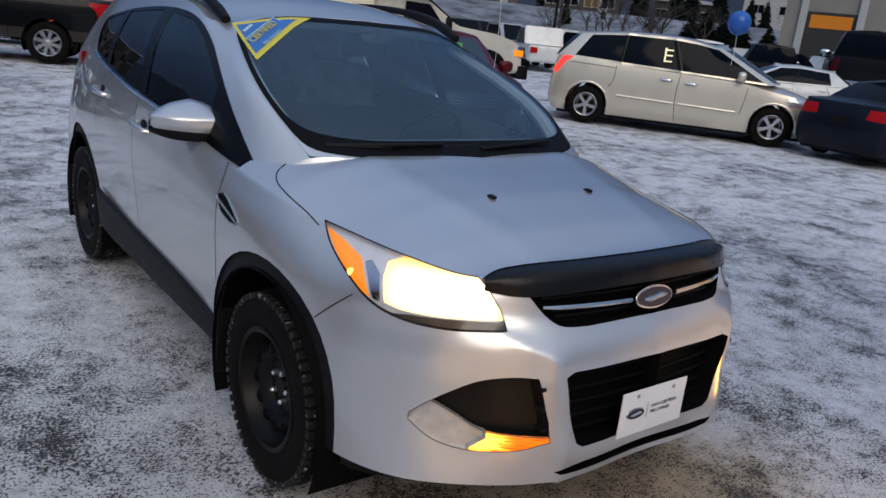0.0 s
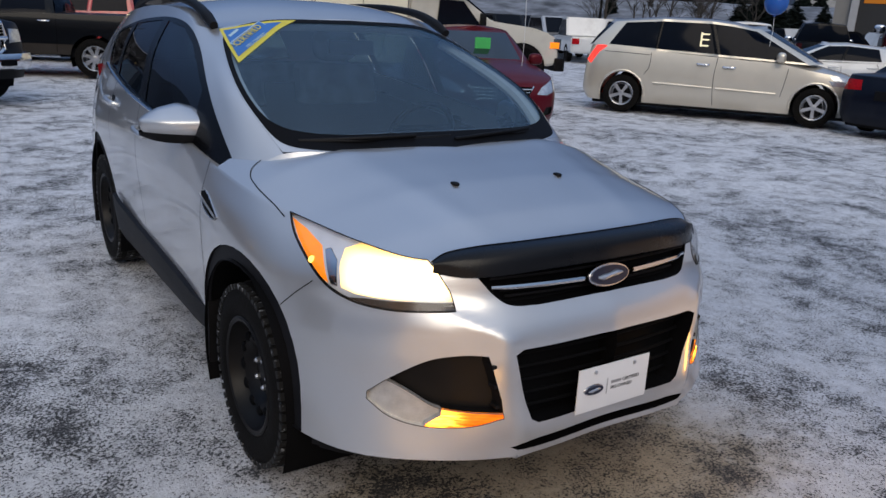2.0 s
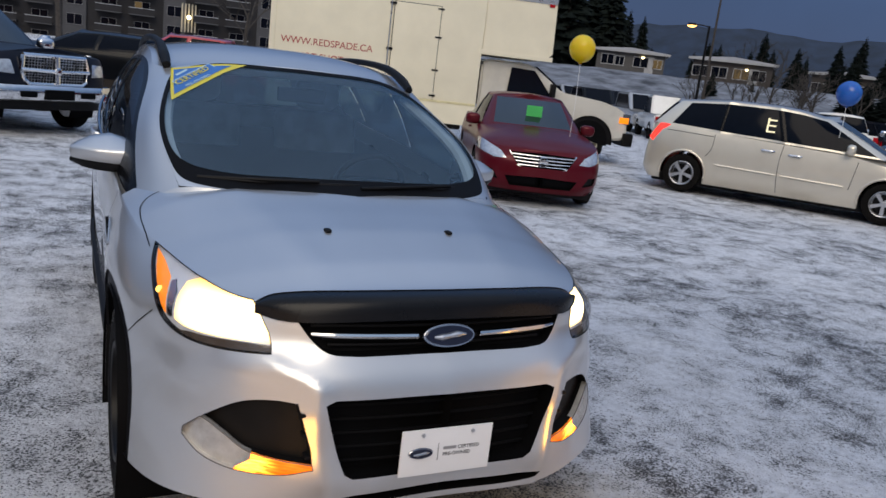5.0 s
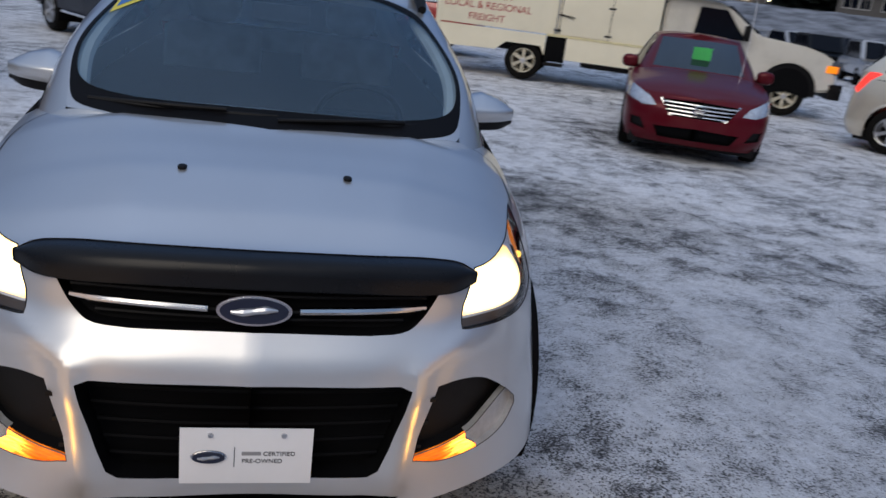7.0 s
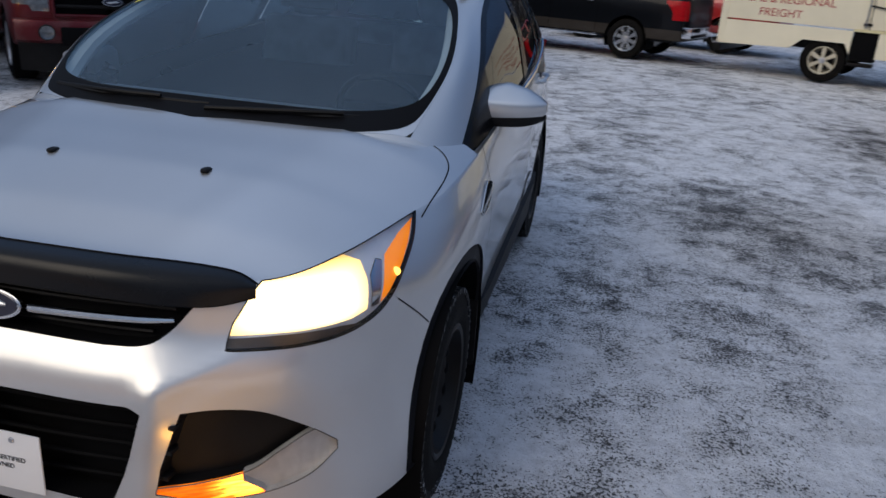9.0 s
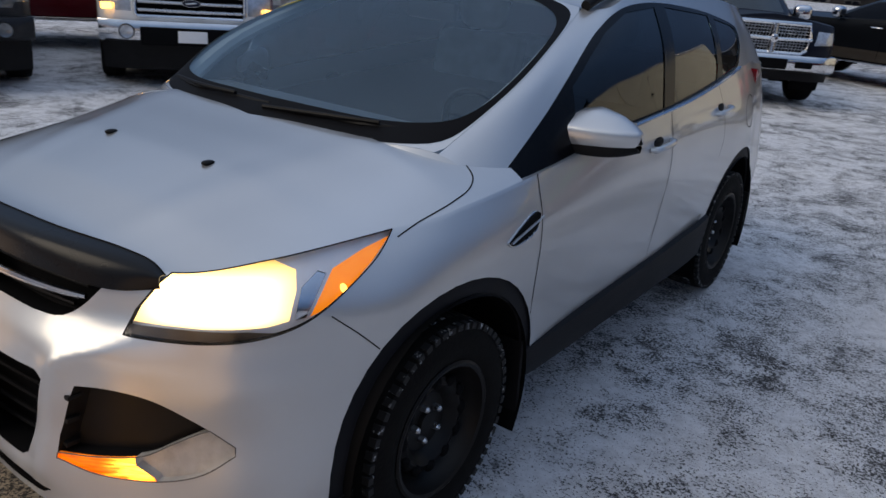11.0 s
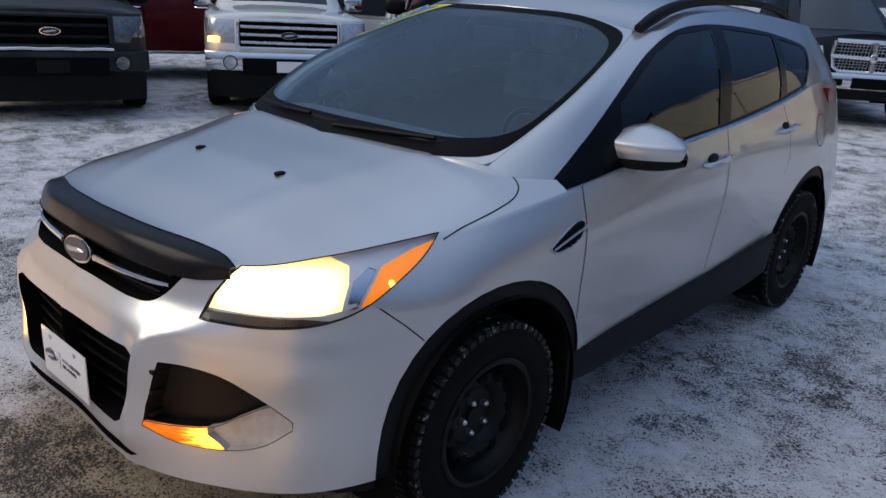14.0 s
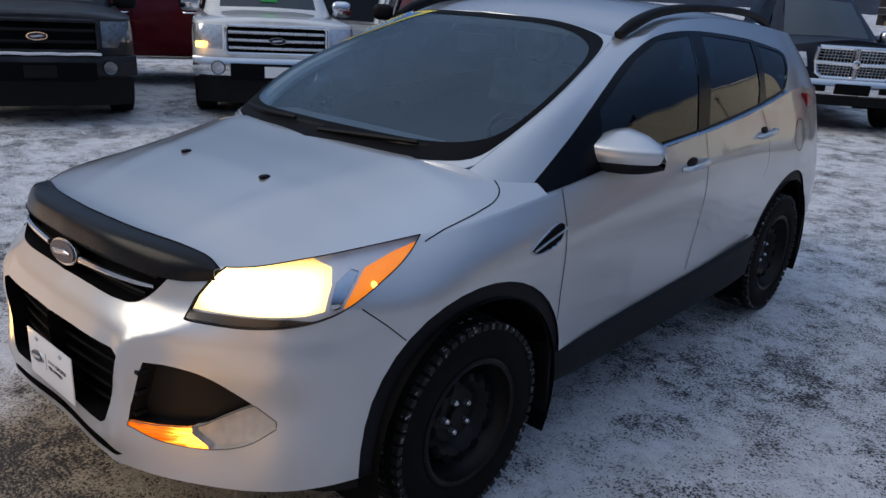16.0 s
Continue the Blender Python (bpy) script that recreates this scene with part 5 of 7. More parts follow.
# ---- cabin of the SUV ----
cabin = part("dashboard", both(grid_bm([[(x, -1.22 + 0.15 * x * x, 1.085), (x, -1.02 + 0.1 * x * x, 1.10), (x, -0.72, 1.085), (x, -0.62, 1.03), (x, -0.60, 0.75)] for x in np.linspace(0, 0.72, 9)])), INTERIOR, hero, "dark dashboard")
for sx in (0.36, -0.36):
    seat = part("seat", box(sx - 0.26, sx + 0.26, -0.15, 0.42, 0.62, 0.80, 0.05, 3), SEATCLOTH, hero, "grey cloth front seat")
    bk = box(sx - 0.25, sx + 0.25, 0.36, 0.50, 0.75, 1.32, 0.06, 3)
    for v in bk.verts:
        v.co.y += (v.co.z - 0.75) * 0.22
    part("seat_back", bk, SEATCLOTH, seat)
    part("headrest", blob(sx, 0.545, 1.43, 0.14, 0.055, 0.10, 3, 12), SEATCLOTH, seat)
part("rear_seat", box(-0.62, 0.62, 1.15, 1.32, 0.7, 1.28, 0.05), SEATCLOTH, hero, "grey rear bench")
sw = lathe([(0.016 * math.cos(a), 0.185 + 0.016 * math.sin(a)) for a in np.linspace(0, 2 * math.pi, 10)], 36, "y")
st_w = part("steering_wheel", sw, PLASTIC, hero, "black steering wheel")
st_w.matrix_basis = pose(0.36, -0.47, 1.04, 25, 0, 0)
part("wheel_hub", box(-0.17, 0.17, 0.0, 0.03, -0.05, 0.05, 0.02), PLASTIC, st_w)
part("cabin_mirror", box(-0.12, 0.12, -0.40, -0.37, 1.43, 1.50, 0.012), PLASTIC, hero, "rear-view mirror")
part("cabin_floor", box(-0.75, 0.75, -1.2, 1.9, 0.42, 0.46), INTERIOR, hero)
part("headliner", both(grid_bm(np.array([[(q[0] * 0.96, q[1], q[2] - 0.025) for q in r] for r in roof_rows]))), HEADLINER, hero)
# ---- other vehicles ----
def placed(x, y, hx, hy, z=0.0, along=0.0):
    """Stand a car that faces -y at home at (x, y), heading (hx, hy); along moves the point to a spot on its own long axis."""
    a = math.atan2(hx, -hy)
    return pose(x, y, z, 0, 0, math.degrees(a)) @ pose(0, -along, 0)


def carve_lamp(shell, poly, where, axes=XZ):
    return take(shell, poly, axes, where)


def car_body(car, wb, fo, ro, hw, rc, rr, levels, hi, lo, mat, crown, arch_r, hood_to=None, k=5, nz=14, wz=0.34):
    """Skin and lid of a car. Levels: (z, inset, nose set back, tail set in). Returns half the skin, to be carved further, and its top edge."""
    L = []
    for z, ix, df, dr in levels:
        w, yf, yr = hw - ix, -(wb / 2 + fo) + df, wb / 2 + ro - dr
        L.append((z, [(0, yf), (0.45 * w, yf + 0.05 * rc), (0.74 * w, yf + 0.18 * rc), (0.93 * w, yf + 0.45 * rc), (w, yf + 1.1 * rc), (w, -wb * 0.32), (w, -wb * 0.1), (w, wb * 0.25), (0.995 * w, yr - 1.2 * rr), (0.90 * w, yr - 0.22 * rr), (0, yr)]))
    G = ring(L, [lo] * 11, hi, k=k, nz=nz)
    shell = tidy(grid_bm(G, flip=True))
    for cy in (-wb / 2, wb / 2):
        take(shell, arch(cy, arch_r, 16, wz), YZ, side).free()
        for sgn in (1, -1):
            ln = lathe([(hw - 0.45, arch_r + 0.02), (hw - 0.02, arch_r + 0.01)], 18, "x", (-0.4, math.pi + 0.4))
            bmesh.ops.translate(ln, verts=ln.verts, vec=(0, cy, wz))
            part("arch_liner", ln if sgn > 0 else flipped(ln), MESHBLACK, car)
            if sgn < 0:
                ln.free()
    c = lambda y: float(np.interp(y, [p[0] for p in crown], [p[1] for p in crown]))
    part("deck", both(grid_bm(cap(G[-1], c, lambda y: 3.0, n=8), flip=True)), mat, car, angle=60)
    part("underbody", box(-hw + 0.12, hw - 0.12, -(wb / 2 + fo) + 0.25, wb / 2 + ro - 0.25, lo - 0.06, lo + 0.12, 0.03), PLASTIC, car)
    return shell


def cabin_skin(car, cols, kinds, mat, glass_mat, bulge=0.02, v0=0.10, v1=0.90):
    """Windows and posts. Columns: foot and head of each post line, from the windshield's middle round to the rear window's middle; kinds: g a window, p a painted post, one a gap."""
    foot, head = np.array([c[:3] for c in cols], float), np.array([c[3:] for c in cols], float)

    def patch(j, va, vb, out=0.0):
        rows = []
        for v in np.linspace(va, vb, 7):
            a, b = foot[j] + (head[j] - foot[j]) * v, foot[j + 1] + (head[j + 1] - foot[j + 1]) * v
            bow = math.sin(v * math.pi) * bulge
            row = []
            for s in np.linspace(0, 1, 5):
                p = a + (b - a) * s
                nx = 1.0 if abs(b[1] - a[1]) > abs(b[0] - a[0]) else 0.0
                e = math.sin(s * math.pi) * (0.045 if nx == 0 else 0.012)
                row.append(p + np.array([nx * (bow + e), (0 if nx else (-1 if p[1] < 0 else 1) * (bow + e)), 0]) + np.array([out * nx, 0, 0]))
            rows.append(row)
        return grid_bm(rows, flip=True)

    posts = []
    for j, kd in enumerate(kinds):
        if kd == "p":
            posts.append(patch(j, 0, 1))
            continue
        if kd == "b":
            posts.append(patch(j, 0, v0))
            posts.append(patch(j, v1, 1))
            put_pair(car, "dark_post", patch(j, v0, v1, 0.004), GLOSS_BLACK)
            continue
        posts.append(patch(j, 0, v0))
        posts.append(patch(j, v1, 1))
        g = patch(j, v0, v1)
        mid = abs(foot[j][0]) < 1e-6 or abs(foot[j + 1][0]) < 1e-6
        if mid:
            part("windshield" if j == 0 else "rear_window", both(g), SKYGLASS if j == 0 else glass_mat, car)
        else:
            part("side_window", g.copy(), glass_mat, car)
            part("side_window", flipped(g), glass_mat, car)
            g.free()
    part("post", both(joined(*posts)), mat, car, angle=60)
    top = []
    for j in range(len(head) - 1):
        for s in np.linspace(0, 1, 5)[: 5 if j == len(head) - 2 else 4]:
            p = head[j] + (head[j + 1] - head[j]) * s
            nx = 1.0 if abs(head[j + 1][1] - head[j][1]) > abs(head[j + 1][0] - head[j][0]) else 0.0
            e = math.sin(s * math.pi) * (0.045 if nx == 0 else 0.012)
            top.append(p + np.array([nx * e, 0 if nx else (-1 if p[1] < 0 else 1) * e, 0]))
    part("roof", both(grid_bm(cap(top, lambda y: 0.05, lambda y: 2.4, n=8), flip=True)), mat, car, angle=60)


def car_mirror(car, x, y, z, mat, s=1.0):
    for sgn in (1, -1):
        b = blob(sgn * (x + 0.09 * s), y, z, 0.11 * s, 0.07 * s, 0.085 * s, 3, 10)
        mr = part("door_mirror", b, mat, car)
        part("mirror_arm", tube([(sgn * (x - 0.05), y, z - 0.06), (sgn * (x + 0.05), y, z - 0.04)], 0.025, 6), PLASTIC, mr)


def side_lines(car, tree, lines, x=1.6):
    for pts in lines:
        b = seam(tree, [(x, y, z) for y, z in pts], (-1, 0, 0), 0.010, 4, 0.002)
        part("shut_line", b.copy(), MESHBLACK, car)
        part("shut_line", flipped(b), MESHBLACK, car)
        b.free()


def side_handles(car, tree, spots, mat, x=1.6, r=0.014):
    for y, z in spots:
        hit = on_skin(tree, [(x, y, z)], (-1, 0, 0))
        if not hit:
            continue
        p = hit[0][0]
        for sgn in (1, -1):
            P = [(sgn * (p.x + d), y + e, z) for d, e in ((0, -0.11), (0.028, -0.08), (0.034, 0), (0.028, 0.08), (0, 0.11))]
            part("door_handle", tube(P, r, 6, smooth=3), mat, car)


def put_pair(car, name, bm, mat, label=""):
    part(name, bm.copy(), mat, car, label)
    part(name, flipped(bm), mat, car, label)
    bm.free()


LAMPGLASS = plain("lamp_glass_pale", (0.55, 0.57, 0.60), 0.12, metal=0.6, vary=0.25, scale=25, coat=0.6)
LAMPDARK = plain("lamp_glass_grey", (0.16, 0.17, 0.18), 0.12, metal=0.5, vary=0.3, scale=25, coat=0.6)
GREEN_CARD = plain("green_card", (0.06, 0.55, 0.13), 0.6, vary=0.08)
LIT_AMBER = glow("lit_amber_lamp", (1.0, 0.50, 0.10), 6.0)
LIT_RED = glow("lit_red_lamp", (1.0, 0.05, 0.02), 2.2)


# champagne minivan
def minivan():
    van = root("minivan", placed(11.1, 6.105, 2.1, -2.71), "champagne minivan with tinted rear glass parked on snow", "van")
    wb = 3.35
    lv = [(0.20, 0.06, 0.10, 0.10), (0.32, 0.02, 0.02, 0.02), (0.55, 0.0, 0.0, 0.0), (0.78, 0.0, 0.06, 0.02), (0.98, 0.02, 0.30, 0.05), (1.15, 0.05, 0.55, 0.09), (1.3, 0.10, 0.8, 0.14)]
    hi = [0.80, 0.82, 0.85, 0.90, 0.97, 1.055, 1.09, 1.14, 1.20, 1.22, 1.16]
    sh = car_body(van, wb, 0.86, 0.80, 0.97, 0.62, 0.45, lv, hi, 0.20, CHAMPAGNE, [(-2.6, 0.0), (-2.2, 0.06), (-1.6, 0.10), (0, 0.05), (2.5, 0)], 0.40, nz=18, wz=0.36)
    tree = BVHTree.FromBMesh(sh)
    put_pair(van, "headlight", take(sh, [(0.60, 0.70), (0.99, 0.74), (0.99, 0.92), (0.84, 0.90), (0.62, 0.80)], XZ, lambda c: c.y < -1.9), LAMPGLASS, "clear headlight")
    part("grille", both(take(sh, [(-0.01, 0.66), (0.42, 0.66), (0.5, 0.78), (-0.01, 0.78)], XZ, lambda c: c.y < -2)), MESHBLACK, van)
    put_pair(van, "tail_light", thick(take(sh, [(2.06, 1.21), (2.22, 1.20), (2.40, 0.92), (2.30, 0.86), (2.16, 1.08), (2.02, 1.19)], YZ, lambda c: c.y > 1.8), 0.012), plain("lit_red_lens", (0.45, 0.01, 0.012), 0.12, vary=0.2, coat=0.8, scale=30, emit=1.1, ecol=(1.0, 0.05, 0.03)), "glowing red tail light")
    part("body", both(sh), CHAMPAGNE, van, angle=60)
    c = [(0, -1.80, 1.09, 0, -0.76, 1.655), (0.72, -1.66, 1.08, 0.60, -0.62, 1.635), (0.87, -1.50, 1.065, 0.675, -0.50, 1.625), (0.915, -0.70, 1.095, 0.71, -0.14, 1.690), (0.93, -0.02, 1.115, 0.72, 0.16, 1.718), (0.925, 0.08, 1.12, 0.72, 0.26, 1.724), (0.915, 1.10, 1.155, 0.71, 1.05, 1.722), (0.912, 1.16, 1.16, 0.71, 1.11, 1.718), (0.885, 2.02, 1.20, 0.68, 1.72, 1.66), (0.80, 2.33, 1.20, 0.60, 1.95, 1.64), (0, 2.44, 1.18, 0, 2.06, 1.66)]
    cabin_skin(van, c, "gpggbgbgpg", CHAMPAGNE, DARKGLASS, v0=0.06, v1=0.93)
    side_lines(van, tree, [[(0.03, 1.10), (0.06, 0.8), (0.05, 0.5), (0.02, 0.26)], [(1.20, 1.12), (1.22, 0.85), (1.30, 0.72)], [(-1.18, 1.06), (-1.14, 0.75), (-1.10, 0.5)], [(1.22, 1.075), (1.6, 1.09), (2.06, 1.10)]])
    side_handles(van, tree, [(-0.18, 0.94), (0.27, 0.965)], CHROME, r=0.021)
    for sgn in (1, -1):
        for y0, y1 in ((-1.02, 0.0), (0.08, 1.12)):
            p = on_skin(tree, [(1.6, y, 0.56 + 0.02 * y) for y in np.linspace(y0, y1, 6)], (-1, 0, 0))
            part("side_moulding", tube([(sgn * (q.x + 0.006), q.y, q.z) for q, _ in p], 0.022, 6), CHAMPAGNE, van)
    car_mirror(van, 0.93, -1.02, 1.17, CHAMPAGNE, 1.1)
    for cy in (-wb / 2, wb / 2):
        flare = tube([(0.962, cy + 0.412 * math.cos(a), 0.36 + 0.412 * math.sin(a)) for a in np.linspace(-0.15, math.pi + 0.15, 24)], 0.024, 8)
        put_pair(van, "arch_flare", flare, CHAMPAGNE)
    # pale strokes on the tinted glass, made to glow so they read as lit
    def glass_x(z):
        v = (z - 1.12) / 0.604
        return 0.925 - 0.205 * v + 0.02 * math.sin(v * math.pi) + 0.011

    def stroke(y0, y1, z0, z1):
        bits = [box(-glass_x(z) - 0.010, -glass_x(z) + 0.012, y0, y1, z - 0.0135, z + 0.0135) for z in np.arange(z0, z1, 0.025)]
        part("window_stroke", joined(*bits), PALE_MARK, van)

    stroke(0.345, 0.375, 1.29, 1.52)
    for z in (1.295, 1.40, 1.495):
        stroke(0.225, 0.345, z, z + 0.02)
    mount(wheel("wheel", 0.35, 0.22, "alloy", 5), van, [(sx * 0.86, sy * wb / 2, 0.348, 0) for sy in (-1, 1) for sx in (1, -1)])
    return van


# emission added to the window strokes, which are no lamps
PALE_MARK = plain("glowing_window_strokes", (0.8, 0.76, 0.55), 0.6, emit=0.5, ecol=(1.0, 0.9, 0.6))
minivan()


# dark red sedan
def sedan(name, m, mat, label, wb=2.70, hw=0.875, h=1.47, lights=True, k=5):
    car = root(name, m, label, "car")
    lv = [(0.18, 0.06, 0.10, 0.10), (0.30, 0.02, 0.02, 0.02), (0.5, 0.0, 0.0, 0.0), (0.66, 0.0, 0.03, 0.0), (0.80, 0.01, 0.16, 0.02), (0.95, 0.05, 0.38, 0.06), (1.1, 0.09, 0.6, 0.1)]
    hi = [0.74, 0.755, 0.78, 0.83, 0.88, 0.93, 0.95, 0.98, 1.0, 0.99, 0.96]
    sh = car_body(car, wb, 0.90, 1.0, hw, 0.62, 0.45, lv, hi, 0.20, mat, [(-2.3, 0), (-1.9, 0.06), (-1.3, 0.10), (1.0, 0.06), (1.6, 0.05), (2.4, 0)], 0.37, nz=16, k=k, wz=0.32)
    tree = BVHTree.FromBMesh(sh)
    nose = lambda c: c.y < -1.5
    put_pair(car, "headlight", take(sh, [(0.50, 0.63), (0.66, 0.62), (0.90, 0.70), (0.90, 0.84), (0.80, 0.82), (0.58, 0.72)], XZ, nose), LAMPGLASS, "clear faceted headlight")
    g = take(sh, [(-0.01, 0.54), (0.33, 0.54), (0.46, 0.72), (-0.01, 0.735)], XZ, nose)
    gr = part("grille", both(sink(g, (0, 0.04, 0))), MESHBLACK, car, "black grille with chrome bars")
    yf = -(wb / 2 + 0.90)
    for z, w in ((0.56, 0.33), (0.605, 0.37), (0.65, 0.40), (0.695, 0.43)):
        part("grille_bar", tube([(x, yf + 0.03 + 0.30 * x * x, z) for x in np.linspace(-w, w, 11)], 0.009, 6), CHROME, gr)
    part("grille_frame", tube([(x, yf + 0.02 + 0.30 * x * x + (0.04 if z > 0.6 else 0), z) for x, z in ((-0.46, 0.73), (-0.33, 0.54), (0, 0.53), (0.33, 0.54), (0.46, 0.73))], 0.012, 6, smooth=4), CHROME, gr)
    bdg = part("badge", lathe([(-0.02, 0.055), (-0.028, 0.062), (-0.02, 0.068), (-0.01, 0.06)], 24, "y"), CHROME, gr)
    bdg.matrix_basis = pose(0, yf + 0.02, 0.63)
    part("badge_bar", box(-0.06, 0.06, yf - 0.015, yf, 0.62, 0.64, 0.004), CHROME, gr)
    part("lower_intake", both(sink(take(sh, [(-0.01, 0.27), (0.42, 0.27), (0.50, 0.40), (-0.01, 0.42)], XZ, nose), (0, 0.05, 0))), MESHBLACK, car)
    put_pair(car, "fog_recess", sink(take(sh, [(0.58, 0.33), (0.76, 0.36), (0.78, 0.46), (0.66, 0.46)], XZ, nose), (0, 0.04, 0)), PLASTIC)
    tl = lambda c: c.y > 1.7
    put_pair(car, "tail_light", take(sh, [(0.42, 0.76), (0.90, 0.74), (0.90, 0.92), (0.45, 0.92)], XZ, tl), TAILRED, "red tail light")
    part("number_panel", box(-0.16, 0.16, wb / 2 + 1.0 - 0.03, wb / 2 + 1.0 + 0.005, 0.62, 0.77, 0.006), PLASTIC, car)
    part("body", both(sh), mat, car, angle=60)
    c = [(0, -1.02, 0.99, 0, -0.16, h - 0.05), (0.60, -0.90, 0.98, 0.50, -0.06, h - 0.06), (0.77, -0.78, 0.955, 0.56, 0.0, h - 0.07), (0.81, 0.20, 0.98, 0.58, 0.34, h - 0.05), (0.81, 0.27, 0.98, 0.58, 0.40, h - 0.05), (0.79, 1.10, 1.00, 0.56, 1.02, h - 0.10), (0.72, 1.55, 1.02, 0.50, 1.16, h - 0.11), (0, 1.72, 1.03, 0, 1.22, h - 0.09)]
    cabin_skin(car, c, "gpgbgpg", mat, DARKGLASS, v0=0.08, v1=0.93)
    side_lines(car, tree, [[(0.24, 0.97), (0.26, 0.6), (0.22, 0.3)], [(-0.80, 0.94), (-0.82, 0.6), (-0.78, 0.35)], [(1.0, 0.97), (1.1, 0.75)]])
    side_handles(car, tree, [(0.08, 0.86), (0.92, 0.88)], mat)
    car_mirror(car, 0.80, -0.62, 1.02, mat)
    mount(wheel("wheel", 0.32, 0.20, "alloy", 5), car, [(sx * 0.775, sy * wb / 2, 0.318, 0) for sy in (-1, 1) for sx in (1, -1)])
    return car


red_car = sedan("sedan", placed(4.80, 4.62, -0.40, -0.92, along=-2.25), RED, "dark red sedan with green card in its windshield")
cd = part("price_card", box(-0.12, 0.12, -0.54, -0.535, 1.13, 1.33), GREEN_CARD, red_car, "bright green price card")
cd.matrix_basis = pose(0.02, -0.18, -0.02) @ pose(0, 0, 0)
sedan("sedan", placed(13.45, 2.75, 1.0, -0.05), NAVY, "dark navy sedan seen from behind on snow", hw=0.86, h=1.40)
sedan("sedan", placed(16.9, 7.5, -0.62, 0.78), WHITE, "white sedan parked behind a minivan", hw=0.86, h=1.42)


# pickups
def pickup(name, m, mat, label, grille="bars", wb=3.68, hw=0.99, roof=1.92, lit=False, lower=None, style="alloy", spokes=6, bumper=None, bed=True, detail=True, dark_lamp=False):
    car = root(name, m, label, "pickup truck")
    fo, ro = 0.93, 1.20
    lv = [(0.42, 0.03, 0.05, 0.02), (0.60, 0.0, 0.02, 0.0), (0.80, 0.0, 0.0, 0.0), (1.0, 0.0, 0.02, 0.0), (1.15, 0.015, 0.07, 0.01), (1.28, 0.05, 0.16, 0.03), (1.4, 0.08, 0.3, 0.05)]
    hi = [1.15, 1.15, 1.15, 1.15, 1.16, 1.17, 1.20, 1.24, 1.26, 1.26, 1.26]
    if grille == "ram":
        hi[:6] = [1.24, 1.23, 1.20, 1.18, 1.18, 1.18]
    yf = -(wb / 2 + fo)
    sh = car_body(car, wb, fo, ro, hw, 0.34, 0.14, lv, hi, 0.46, mat, [(yf, 0.0), (yf + 0.15, 0.07), (-1.4, 0.10), (0.4, 0.08), (0.7, 0.0), (3, 0)], 0.46, nz=14, wz=0.40)
    tree = BVHTree.FromBMesh(sh)
    nose = lambda c: c.y < yf + 0.75
    bmat = bumper or CHROME
    lamp_m = LAMPDARK if dark_lamp else LAMPGLASS
    if grille == "ram":
        put_pair(car, "headlight", take(sh, [(0.62, 0.90), (0.99, 0.92), (0.995, 1.08), (0.66, 1.10)], XZ, nose), lamp_m, "clear headlight")
        GO = [(-0.01, 0.77), (0.42, 0.77), (0.50, 0.83), (0.53, 0.98), (0.50, 1.18), (-0.01, 1.20)]
    else:
        put_pair(car, "headlight", take(sh, [(0.64, 0.84), (0.80, 0.84), (0.83, 0.90), (0.97, 0.90), (0.99, 1.12), (0.64, 1.12)], XZ, nose), lamp_m, "clear headlight in stepped frame")
        GO = [(-0.01, 0.80), (0.58, 0.80), (0.60, 0.83), (0.60, 1.09), (0.57, 1.12), (-0.01, 1.12)]
    gsk = take(sh, GO, XZ, nose)
    gr = part("grille", both(sink(gsk, (0, 0.06, 0))), MESHBLACK, car, "chrome framed grille" if grille != "dark" else "black grille")
    gy = yf - 0.012
    fm = mat if grille == "dark" else CHROME
    full = [(x, z) for x, z in GO[1:-1]]
    loop = [(-x, z) for x, z in full[::-1]] + full
    loop = [(x, z) for x, z in loop] + [loop[0]]
    part("grille_frame", tube([(x, gy + 0.10 * x * x + (0.02 if z > 1.0 else 0), z) for x, z in loop], 0.020 if grille != "ram" else 0.034, 8), fm, gr)
    if grille == "bars":
        for z in (0.865, 0.955, 1.045):
            part("grille_bar", tube([(x, gy + 0.10 * x * x, z) for x in np.linspace(-0.57, 0.57, 9)], 0.020, 8), SATIN, gr)
    elif grille == "ram":
        part("cross_bar", tube([(0, gy - 0.02, 0.78), (0, gy, 1.18)], 0.040, 8), CHROME, gr)
        part("cross_bar", tube([(-0.55, gy + 0.02, 0.975), (0, gy - 0.025, 0.965), (0.55, gy + 0.02, 0.975)], 0.032, 8, smooth=4), CHROME, gr)
        part("badge", blob(0, gy - 0.05, 0.97, 0.05, 0.015, 0.06, 2.6, 10), CHROME, gr)
        for sgn in (1, -1):
            for z0, z1 in ((0.795, 0.95), (1.0, 1.17)):
                for i in range(9):
                    x = sgn * (0.06 + 0.047 * i)
                    part("grille_rib", tube([(x, gy + 0.02, z0), (x + 0.02, gy + 0.03, z1)], 0.006, 5), SATIN, gr)
                for k in (0.25, 0.5, 0.75):
                    part("grille_rib", tube([(sgn * 0.05, gy + 0.02, z0 + (z1 - z0) * k), (sgn * 0.49, gy + 0.045, z0 + (z1 - z0) * k)], 0.006, 5), SATIN, gr)
    else:
        for z in (0.90, 1.02):
            part("grille_bar", tube([(x, gy + 0.03 + 0.10 * x * x, z) for x in np.linspace(-0.57, 0.57, 9)], 0.020, 8), PLASTIC, gr)
    if grille != "ram":
        b = badge(0.105, 0.043)
        b.parent = gr
        b.matrix_basis = pose(0, gy - 0.022, 0.958)
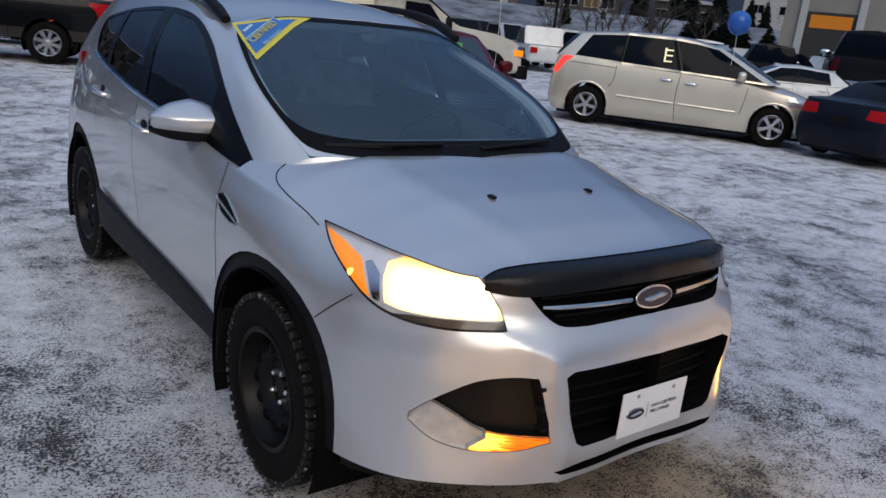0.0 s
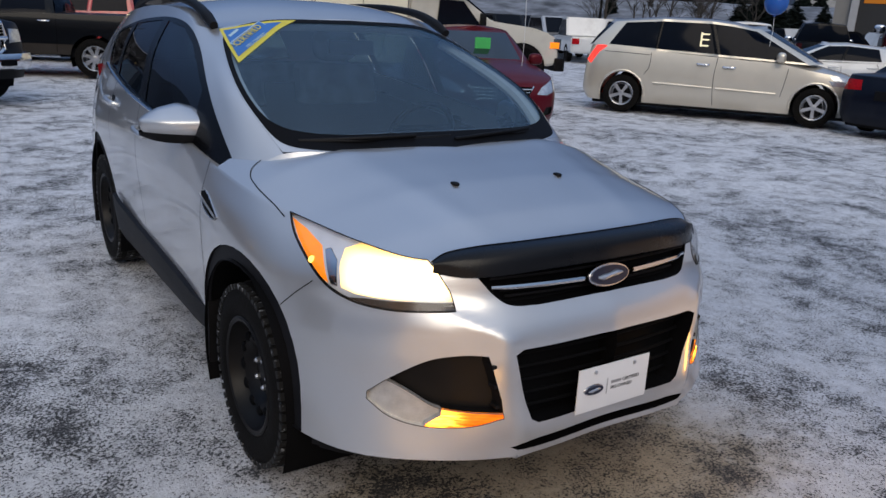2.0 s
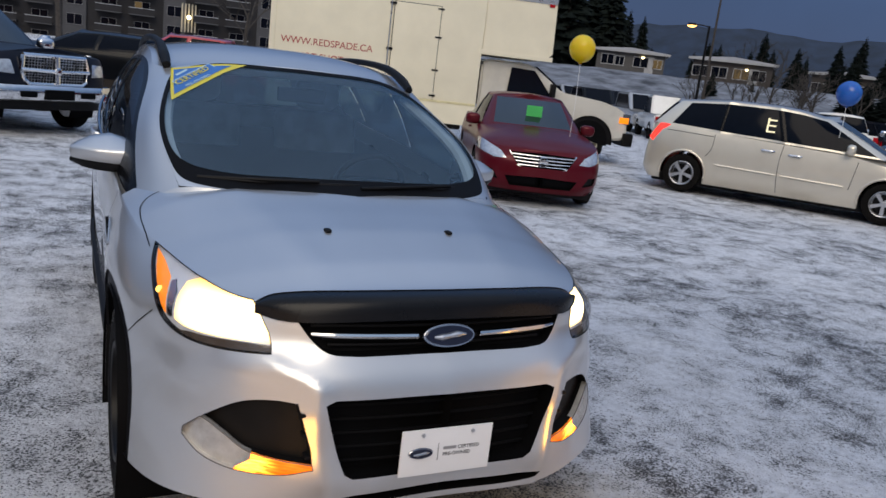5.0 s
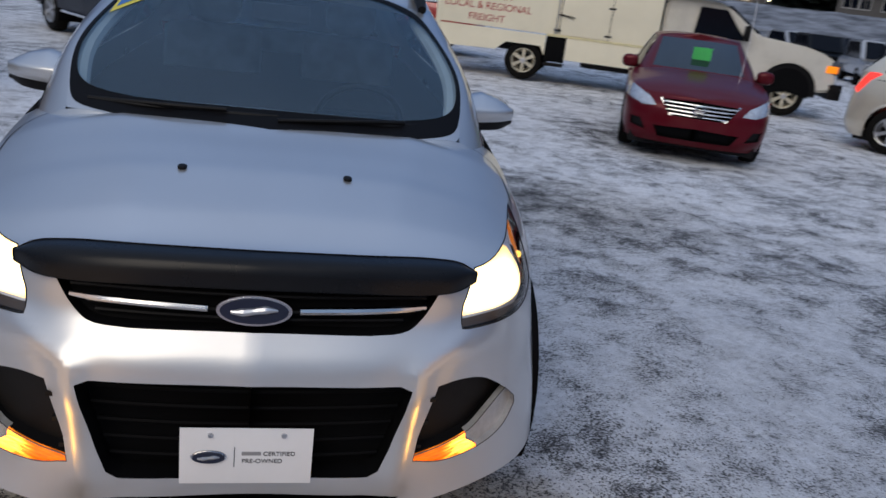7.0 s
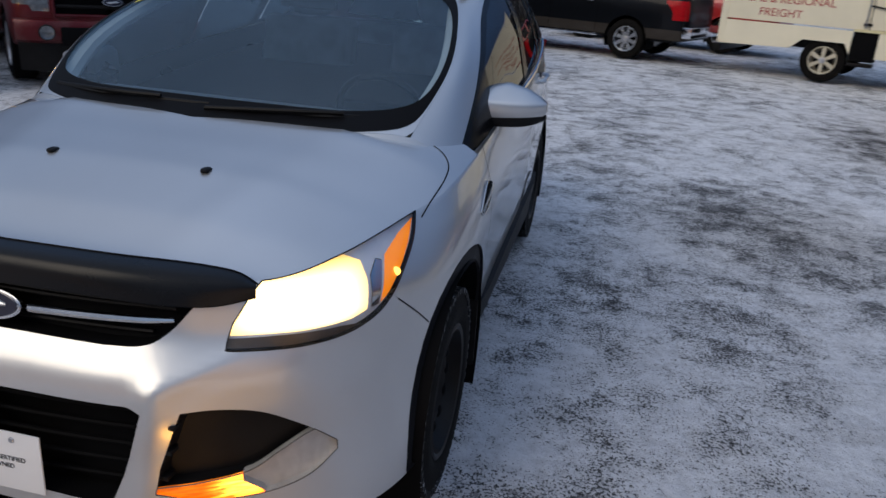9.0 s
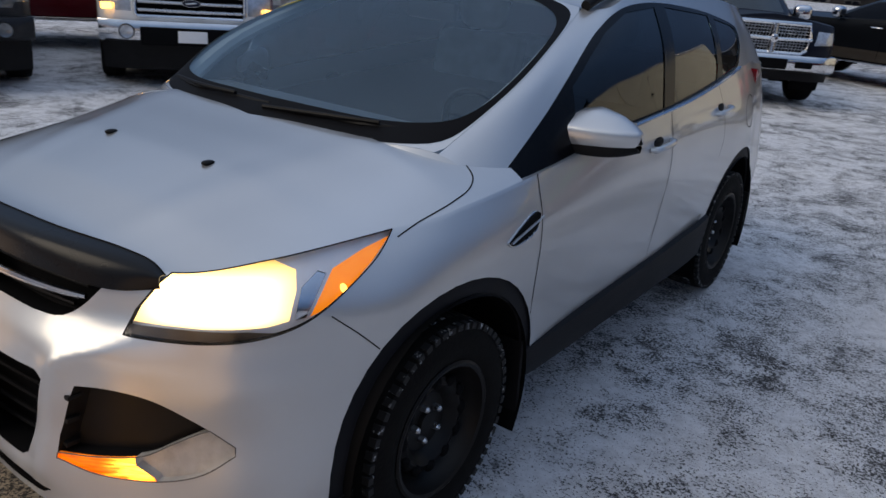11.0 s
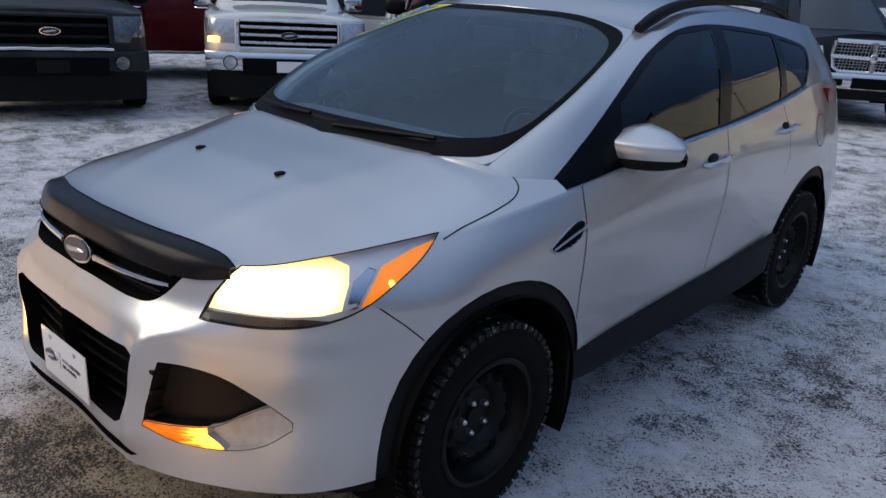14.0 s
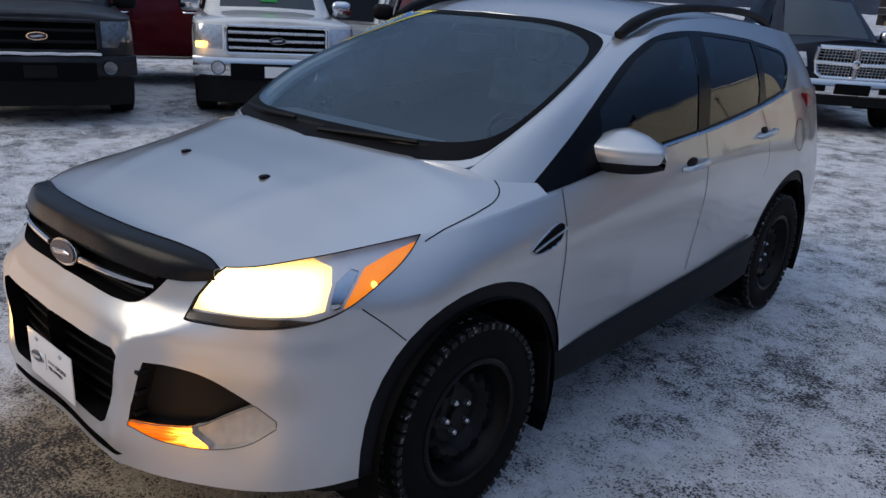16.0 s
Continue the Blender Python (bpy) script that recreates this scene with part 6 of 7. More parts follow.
    for sgn in (1, -1):
        if lit:
            part("turn_signal", box(min(sgn * 0.84, sgn * 0.95), max(sgn * 0.84, sgn * 0.95), gy + 0.06, gy + 0.09, 0.855, 0.925, 0.01), LIT_AMBER, car, "lit amber lamp")
    # bumper: upper bar with end caps, dark opening, air dam
    prof = [(0.0, 0.06), (-0.09, 0.05), (-0.115, 0.0), (-0.115, -0.10), (-0.09, -0.16), (-0.03, -0.19)]
    rows = []
    for x in np.linspace(-1.0, 1.0, 25):
        bow = 0.30 * max(0, abs(x) - 0.72) ** 1.4 * 2.2 + 0.05 * x * x
        zc = 0.70
        rows.append([(x * 0.99, yf + 0.02 + bow + dy, zc + dz) for dy, dz in prof])
    bar = part("bumper", grid_bm(rows), bmat, car, "bright front bumper" if bmat is CHROME else "body coloured front bumper")
    if grille == "ram":
        for x0, x1, z0, z1 in ((-0.24, 0.24, 0.55, 0.70), (0.36, 0.60, 0.58, 0.67), (-0.60, -0.36, 0.58, 0.67)):
            part("bumper_opening", box(x0, x1, yf - 0.112, yf - 0.05, z0, z1, 0.02), MESHBLACK, bar)
    else:
        part("bumper_opening", box(-0.56, 0.56, yf - 0.112, yf - 0.05, 0.49, 0.690, 0.02), MESHBLACK, bar)
    for sgn in (1, -1) if grille != "ram" else ():
        f = lathe([(-0.01, 0.075), (-0.022, 0.072), (-0.018, 0.06), (-0.012, 0.0)], 20, "y")
        fl = part("fog_lamp", f, LAMPGLASS if not dark_lamp else LAMPDARK, bar, "round fog lamp")
        fl.matrix_basis = pose(sgn * 0.70, yf - 0.092, 0.635)
        part("lamp_rim", lathe([(-0.012, 0.085), (-0.024, 0.080), (-0.012, 0.072)], 20, "y"), PLASTIC, fl)
    part("air_dam", grid_bm([[(x * 0.96, yf + 0.03 + 0.05 * x * x + 0.66 * max(0, abs(x) - 0.72) ** 1.4, 0.53), (x * 0.95, yf + 0.06 + 0.05 * x * x + 0.66 * max(0, abs(x) - 0.72) ** 1.4, 0.20 if grille != "ram" else 0.38)] for x in np.linspace(-1, 1, 21)]), PLASTIC, car, "black air dam")
    if grille != "ram":
        part("plate_panel", box(-0.16, 0.16, yf - 0.125, yf - 0.118, 0.53, 0.66, 0.004), PLASTIC if dark_lamp else WHITE_PLATE, bar)
    if lower:
        low = take(sh, [(-5, 0.3), (5, 0.3), (5, 0.66), (-5, 0.66)], YZ, side)
        put_pair(car, "lower_panel", thick(low, 0.004), lower, "tan lower body panel")
    put_pair(car, "tail_light", take(sh, [(0.80, 0.85), (1.0, 0.85), (1.0, 1.22), (0.80, 1.22)], XZ, lambda c: c.y > 2.5), TAILRED, "tall red tail light")
    part("body", both(sh), mat, car, angle=60)
    t = roof
    c = [(0, -1.28, 1.24, 0, -0.50, t - 0.04), (0.66, -1.18, 1.22, 0.58, -0.40, t - 0.06), (0.88, -1.02, 1.17, 0.66, -0.30, t - 0.07), (0.93, 0.02, 1.20, 0.69, 0.10, t - 0.05), (0.93, 0.12, 1.20, 0.69, 0.20, t - 0.05), (0.92, 0.98, 1.23, 0.68, 0.92, t - 0.06), (0.90, 1.14, 1.24, 0.66, 1.06, t - 0.07), (0, 1.20, 1.25, 0, 1.12, t - 0.05)]
    if grille == "ram":
        c[0], c[1], c[2] = (0, -1.34, 1.24, 0, -0.38, t - 0.03), (0.66, -1.24, 1.22, 0.52, -0.28, t - 0.06), (0.88, -1.06, 1.17, 0.60, -0.16, t - 0.09)
    cabin_skin(car, c, "gpgpgpg", mat, DARKGLASS, v0=0.09, v1=0.92)
    side_lines(car, tree, [[(0.07, 1.18), (0.07, 0.8), (0.05, 0.5)], [(-1.02, 1.15), (-1.05, 0.8), (-1.0, 0.5)], [(1.16, 1.22), (1.16, 0.8), (1.14, 0.5)]])
    side_handles(car, tree, [(-0.08, 1.08), (0.93, 1.10)], CHROME if grille != "dark" else PLASTIC)
    car_mirror(car, 0.93, -0.86, 1.30, PLASTIC if grille == "dark" else CHROME, 1.35)
    for sgn in (1, -1):
        part("running_board", box(min(sgn * 0.80, sgn * 1.0), max(sgn * 0.80, sgn * 1.0), -1.15, 1.20, 0.40, 0.45, 0.015), CHROME if grille != "dark" else PLASTIC, car)
    part("rear_bumper", box(-0.95, 0.95, wb / 2 + ro - 0.05, wb / 2 + ro + 0.14, 0.52, 0.74, 0.03), CHROME if grille != "dark" else PLASTIC, car)
    mount(wheel("wheel", 0.40, 0.27, style, spokes), car, [(sx * 0.855, sy * wb / 2, 0.398, 0) for sy in (-1, 1) for sx in (1, -1)])
    return car


FO = 3.68 / 2 + 0.93
SNOWCAP = plain("fresh_snow", (0.82, 0.83, 0.86), 0.8, vary=0.06, bump=0.3, bscale=40)
wt_truck = pickup("pickup_truck", placed(-5.74, 2.72, 0.85, -0.53, along=-FO - 0.1), WHITE, "white pickup with chrome bar grille and lit amber lamps", lit=True)
part("price_card", box(-0.10, 0.12, -1.14, -1.13, 1.36, 1.56), GREEN_CARD, wt_truck, "bright green price card")
dk_truck = pickup("pickup_truck", placed(-6.67, 0.31, 0.93, -0.37, along=-FO - 0.1), GREY, "dark grey pickup with black grille and snow on its bumper", grille="dark", bumper=GREY, dark_lamp=True, style="satin")
pickup("pickup_truck", placed(-4.25, 4.45, 0.72, -0.69, along=-FO - 0.1), paint("maroon_paint", (0.10, 0.012, 0.016), metal=0.3, dirty=0.1), "dark maroon pickup with a black grille", grille="dark", bumper=paint("maroon_bumper", (0.10, 0.012, 0.016), metal=0.3), dark_lamp=True)
pickup("pickup_truck", placed(-1.05, 9.15, 0.55, -0.835, along=-FO - 0.05), NAVY, "dark navy pickup with a chrome crosshair grille", grille="ram")
pickup("pickup_truck", placed(1.62, 14.45, -0.93, 0.36, along=1.84), BLACK, "black and tan pickup with bright alloy wheels", lower=TAN, style="satin", spokes=8, roof=1.62)
pickup("pickup_truck", placed(2.35, 18.4, -0.93, 0.36, along=0.2), BRIGHT_RED, "bright red pickup parked behind a black one", roof=1.80)
pickup("pickup_truck", placed(-10.2, 3.5, -0.35, -0.93, along=0.5), RED, "maroon pickup parked behind the front row", roof=1.95)
# snow lying on the dark pickup's bumper
sn = grid_bm([[(x, -FO - 0.09 + dy, 0.765 + dz + 0.003 * math.sin(x * 17)) for dy, dz in ((0.0, 0.0), (-0.005, 0.02), (0.05, 0.026), (0.10, 0.02))] for x in np.linspace(-0.62, 0.62, 40)])
part("snow_ridge", sn, SNOWCAP, dk_truck)


# the freight box truck
def box_truck():
    h = Vector((0.93, -0.37, 0)).normalized()
    base = Vector((4.85, 12.45, 0))
    tr = root("box_truck", Matrix.Translation(base) @ Matrix.Rotation(math.atan2(h.y, h.x), 4, "Z"), "cream freight box truck with red lettering and a white cab", "truck")
    # local: x along the truck from the rear axle, y inwards from the near side, z up
    D = 2.35
    part("cargo_box", box(-1.93, 2.66, 0.0, D, 1.0, 3.42, 0.02), CREAM, tr, "cream cargo box")
    part("attic", prism([(2.665, 2.12), (4.05, 2.12), (4.24, 2.28), (4.20, 3.42), (2.665, 3.42)], 0.0, D, "y", 0.015), CREAM, tr, "cream attic over the cab")
    part("attic_rib", box(2.60, 4.25, -0.012, 0.0, 2.12, 2.22, 0.004), CREAM, tr)
    part("corner_post", box(-1.96, -1.84, -0.015, 0.05, 0.55, 3.44, 0.008), CREAM, tr)
    part("top_rail", box(-1.93, 4.2, -0.015, 0.04, 3.34, 3.45, 0.008), SATIN, tr)
    SK = [(-1.93, 0.52), (-0.62, 0.56), (-0.40, 0.74), (0.32, 0.74), (0.42, 0.56), (0.42, 0.97), (-1.93, 0.97)]
    part("rear_skirt", prism(SK, -0.008, 0.05, "y", 0.004), CREAM, tr, "cream lower skirt with wheel cut-out")
    part("front_skirt", box(0.85, 2.66, -0.008, 0.05, 0.52, 0.97, 0.006), CREAM, tr)
    part("rub_rail", box(0.42, 2.66, -0.02, 0.0, 0.965, 1.01, 0.006), plain("yellowed_trim", (0.75, 0.66, 0.38), 0.5), tr)
    door = part("side_door", box(0.67, 1.68, -0.014, 0.0, 1.02, 3.0, 0.008), CREAM, tr, "cream side door with black hinges")
    part("door_gap", box(0.655, 0.67, -0.010, 0.004, 1.0, 3.02), MESHBLACK, door)
    part("door_gap", box(1.68, 1.69, -0.010, 0.004, 1.0, 3.02), MESHBLACK, door)
    part("door_gap", box(0.655, 1.69, -0.010, 0.004, 3.0, 3.012), MESHBLACK, door)
    part("lock_rod", tube([(0.60, -0.03, 1.02), (0.60, -0.03, 3.02)], 0.014, 8), SATIN, door)
    for z in (1.10, 1.65, 2.35, 2.95):
        part("hinge", box(1.60, 1.74, -0.024, -0.012, z - 0.018, z + 0.018, 0.004), STEEL_BLACK, door)
    for z in (1.10, 2.0, 2.96):
        part("keeper", box(0.56, 0.70, -0.04, -0.012, z - 0.025, z + 0.025, 0.006), STEEL_BLACK, door)
    part("door_latch", tube([(0.62, -0.045, 1.42), (0.95, -0.045, 1.38)], 0.016, 6), STEEL_BLACK, door)
    part("step_well", box(0.43, 0.84, 0.02, 0.30, 0.45, 1.0, 0.01), MESHBLACK, tr)
    part("step", box(0.43, 0.84, -0.01, 0.25, 0.36, 0.42, 0.01), STEEL_BLACK, tr)
    part("chassis_rail", box(-1.9, 5.9, 0.65, 0.75, 0.55, 0.75), STEEL_BLACK, tr)
    part("chassis_rail", box(-1.9, 5.9, 1.6, 1.7, 0.55, 0.75), STEEL_BLACK, tr)
    part("rear_step_bumper", box(-2.05, -1.90, 0.1, D - 0.1, 0.36, 0.50, 0.015), STEEL_BLACK, tr)
    part("tank", box(1.2, 2.4, 0.2, 0.6, 0.40, 0.72, 0.05), STEEL_BLACK, tr)
    part("side_marker", box(4.02, 4.14, -0.02, 0.0, 3.28, 3.34, 0.005), TAILRED, tr)
    red_ink = plain("red_lettering", (0.42, 0.03, 0.025), 0.5, vary=0.06)
    lettering("WWW.REDSPADE.CA", 0.205, pose(-1.71, -0.004, 1.87, 90, 0, 0), red_ink, tr, depth=0.002)
    lettering("LOCAL & REGIONAL", 0.20, pose(-1.80, -0.004, 1.34, 90, 0, 0), red_ink, tr, depth=0.002)
    lettering("HOT SHOT", 0.20, pose(-1.35, -0.004, 1.56, 90, 0, 0), red_ink, tr, depth=0.002)
    lettering("FREIGHT", 0.20, pose(-1.27, -0.004, 1.10, 90, 0, 0), red_ink, tr, depth=0.002)
    # cab, carried over from the side outline
    cab = [(2.72, 0.62), (2.72, 1.95), (2.85, 2.04), (3.70, 2.05), (3.95, 1.98), (4.62, 1.50), (5.6, 1.40), (6.02, 1.28), (6.20, 1.15), (6.26, 0.60), (5.95, 0.55), (4.55, 0.55), (4.4, 0.50)]
    cbm = prism(cab, 0.16, 2.19, "y", 0.05)
    for v in cbm.verts:
        if v.co.z > 1.45:
            s = (v.co.z - 1.45) / 0.6
            v.co.y += (0.14 * s) if v.co.y < 1.2 else (-0.14 * s)
    part("cab", cbm, paint("off_white_cab", (0.66, 0.63, 0.55), metal=0.0, rough=0.4, dirty=0.3), tr, "white truck cab", angle=35)
    part("door_window", prism([(3.35, 1.36), (4.38, 1.36), (4.30, 1.46), (3.93, 1.90), (3.40, 1.92)], 0.20, 0.32, "y", 0.01), DARKGLASS, tr).matrix_basis = pose(0, -0.045, 0)
    part("windshield", prism([(3.98, 1.97), (4.63, 1.515), (4.60, 1.49), (3.94, 1.96)], 0.42, 1.93, "y"), DARKGLASS, tr).matrix_basis = pose(0.035, 0, 0.03)
    part("door_mirror", box(4.30, 4.42, -0.08, 0.10, 1.36, 1.66, 0.03), PLASTIC, tr)
    part("wheel_arch", lathe([(0.10, 0.56), (0.155, 0.56), (0.155, 0.44), (0.20, 0.44)], 24, "y", (-0.1, math.pi + 0.1)), PLASTIC, tr, "black wheel arch flare").matrix_basis = pose(5.35, 0, 0.50)
    part("arch_hole", lathe([(0.150, 0.46), (0.152, 0.0)], 24, "y", (-0.2, math.pi + 0.2)), MESHBLACK, tr).matrix_basis = pose(5.35, 0, 0.50)
    part("headlight", box(6.10, 6.285, 0.15, 0.45, 0.95, 1.18, 0.02), LAMPDARK, tr)
    part("turn_signal", box(6.02, 6.24, 0.145, 0.20, 0.96, 1.10, 0.01), MARKER, tr, "amber corner lamp")
    part("bumper", box(6.15, 6.40, 0.12, 2.22, 0.45, 0.75, 0.03), STEEL_BLACK, tr)
    whl = wheel("wheel", 0.40, 0.24, "alloy", 6)
    cream_rim = plain("cream_rim", (0.55, 0.50, 0.38), 0.5, vary=0.15)
    for o in whl.children:
        if o.name.split(".")[0] in ("rim", "spoke"):
            o.data.materials[0] = cream_rim
    for i, (x, y) in enumerate(((5.35, 0.28), (5.35, 2.07), (0.0, 2.15), (0.0, 0.16))):
        m = pose(x, y, 0.40, 0, 0, -90 if y < 1 else 90)
        w = whl if i == 3 else copy_thing(whl, m)
        w.matrix_basis = m
        w.parent = tr
    return tr


box_truck()


def balloon(m, mat, label, r, drop):
    b = root("balloon", m, label, "balloon")
    prof = [(-r * 1.22, 0.0), (-r * 1.18, 0.03), (-r * 1.12, 0.015)] + [(-r * 1.10 * math.cos(a) if a < math.pi / 2 else -r * math.cos(a), r * math.sin(a)) for a in np.linspace(0.08, math.pi, 18)]
    part("skin", lathe(prof, 28, "z"), mat, b)
    part("string", tube([(0, 0, -r * 1.2), (0.02, 0, -r * 1.2 - drop * 0.5), (0.0, 0.0, -r * 1.2 - drop)], 0.004, 5, smooth=4), WHITE_PLATE, b)


def rubber_skin(name, col):
    m, nt, b = nodes_of(name)
    b.inputs["Base Color"].default_value = (*col, 1)
    b.inputs["Roughness"].default_value = 0.25
    b.inputs["Subsurface Weight"].default_value = 0.3
    n = noise_node(nt, 3, 3)
    c = mixrgb(nt, n.outputs["Fac"], [q * 0.9 for q in col], col)
    nt.links.new(c, b.inputs["Base Color"])
    return m


balloon(pose(5.594, 5.259, 2.204), rubber_skin("yellow_rubber", (0.85, 0.58, 0.01)), "round yellow balloon on a string above the red sedan", 0.185, 1.25)
balloon(pose(10.76, 4.84, 2.09), rubber_skin("blue_rubber", (0.02, 0.13, 0.50)), "round blue balloon tied above the minivan", 0.20, 0.5)
# ---- beyond the lot ----
def az(a, d, x0=-1.3, y0=-4.3):
    """A place at bearing a (degrees right of +y) and distance d."""
    return x0 + d * math.sin(radians(a)), y0 + d * math.cos(radians(a))


SIDING = plain("grey_siding", (0.10, 0.095, 0.09), 0.8, vary=0.12, scale=2)
SIDING_B = plain("brown_siding", (0.075, 0.062, 0.055), 0.8, vary=0.12, scale=2)
SIDING_W = plain("white_siding", (0.46, 0.46, 0.46), 0.8, vary=0.12, scale=2)
ROOFSNOW = plain("roof_snow", (0.42, 0.43, 0.46), 0.85, vary=0.08, scale=1)
TRIMWHITE = plain("white_trim", (0.42, 0.42, 0.42), 0.6, vary=0.05)
LIT_WINDOW = glow("lit_window", (1.0, 0.72, 0.38), 0.10)
STREET_GLOW = glow("street_lamp_glow", (1.0, 0.50, 0.15), 3.5)
PORCH_GLOW = glow("porch_glow", (1.0, 0.85, 0.5), 8.0)


def house(m, w, d, h, mat, label, lits=(), storeys=1, cols=4, seed=1):
    rnd = random.Random(seed)
    hs = root("house", m, label, "house")
    part("wall", box(-w / 2, w / 2, 0, d, -3, h), mat, hs)
    over = 0.5
    part("roof", prism([(-w / 2 - over, h), (w / 2 + over, h), (w / 2 + over, h + 0.12), (0, h + 0.12 + w * 0.045), (-w / 2 - over, h + 0.12)], -over, d + over, "y"), ROOFSNOW, hs)
    part("eave", box(-w / 2 - over, w / 2 + over, -over - 0.04, -over, h - 0.12, h + 0.12), TRIMWHITE, hs)
    for s in range(storeys):
        for i in range(cols):
            x = -w / 2 + (i + 0.5) * w / cols + rnd.uniform(-0.3, 0.3)
            ww, wh = rnd.choice(((1.3, 1.0), (0.9, 0.9), (1.5, 1.0)))
            z = 1.0 + s * 2.8
            win = part("window", box(x - ww / 2 - 0.08, x + ww / 2 + 0.08, -0.06, 0.0, z - 0.08, z + wh + 0.08), TRIMWHITE, hs)
            litw = (s, i) in lits
            part("pane", box(x - ww / 2, x - 0.03, -0.075, -0.055, z, z + wh), LIT_WINDOW if litw else DARKGLASS, win)
            part("pane", box(x + 0.03, x + ww / 2, -0.075, -0.055, z, z + wh), LIT_WINDOW if litw else DARKGLASS, win)
    dr = part("door", box(w * 0.22, w * 0.22 + 0.95, -0.06, 0.0, 0.1, 2.15), TRIMWHITE, hs)
    part("porch_lamp", blob(w * 0.22 - 0.3, -0.12, 2.0, 0.12, 0.12, 0.12, 2, 8), PORCH_GLOW, hs)
    return hs


def facing(x, y, z=0.0):
    """A pose at (x, y) whose front, -y at home, looks at the lot."""
    return pose(x, y, z, 0, 0, -math.degrees(math.atan2(x + 1.3, y + 4.3)))


house(facing(*az(38.6, 92), 3.6), 7.4, 8, 2.5, SIDING, "low grey bungalow with snow on its roof", ((0, 3),), seed=2)
house(facing(*az(45.3, 90), 3.4), 8.0, 8, 2.7, SIDING_B, "low brown bungalow with a lit window", ((0, 2),), seed=3)
house(facing(*az(52.3, 105), 3.4), 7.5, 8, 3.1, SIDING_B, "small brown house with snowy roof", ((0, 1),), cols=4, seed=4)
house(facing(*az(58.6, 118), 5.6), 11.0, 9, 5.2, SIDING_W, "white two-storey house with snow on its roof", ((1, 0),), storeys=2, cols=3, seed=5)
house(facing(*az(31.0, 110), 3.0), 12, 9, 5.2, SIDING, "grey two-storey house among firs", ((0, 2),), storeys=2, cols=5, seed=6)


# apartment block behind the pickups
GREYTRIM = plain("grey_window_frame", (0.26, 0.26, 0.27), 0.7, vary=0.1)


def apartments(m):
    ap = root("apartment_building", m, "dark brown apartment block with balconies and snow-lined ledges", "building")
    w, h = 96, 14.5
    dark = plain("dark_brown_cladding", (0.022, 0.021, 0.023), 0.85, vary=0.2, scale=1.5)
    pale = plain("grey_stucco", (0.075, 0.075, 0.08), 0.85, vary=0.12, scale=1.2)
    part("wall", box(-w / 2, w / 2, 0, 12, -2, h), dark, ap)
    part("roof", box(-w / 2 - 0.4, w / 2 + 0.4, -0.4, 12.4, h, h + 0.3), ROOFSNOW, ap)
    for i, x in enumerate(np.arange(-w / 2 + 2.2, w / 2 - 1.5, 4.4)):
        if i % 3 == 1:
            part("bay", box(x - 1.5, x + 1.5, -0.35, 0.0, -2, h - 0.4), pale, ap)
        off = -0.35 if i % 3 == 1 else 0.0
        for s in range(5):
            z = -0.4 + s * 2.75
            if z + 1.4 > h:
                continue
            if i % 3 != 1:
                bl = part("balcony", box(x - 1.7, x + 1.7, -1.3, 0.0, z - 0.62, z - 0.48), pale, ap)
                part("rail", box(x - 1.7, x + 1.7, -1.30, -1.26, z - 0.48, z + 0.35), dark, bl)
                part("rail_top", box(x - 1.72, x + 1.72, -1.32, -1.24, z + 0.35, z + 0.43), ROOFSNOW, bl)
            win = part("window", box(x - 1.03, x + 1.03, off - 0.05, off, z - 0.13, z + 1.33), GREYTRIM, ap)
            lit_it = (i * 7 + s * 3) % 23 == 0
            part("pane", box(x - 0.98, x - 0.03, off - 0.07, off - 0.045, z - 0.08, z + 1.28), LIT_WINDOW if lit_it else DARKGLASS, win)
            part("pane", box(x + 0.03, x + 0.98, off - 0.07, off - 0.045, z - 0.08, z + 1.28), DARKGLASS, win)
    for x in (0.2,):
        for k in range(5):
            part("stair_slat", box(x - 1.05 + k * 0.46, x - 0.86 + k * 0.46, -0.5, -0.3, 3.0, 7.0), plain("lit_stair_panel", (0.55, 0.50, 0.38), 0.7), ap)
        part("stair_lamp", blob(x, -0.9, 5.1, 0.30, 0.30, 0.30, 2, 10), PORCH_GLOW, ap)
    return ap


ax0, ay0 = az(8.0, 125)
apartments(facing(ax0, ay0, -0.3))


# conifers and bare trees
NEEDLE = plain("fir_needles", (0.009, 0.013, 0.011), 0.95, vary=0.4, scale=1.2, spec=0.1)
BARK = plain("bark", (0.06, 0.05, 0.042), 0.9, vary=0.3, bump=0.4, bscale=12)


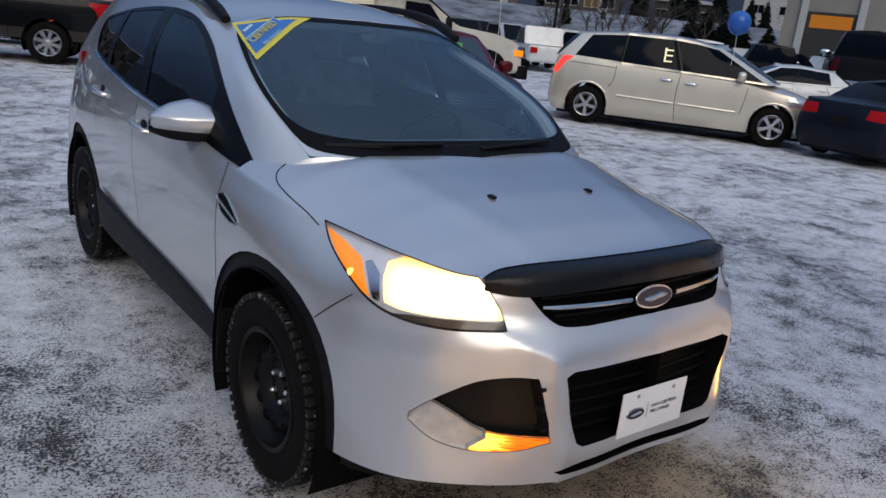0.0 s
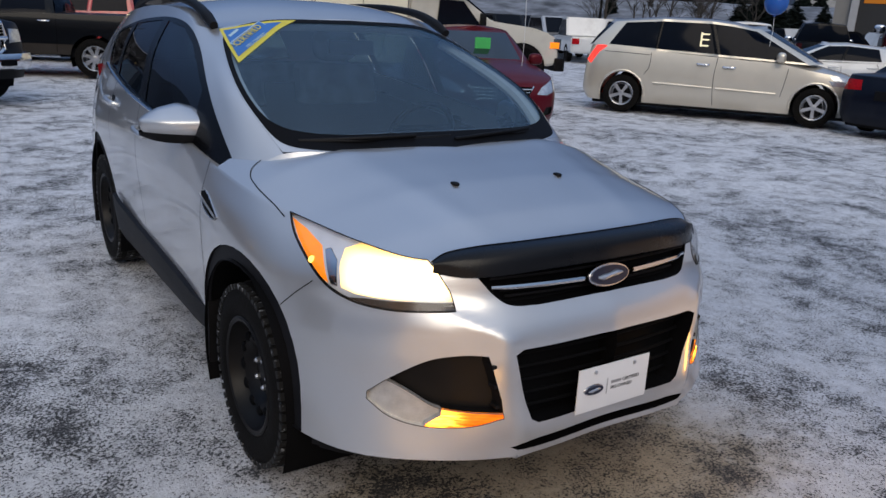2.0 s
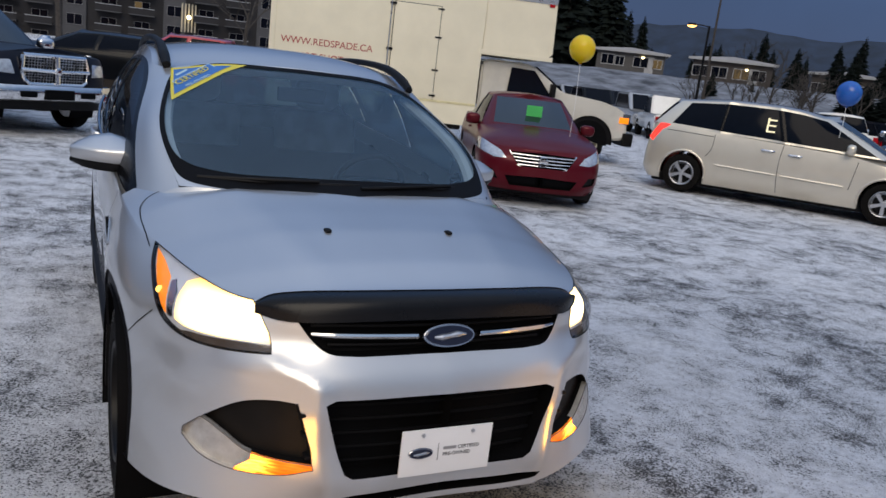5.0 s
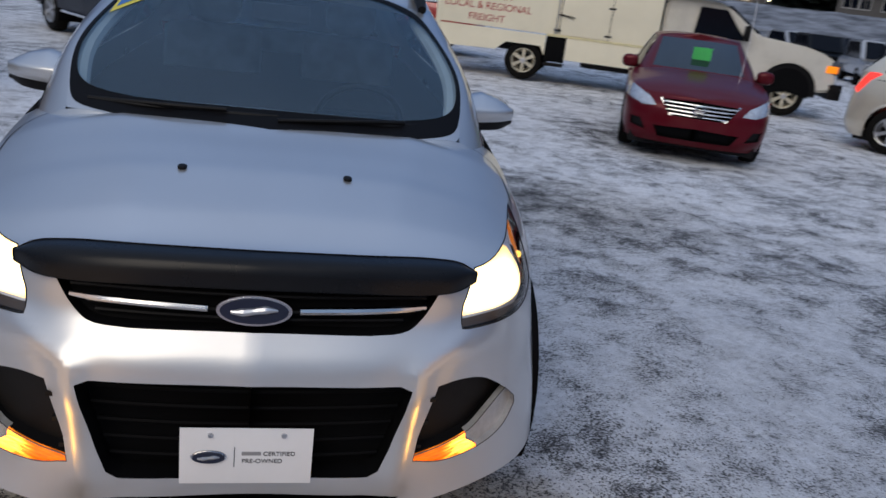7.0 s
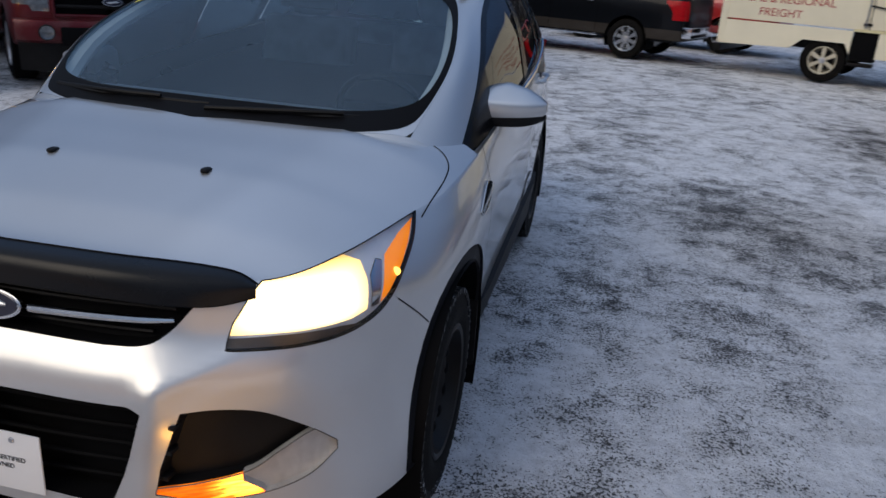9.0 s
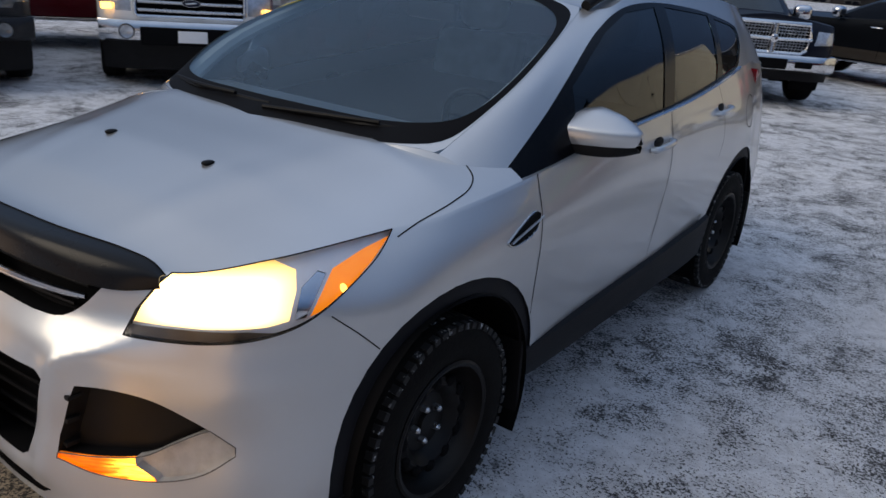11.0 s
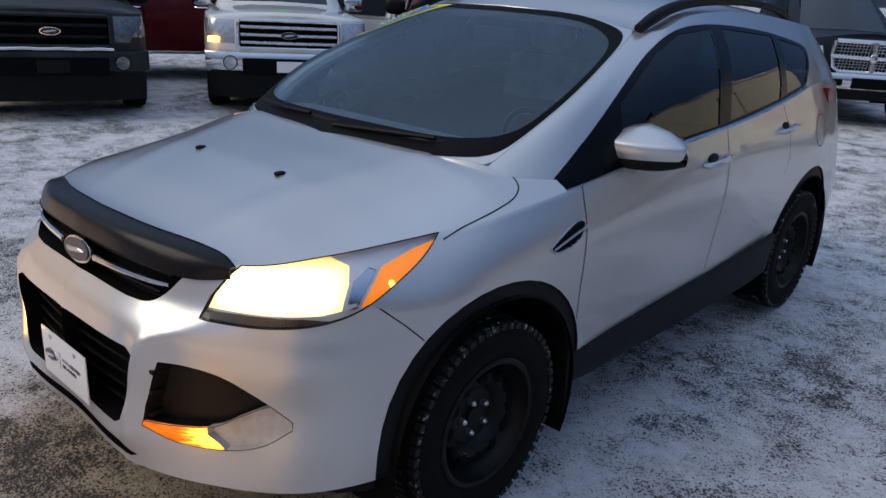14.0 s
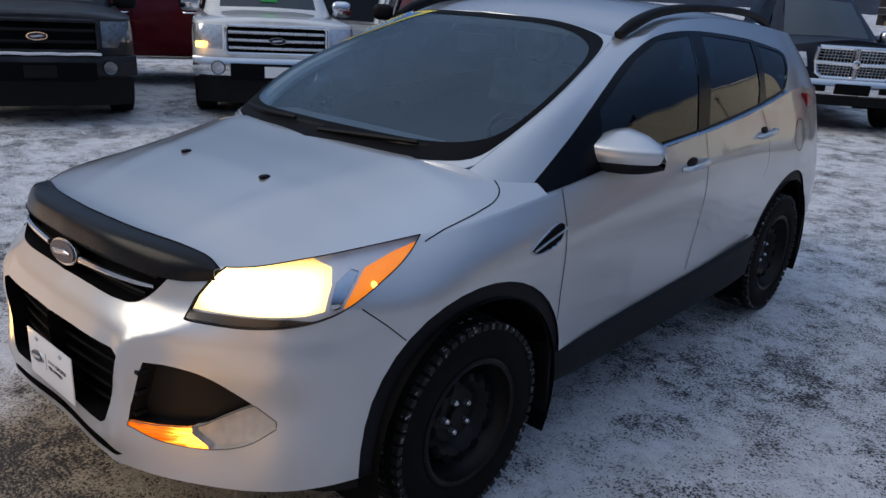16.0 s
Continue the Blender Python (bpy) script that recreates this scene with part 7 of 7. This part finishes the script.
def fir(h, seed):
    rnd = random.Random(seed)
    t = root("fir_tree", Matrix.Identity(4), "dark green fir against the dusk sky", "tree", "firs behind the houses")
    part("trunk", tube([(0, 0, 0), (0.05, 0, h * 0.5), (0, 0, h * 0.98)], [h * 0.022, h * 0.014, 0.01], 7), BARK, t)
    bm = bmesh.new()
    n = int(46 + h * 2)
    for i in range(n):
        f = (i + 0.5) / n
        z = h * (0.08 + 0.92 * f)
        reach = h * 0.23 * (1 - f) ** 0.8 * rnd.uniform(0.6, 1.15) + 0.10
        for k in range(9):
            a = rnd.uniform(0, 2 * math.pi)
            tip = Vector((math.cos(a) * reach, math.sin(a) * reach, z - reach * rnd.uniform(0.15, 0.5)))
            s = Vector((-math.sin(a), math.cos(a), 0)) * reach * 0.26
            root_p = Vector((0, 0, z))
            mid = root_p.lerp(tip, 0.6)
            vs = [bm.verts.new(p) for p in (root_p, mid + s - Vector((0, 0, 0.1 * reach)), tip, mid - s - Vector((0, 0, 0.1 * reach)))]
            up = bm.verts.new(mid + Vector((0, 0, reach * 0.12)))
            for p, q in ((0, 1), (1, 2), (2, 3), (3, 0)):
                bm.faces.new((vs[p], vs[q], up))
    part("crown", bm, NEEDLE, t, smooth=False)
    return t


firs = [fir(13, 1), fir(16, 2), fir(10, 3)]
spots = [(34.0, 96, 1, 1.15), (35.9, 104, 1, 1.05), (37.0, 100, 0, 1.15), (39.9, 112, 2, 1.0), (43.6, 100, 2, 1.1), (46.3, 108, 0, 0.85), (49.2, 105, 0, 0.95), (51.6, 98, 1, 0.80), (52.6, 96, 0, 0.9), (54.4, 100, 0, 0.95), (56.4, 110, 0, 0.8), (57.4, 112, 2, 1.0), (60.5, 108, 0, 1.0), (32.5, 120, 1, 1.0), (63, 110, 1, 0.8), (29, 125, 0, 1.0), (66, 115, 0, 0.9)]
rnd = random.Random(5)
for a, d, kind, s in spots:
    x, y = az(a, d)
    copy_thing(firs[kind], pose(x, y, 2.6, 0, 0, rnd.uniform(0, 360)) @ Matrix.Diagonal((s * (0.95 if a < 38 else 0.66), s * (0.95 if a < 38 else 0.66), s * (0.92 if a < 38 else 0.54), 1)))
for i in range(46):
    x, y = az(rnd.uniform(30, 72), rnd.uniform(112, 175))
    copy_thing(firs[rnd.randrange(3)], pose(x, y, 2.0, 0, 0, rnd.uniform(0, 360)) @ Matrix.Diagonal((0.75, 0.75, rnd.uniform(0.42, 0.8), 1)))
for i, t in enumerate(firs):
    x, y = az(70 + 6 * i, 120)
    t.matrix_basis = pose(x, y, 0)


def bare_tree(m, h, seed):
    rnd = random.Random(seed)
    t = root("bare_tree", m, "leafless winter tree with fine dark twigs", "tree")
    part("trunk", tube([(0, 0, 0), (0.1, 0.05, h * 0.3), (0.0, 0.1, h * 0.5)], [h * 0.02, h * 0.015, h * 0.010], 7), BARK, t)
    bm = bmesh.new()

    def grow(p, v, l, r, depth):
        q = p + v * l
        me = bpy.data.meshes.new("b")
        b = tube([tuple(p), tuple((p + q) / 2 + Vector((rnd.uniform(-1, 1), rnd.uniform(-1, 1), 0)) * l * 0.06), tuple(q)], [r, r * 0.8, r * 0.6], 4)
        b.to_mesh(me)
        b.free()
        bm.from_mesh(me)
        bpy.data.meshes.remove(me)
        if depth:
            for _ in range(3):
                w = (v + Vector((rnd.uniform(-0.8, 0.8), rnd.uniform(-0.8, 0.8), rnd.uniform(-0.2, 0.5)))).normalized()
                grow(q, w, l * rnd.uniform(0.6, 0.8), r * 0.55, depth - 1)

    for k in range(5):
        a = k * 1.26
        grow(Vector((0, 0.05, h * (0.25 + 0.05 * k))), Vector((math.cos(a) * 0.6, math.sin(a) * 0.6, 0.8)).normalized(), h * 0.2, h * 0.008, 3)
    part("limbs", bm, BARK, t).name = "limb_crown"
    return t


for i, (a, d, h) in enumerate(((46.2, 130, 13), (48.0, 128, 12), (50.8, 70, 6), (53.5, 66, 5), (0.5, 45, 9), (12.0, 52, 7))):
    x, y = az(a, d)
    bare_tree(pose(x, y, 0.2, 0, 0, 40 * i), h, i + 3)

# leafless shrubs along the bank
shrub = bare_tree(pose(*az(43.0, 66), 0), 4.2, 21)
shrub["label"], shrub["category"] = "leafless dark shrub at the lot edge", "shrub"
for i in range(22):
    a = rnd.choice((rnd.uniform(41.5, 50), rnd.uniform(46, 62)))
    copy_thing(shrub, pose(*az(a, rnd.uniform(66, 84)), rnd.uniform(0.2, 1.2), 0, 0, rnd.uniform(0, 360)) @ Matrix.Scale(rnd.uniform(0.7, 1.3), 4))

# wooded ridge, distance haze put into its blue base colour
HILL = plain("hazy_wooded_ridge", (0.019, 0.031, 0.054), 0.95, vary=0.45, scale=0.06)
rows = []
for i, a in enumerate(np.linspace(-40, 110, 160)):
    d = 900 + 60 * noise.noise(Vector((a * 0.09, 3, 0)))
    x, y = az(a, d)
    hgt = 78 + 14 * noise.noise(Vector((a * 0.045, 0.5, 0))) + 6 * noise.noise(Vector((a * 0.22, 1.5, 0))) + 2.5 * noise.noise(Vector((a * 1.9, 2.5, 0)))
    x2, y2 = az(a, d + 400)
    rows.append([(x * 0.8, y * 0.8, -5), (x * 0.9, y * 0.9, hgt * 0.45), (x, y, hgt), (x2, y2, hgt * 0.8)])
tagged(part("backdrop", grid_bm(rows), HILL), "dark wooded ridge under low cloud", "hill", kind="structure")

BANK = plain("ploughed_snow", (0.17, 0.18, 0.20), 0.9, vary=0.75, scale=0.5, bump=0.5, bscale=2)
# snow bank at the lot's edge and the far fence
bank = []
for a in np.linspace(27, 70, 90):
    x, y = az(a, 74 + 2 * noise.noise(Vector((a * 0.3, 0, 0))))
    hh = 1.0 + 0.4 * noise.noise(Vector((a * 0.7, 4, 0)))
    bank.append([(*az(a, 62), -0.05), (*az(a, 68), hh * 0.5), (x, y, hh * 0.7 + 0.3), (*az(a, 82), hh * 0.6 + 2.2), (*az(a, 88), hh * 0.4 + 3.5), (*az(a, 100), hh * 0.4 + 3.6), (*az(a, 160), -0.4)])
tagged(part("snow_bank", grid_bm(bank), BANK), "long ploughed snow bank at the lot edge", "snow bank", kind="structure")

# wire fence along the lot's far edge
FENCE_STEEL = plain("galvanised_wire", (0.30, 0.31, 0.32), 0.5, metal=0.6, vary=0.2)
fence = root("fence", Matrix.Identity(4), "low galvanised wire fence at the lot edge", "fence")
fa = np.linspace(29, 64, 36)
for a in fa:
    x, y = az(a, 63)
    part("post", tube([(x, y, 0), (x, y, 1.55)], 0.04, 6), FENCE_STEEL, fence)
for z in (0.25, 0.6, 0.95, 1.25, 1.5):
    part("rail", tube([(*az(a, 63), z) for a in fa], 0.018 if z < 1.4 else 0.03, 5), FENCE_STEEL, fence)

# dark evergreen bushes before the houses
for a, d, sx, sz in ((52.6, 74, 0.55, 0.20), (53.6, 76, 0.7, 0.24), (54.8, 75, 0.6, 0.22), (55.9, 77, 0.6, 0.20), (44.2, 80, 0.4, 0.22), (50.0, 82, 0.45, 0.18), (57.6, 74, 0.5, 0.18), (46.8, 84, 0.35, 0.2), (60.2, 72, 0.5, 0.2)):
    x, y = az(a, d)
    b = copy_thing(firs[0], pose(x, y, 0.8, 0, 0, a * 31) @ Matrix.Diagonal((sx, sx, sz * 1.3, 1)))
    b["label"], b["category"] = "low dark evergreen bush by the bank", "bush"
    b.name = "evergreen_bush"

# street lamps
def street_lamp(m, h, label):
    s = root("street_lamp", m, label, "street lamp")
    part("pole", tube([(0, 0, 0), (0, 0, h)], [0.12, 0.08], 8), STEEL_BLACK, s)
    part("arm", tube([(0, 0, h - 0.1), (-0.5, 0, h), (-1.1, 0, h)], 0.05, 6, smooth=3), STEEL_BLACK, s)
    part("lamp_head", box(-1.6, -1.0, -0.18, 0.18, h - 0.08, h + 0.10, 0.04), STEEL_BLACK, s)
    part("lamp_glass", blob(-1.3, 0, h - 0.10, 0.34, 0.20, 0.14, 2, 8), STREET_GLOW, s, "orange glowing lamp")


street_lamp(facing(*az(43.4, 66)), 7.4, "tall street lamp glowing orange at dusk")
tagged(part("utility_pole", tube([(*az(43.8, 72), 0), (*az(43.8, 72), 10.2)], [0.12, 0.08], 8), BARK), "tall dark utility pole", "pole")

# rows of cars across the far lot
PALE_PAINT = paint("pale_grey_paint", (0.45, 0.46, 0.48), metal=0.4)


def far_car(name, m, mat, tall, label, hatch=True):
    """A small parked car or truck seen from afar, with its windows, lamps and wheels."""
    c = root(name, m, label, "car", "cars in the far lot")
    l, w, b = 4.7, 0.92, 0.95 if tall else 0.82
    t = b + (0.75 if tall else 0.55)
    body = prism([(-l / 2, 0.38), (-l / 2 + 0.05, b - 0.12), (-l / 2 + 1.2, b), (l / 2 - 0.1, b + 0.04), (l / 2, 0.6), (l / 2 - 0.05, 0.36)], -w, w, "x", 0.06)
    part("body", body, mat, c)
    top = prism([(-l / 2 + 1.2, b), (-l / 2 + 1.95, t), (0.5 if not hatch else l / 2 - 0.7, t), (0.8 if not hatch else l / 2 - 0.25, b)], -w + 0.12, w - 0.12, "x", 0.05)
    part("roof", top, mat, c)
    for sgn in (1, -1):
        x = sgn * (w - 0.115)
        part("side_window", prism([(-l / 2 + 1.45, b + 0.04), (-l / 2 + 2.0, t - 0.10), (0.40 if not hatch else l / 2 - 0.85, t - 0.10), (0.62 if not hatch else l / 2 - 0.55, b + 0.04)], min(x, x + sgn * 0.012), max(x, x + sgn * 0.012), "x"), DARKGLASS, c)
        part("headlight", box(min(sgn * 0.5, sgn * 0.86), max(sgn * 0.5, sgn * 0.86), -l / 2 - 0.01, -l / 2 + 0.08, 0.62, 0.78, 0.02), LAMPGLASS, c)
        part("tail_light", box(min(sgn * 0.62, sgn * 0.9), max(sgn * 0.62, sgn * 0.9), l / 2 - 0.06, l / 2 + 0.02, 0.7, 0.92, 0.02), TAILRED, c)
        for y in (-1.4, 1.4):
            o = part("wheel", lathe([(-0.1, 0.2), (-0.11, 0.34), (0.11, 0.34), (0.11, 0.22), (0.06, 0.2), (0.05, 0.0)], 16), RUBBER, c)
            o.matrix_basis = pose(sgn * 0.82, y, 0.34, 0, 0, 0 if sgn > 0 else 180)
    part("windshield", grid_bm([[(-w + 0.25, -l / 2 + 1.25, b + 0.05), (w - 0.25, -l / 2 + 1.25, b + 0.05)], [(-w + 0.28, -l / 2 + 1.87, t - 0.06), (w - 0.28, -l / 2 + 1.87, t - 0.06)]]), DARKGLASS, c).matrix_basis = pose(0, -0.015, 0.015)
    part("grille", box(-0.42, 0.42, -l / 2 - 0.02, -l / 2 + 0.04, 0.55, 0.78, 0.02), MESHBLACK, c)
    part("bumper", box(-0.9, 0.9, -l / 2 - 0.06, -l / 2 + 0.1, 0.36, 0.52, 0.03), PALE_PAINT, c)
    return c


protos = [
    far_car("parked_suv", pose(*az(36.6, 44), 0, 0, 0, -20), BLACK, True, "black SUV parked in the far lot"),
    far_car("parked_suv", pose(*az(38.6, 46), 0, 0, 0, -25), NAVY, True, "dark SUV parked in the far lot"),
    far_car("parked_suv", pose(*az(40.0, 38), 0, 0, 0, -25), PALE_PAINT, True, "pale grey SUV facing the lot"),
    far_car("parked_truck", pose(*az(41.8, 34), 0, 0, 0, 150), WHITE, True, "white pickup seen from behind in the far lot", hatch=False),
    far_car("parked_car", pose(*az(45.5, 38), 0, 0, 0, 60), WHITE, True, "white van parked side-on in the far lot"),
]
more = [(43.2, 52, 3, 70), (45.2, 60, 2, 80), (47.4, 55, 0, 60), (50.0, 52, 1, 65), (52.0, 48, 3, 120), (54.0, 46, 1, 100), (56.2, 50, 3, 110), (37.5, 50, 2, -15), (39.4, 52, 0, -20), (40.8, 48, 1, -25), (42.6, 44, 4, 75), (44.3, 46, 3, 80), (46.5, 44, 2, 60), (48.4, 46, 0, 70), (51.2, 58, 2, 75), (53.2, 40, 1, 90), (57.6, 52, 2, 80), (59.6, 48, 0, 115), (49.0, 66, 2, 90), (34.8, 52, 2, -10), (58.5, 38, 0, 40), (61.0, 40, 3, 60), (38.0, 66, 4, 80), (41.0, 64, 1, 80), (55, 60, 4, 80)]
for a, d, k, r in more:
    x, y = az(a, d)
    copy_thing(protos[k], pose(x, y, 0, 0, 0, r))

# pale workshop at the lot's far side, and the black van before it
wx, wy = az(66.5, 46)
ws = root("workshop", facing(wx, wy), "pale concrete workshop with an orange-lit doorway", "building")
part("wall", box(-7, 9, 0, 14, 0, 6.5), plain("pale_concrete", (0.24, 0.23, 0.21), 0.85, vary=0.1, scale=0.8), ws)
dw = part("doorway", box(-5.9, -3.5, -0.06, 0.0, 0, 3.9), plain("dark_doorway", (0.03, 0.03, 0.03), 0.8), ws)
part("lit_gap", box(-5.7, -3.7, -0.09, -0.05, 3.1, 3.75), glow("orange_interior", (1.0, 0.36, 0.06), 0.30), dw)
part("door_frame", box(-6.25, -5.9, -0.2, 0.0, 0, 6.4), TRIMWHITE, ws)
part("door_frame", box(-3.5, -3.15, -0.2, 0.0, 0, 6.4), TRIMWHITE, ws)
back_truck = pickup("pickup_truck", placed(26.3, 13.6, 0.80, 0.60), BLACK, "black pickup seen from behind near a workshop", roof=1.95)
tall_truck = pickup("pickup_truck", placed(27.6, 10.6, 0.86, 0.50), BLACK, "tall black service truck beside a pickup", roof=1.95)
tall_truck.scale = (1.30, 1.10, 1.40)
for o in (*back_truck.children, *tall_truck.children):
    if o.name.startswith("tail_light"):
        o.data.materials[0] = plain("unlit_dark_lens", (0.05, 0.004, 0.005), 0.2, spec=0.2)
pickup("pickup_truck", placed(23.2, 14.6, 0.72, 0.69), WHITE, "white pickup with red tail lights beside a black one", roof=1.85)
pickup("pickup_truck", placed(54.4, 57.6, 0.72, 0.69), WHITE, "white pickup seen from behind across the lot", roof=1.85)
# more of the pickup row's back, seen over the white pickup
copy_thing(protos[4], pose(-9.2, 7.0, 0, 0, 0, 30) @ Matrix.Scale(1.05, 4))
copy_thing(protos[0], pose(-7.5, 9.5, 0, 0, 0, 25))
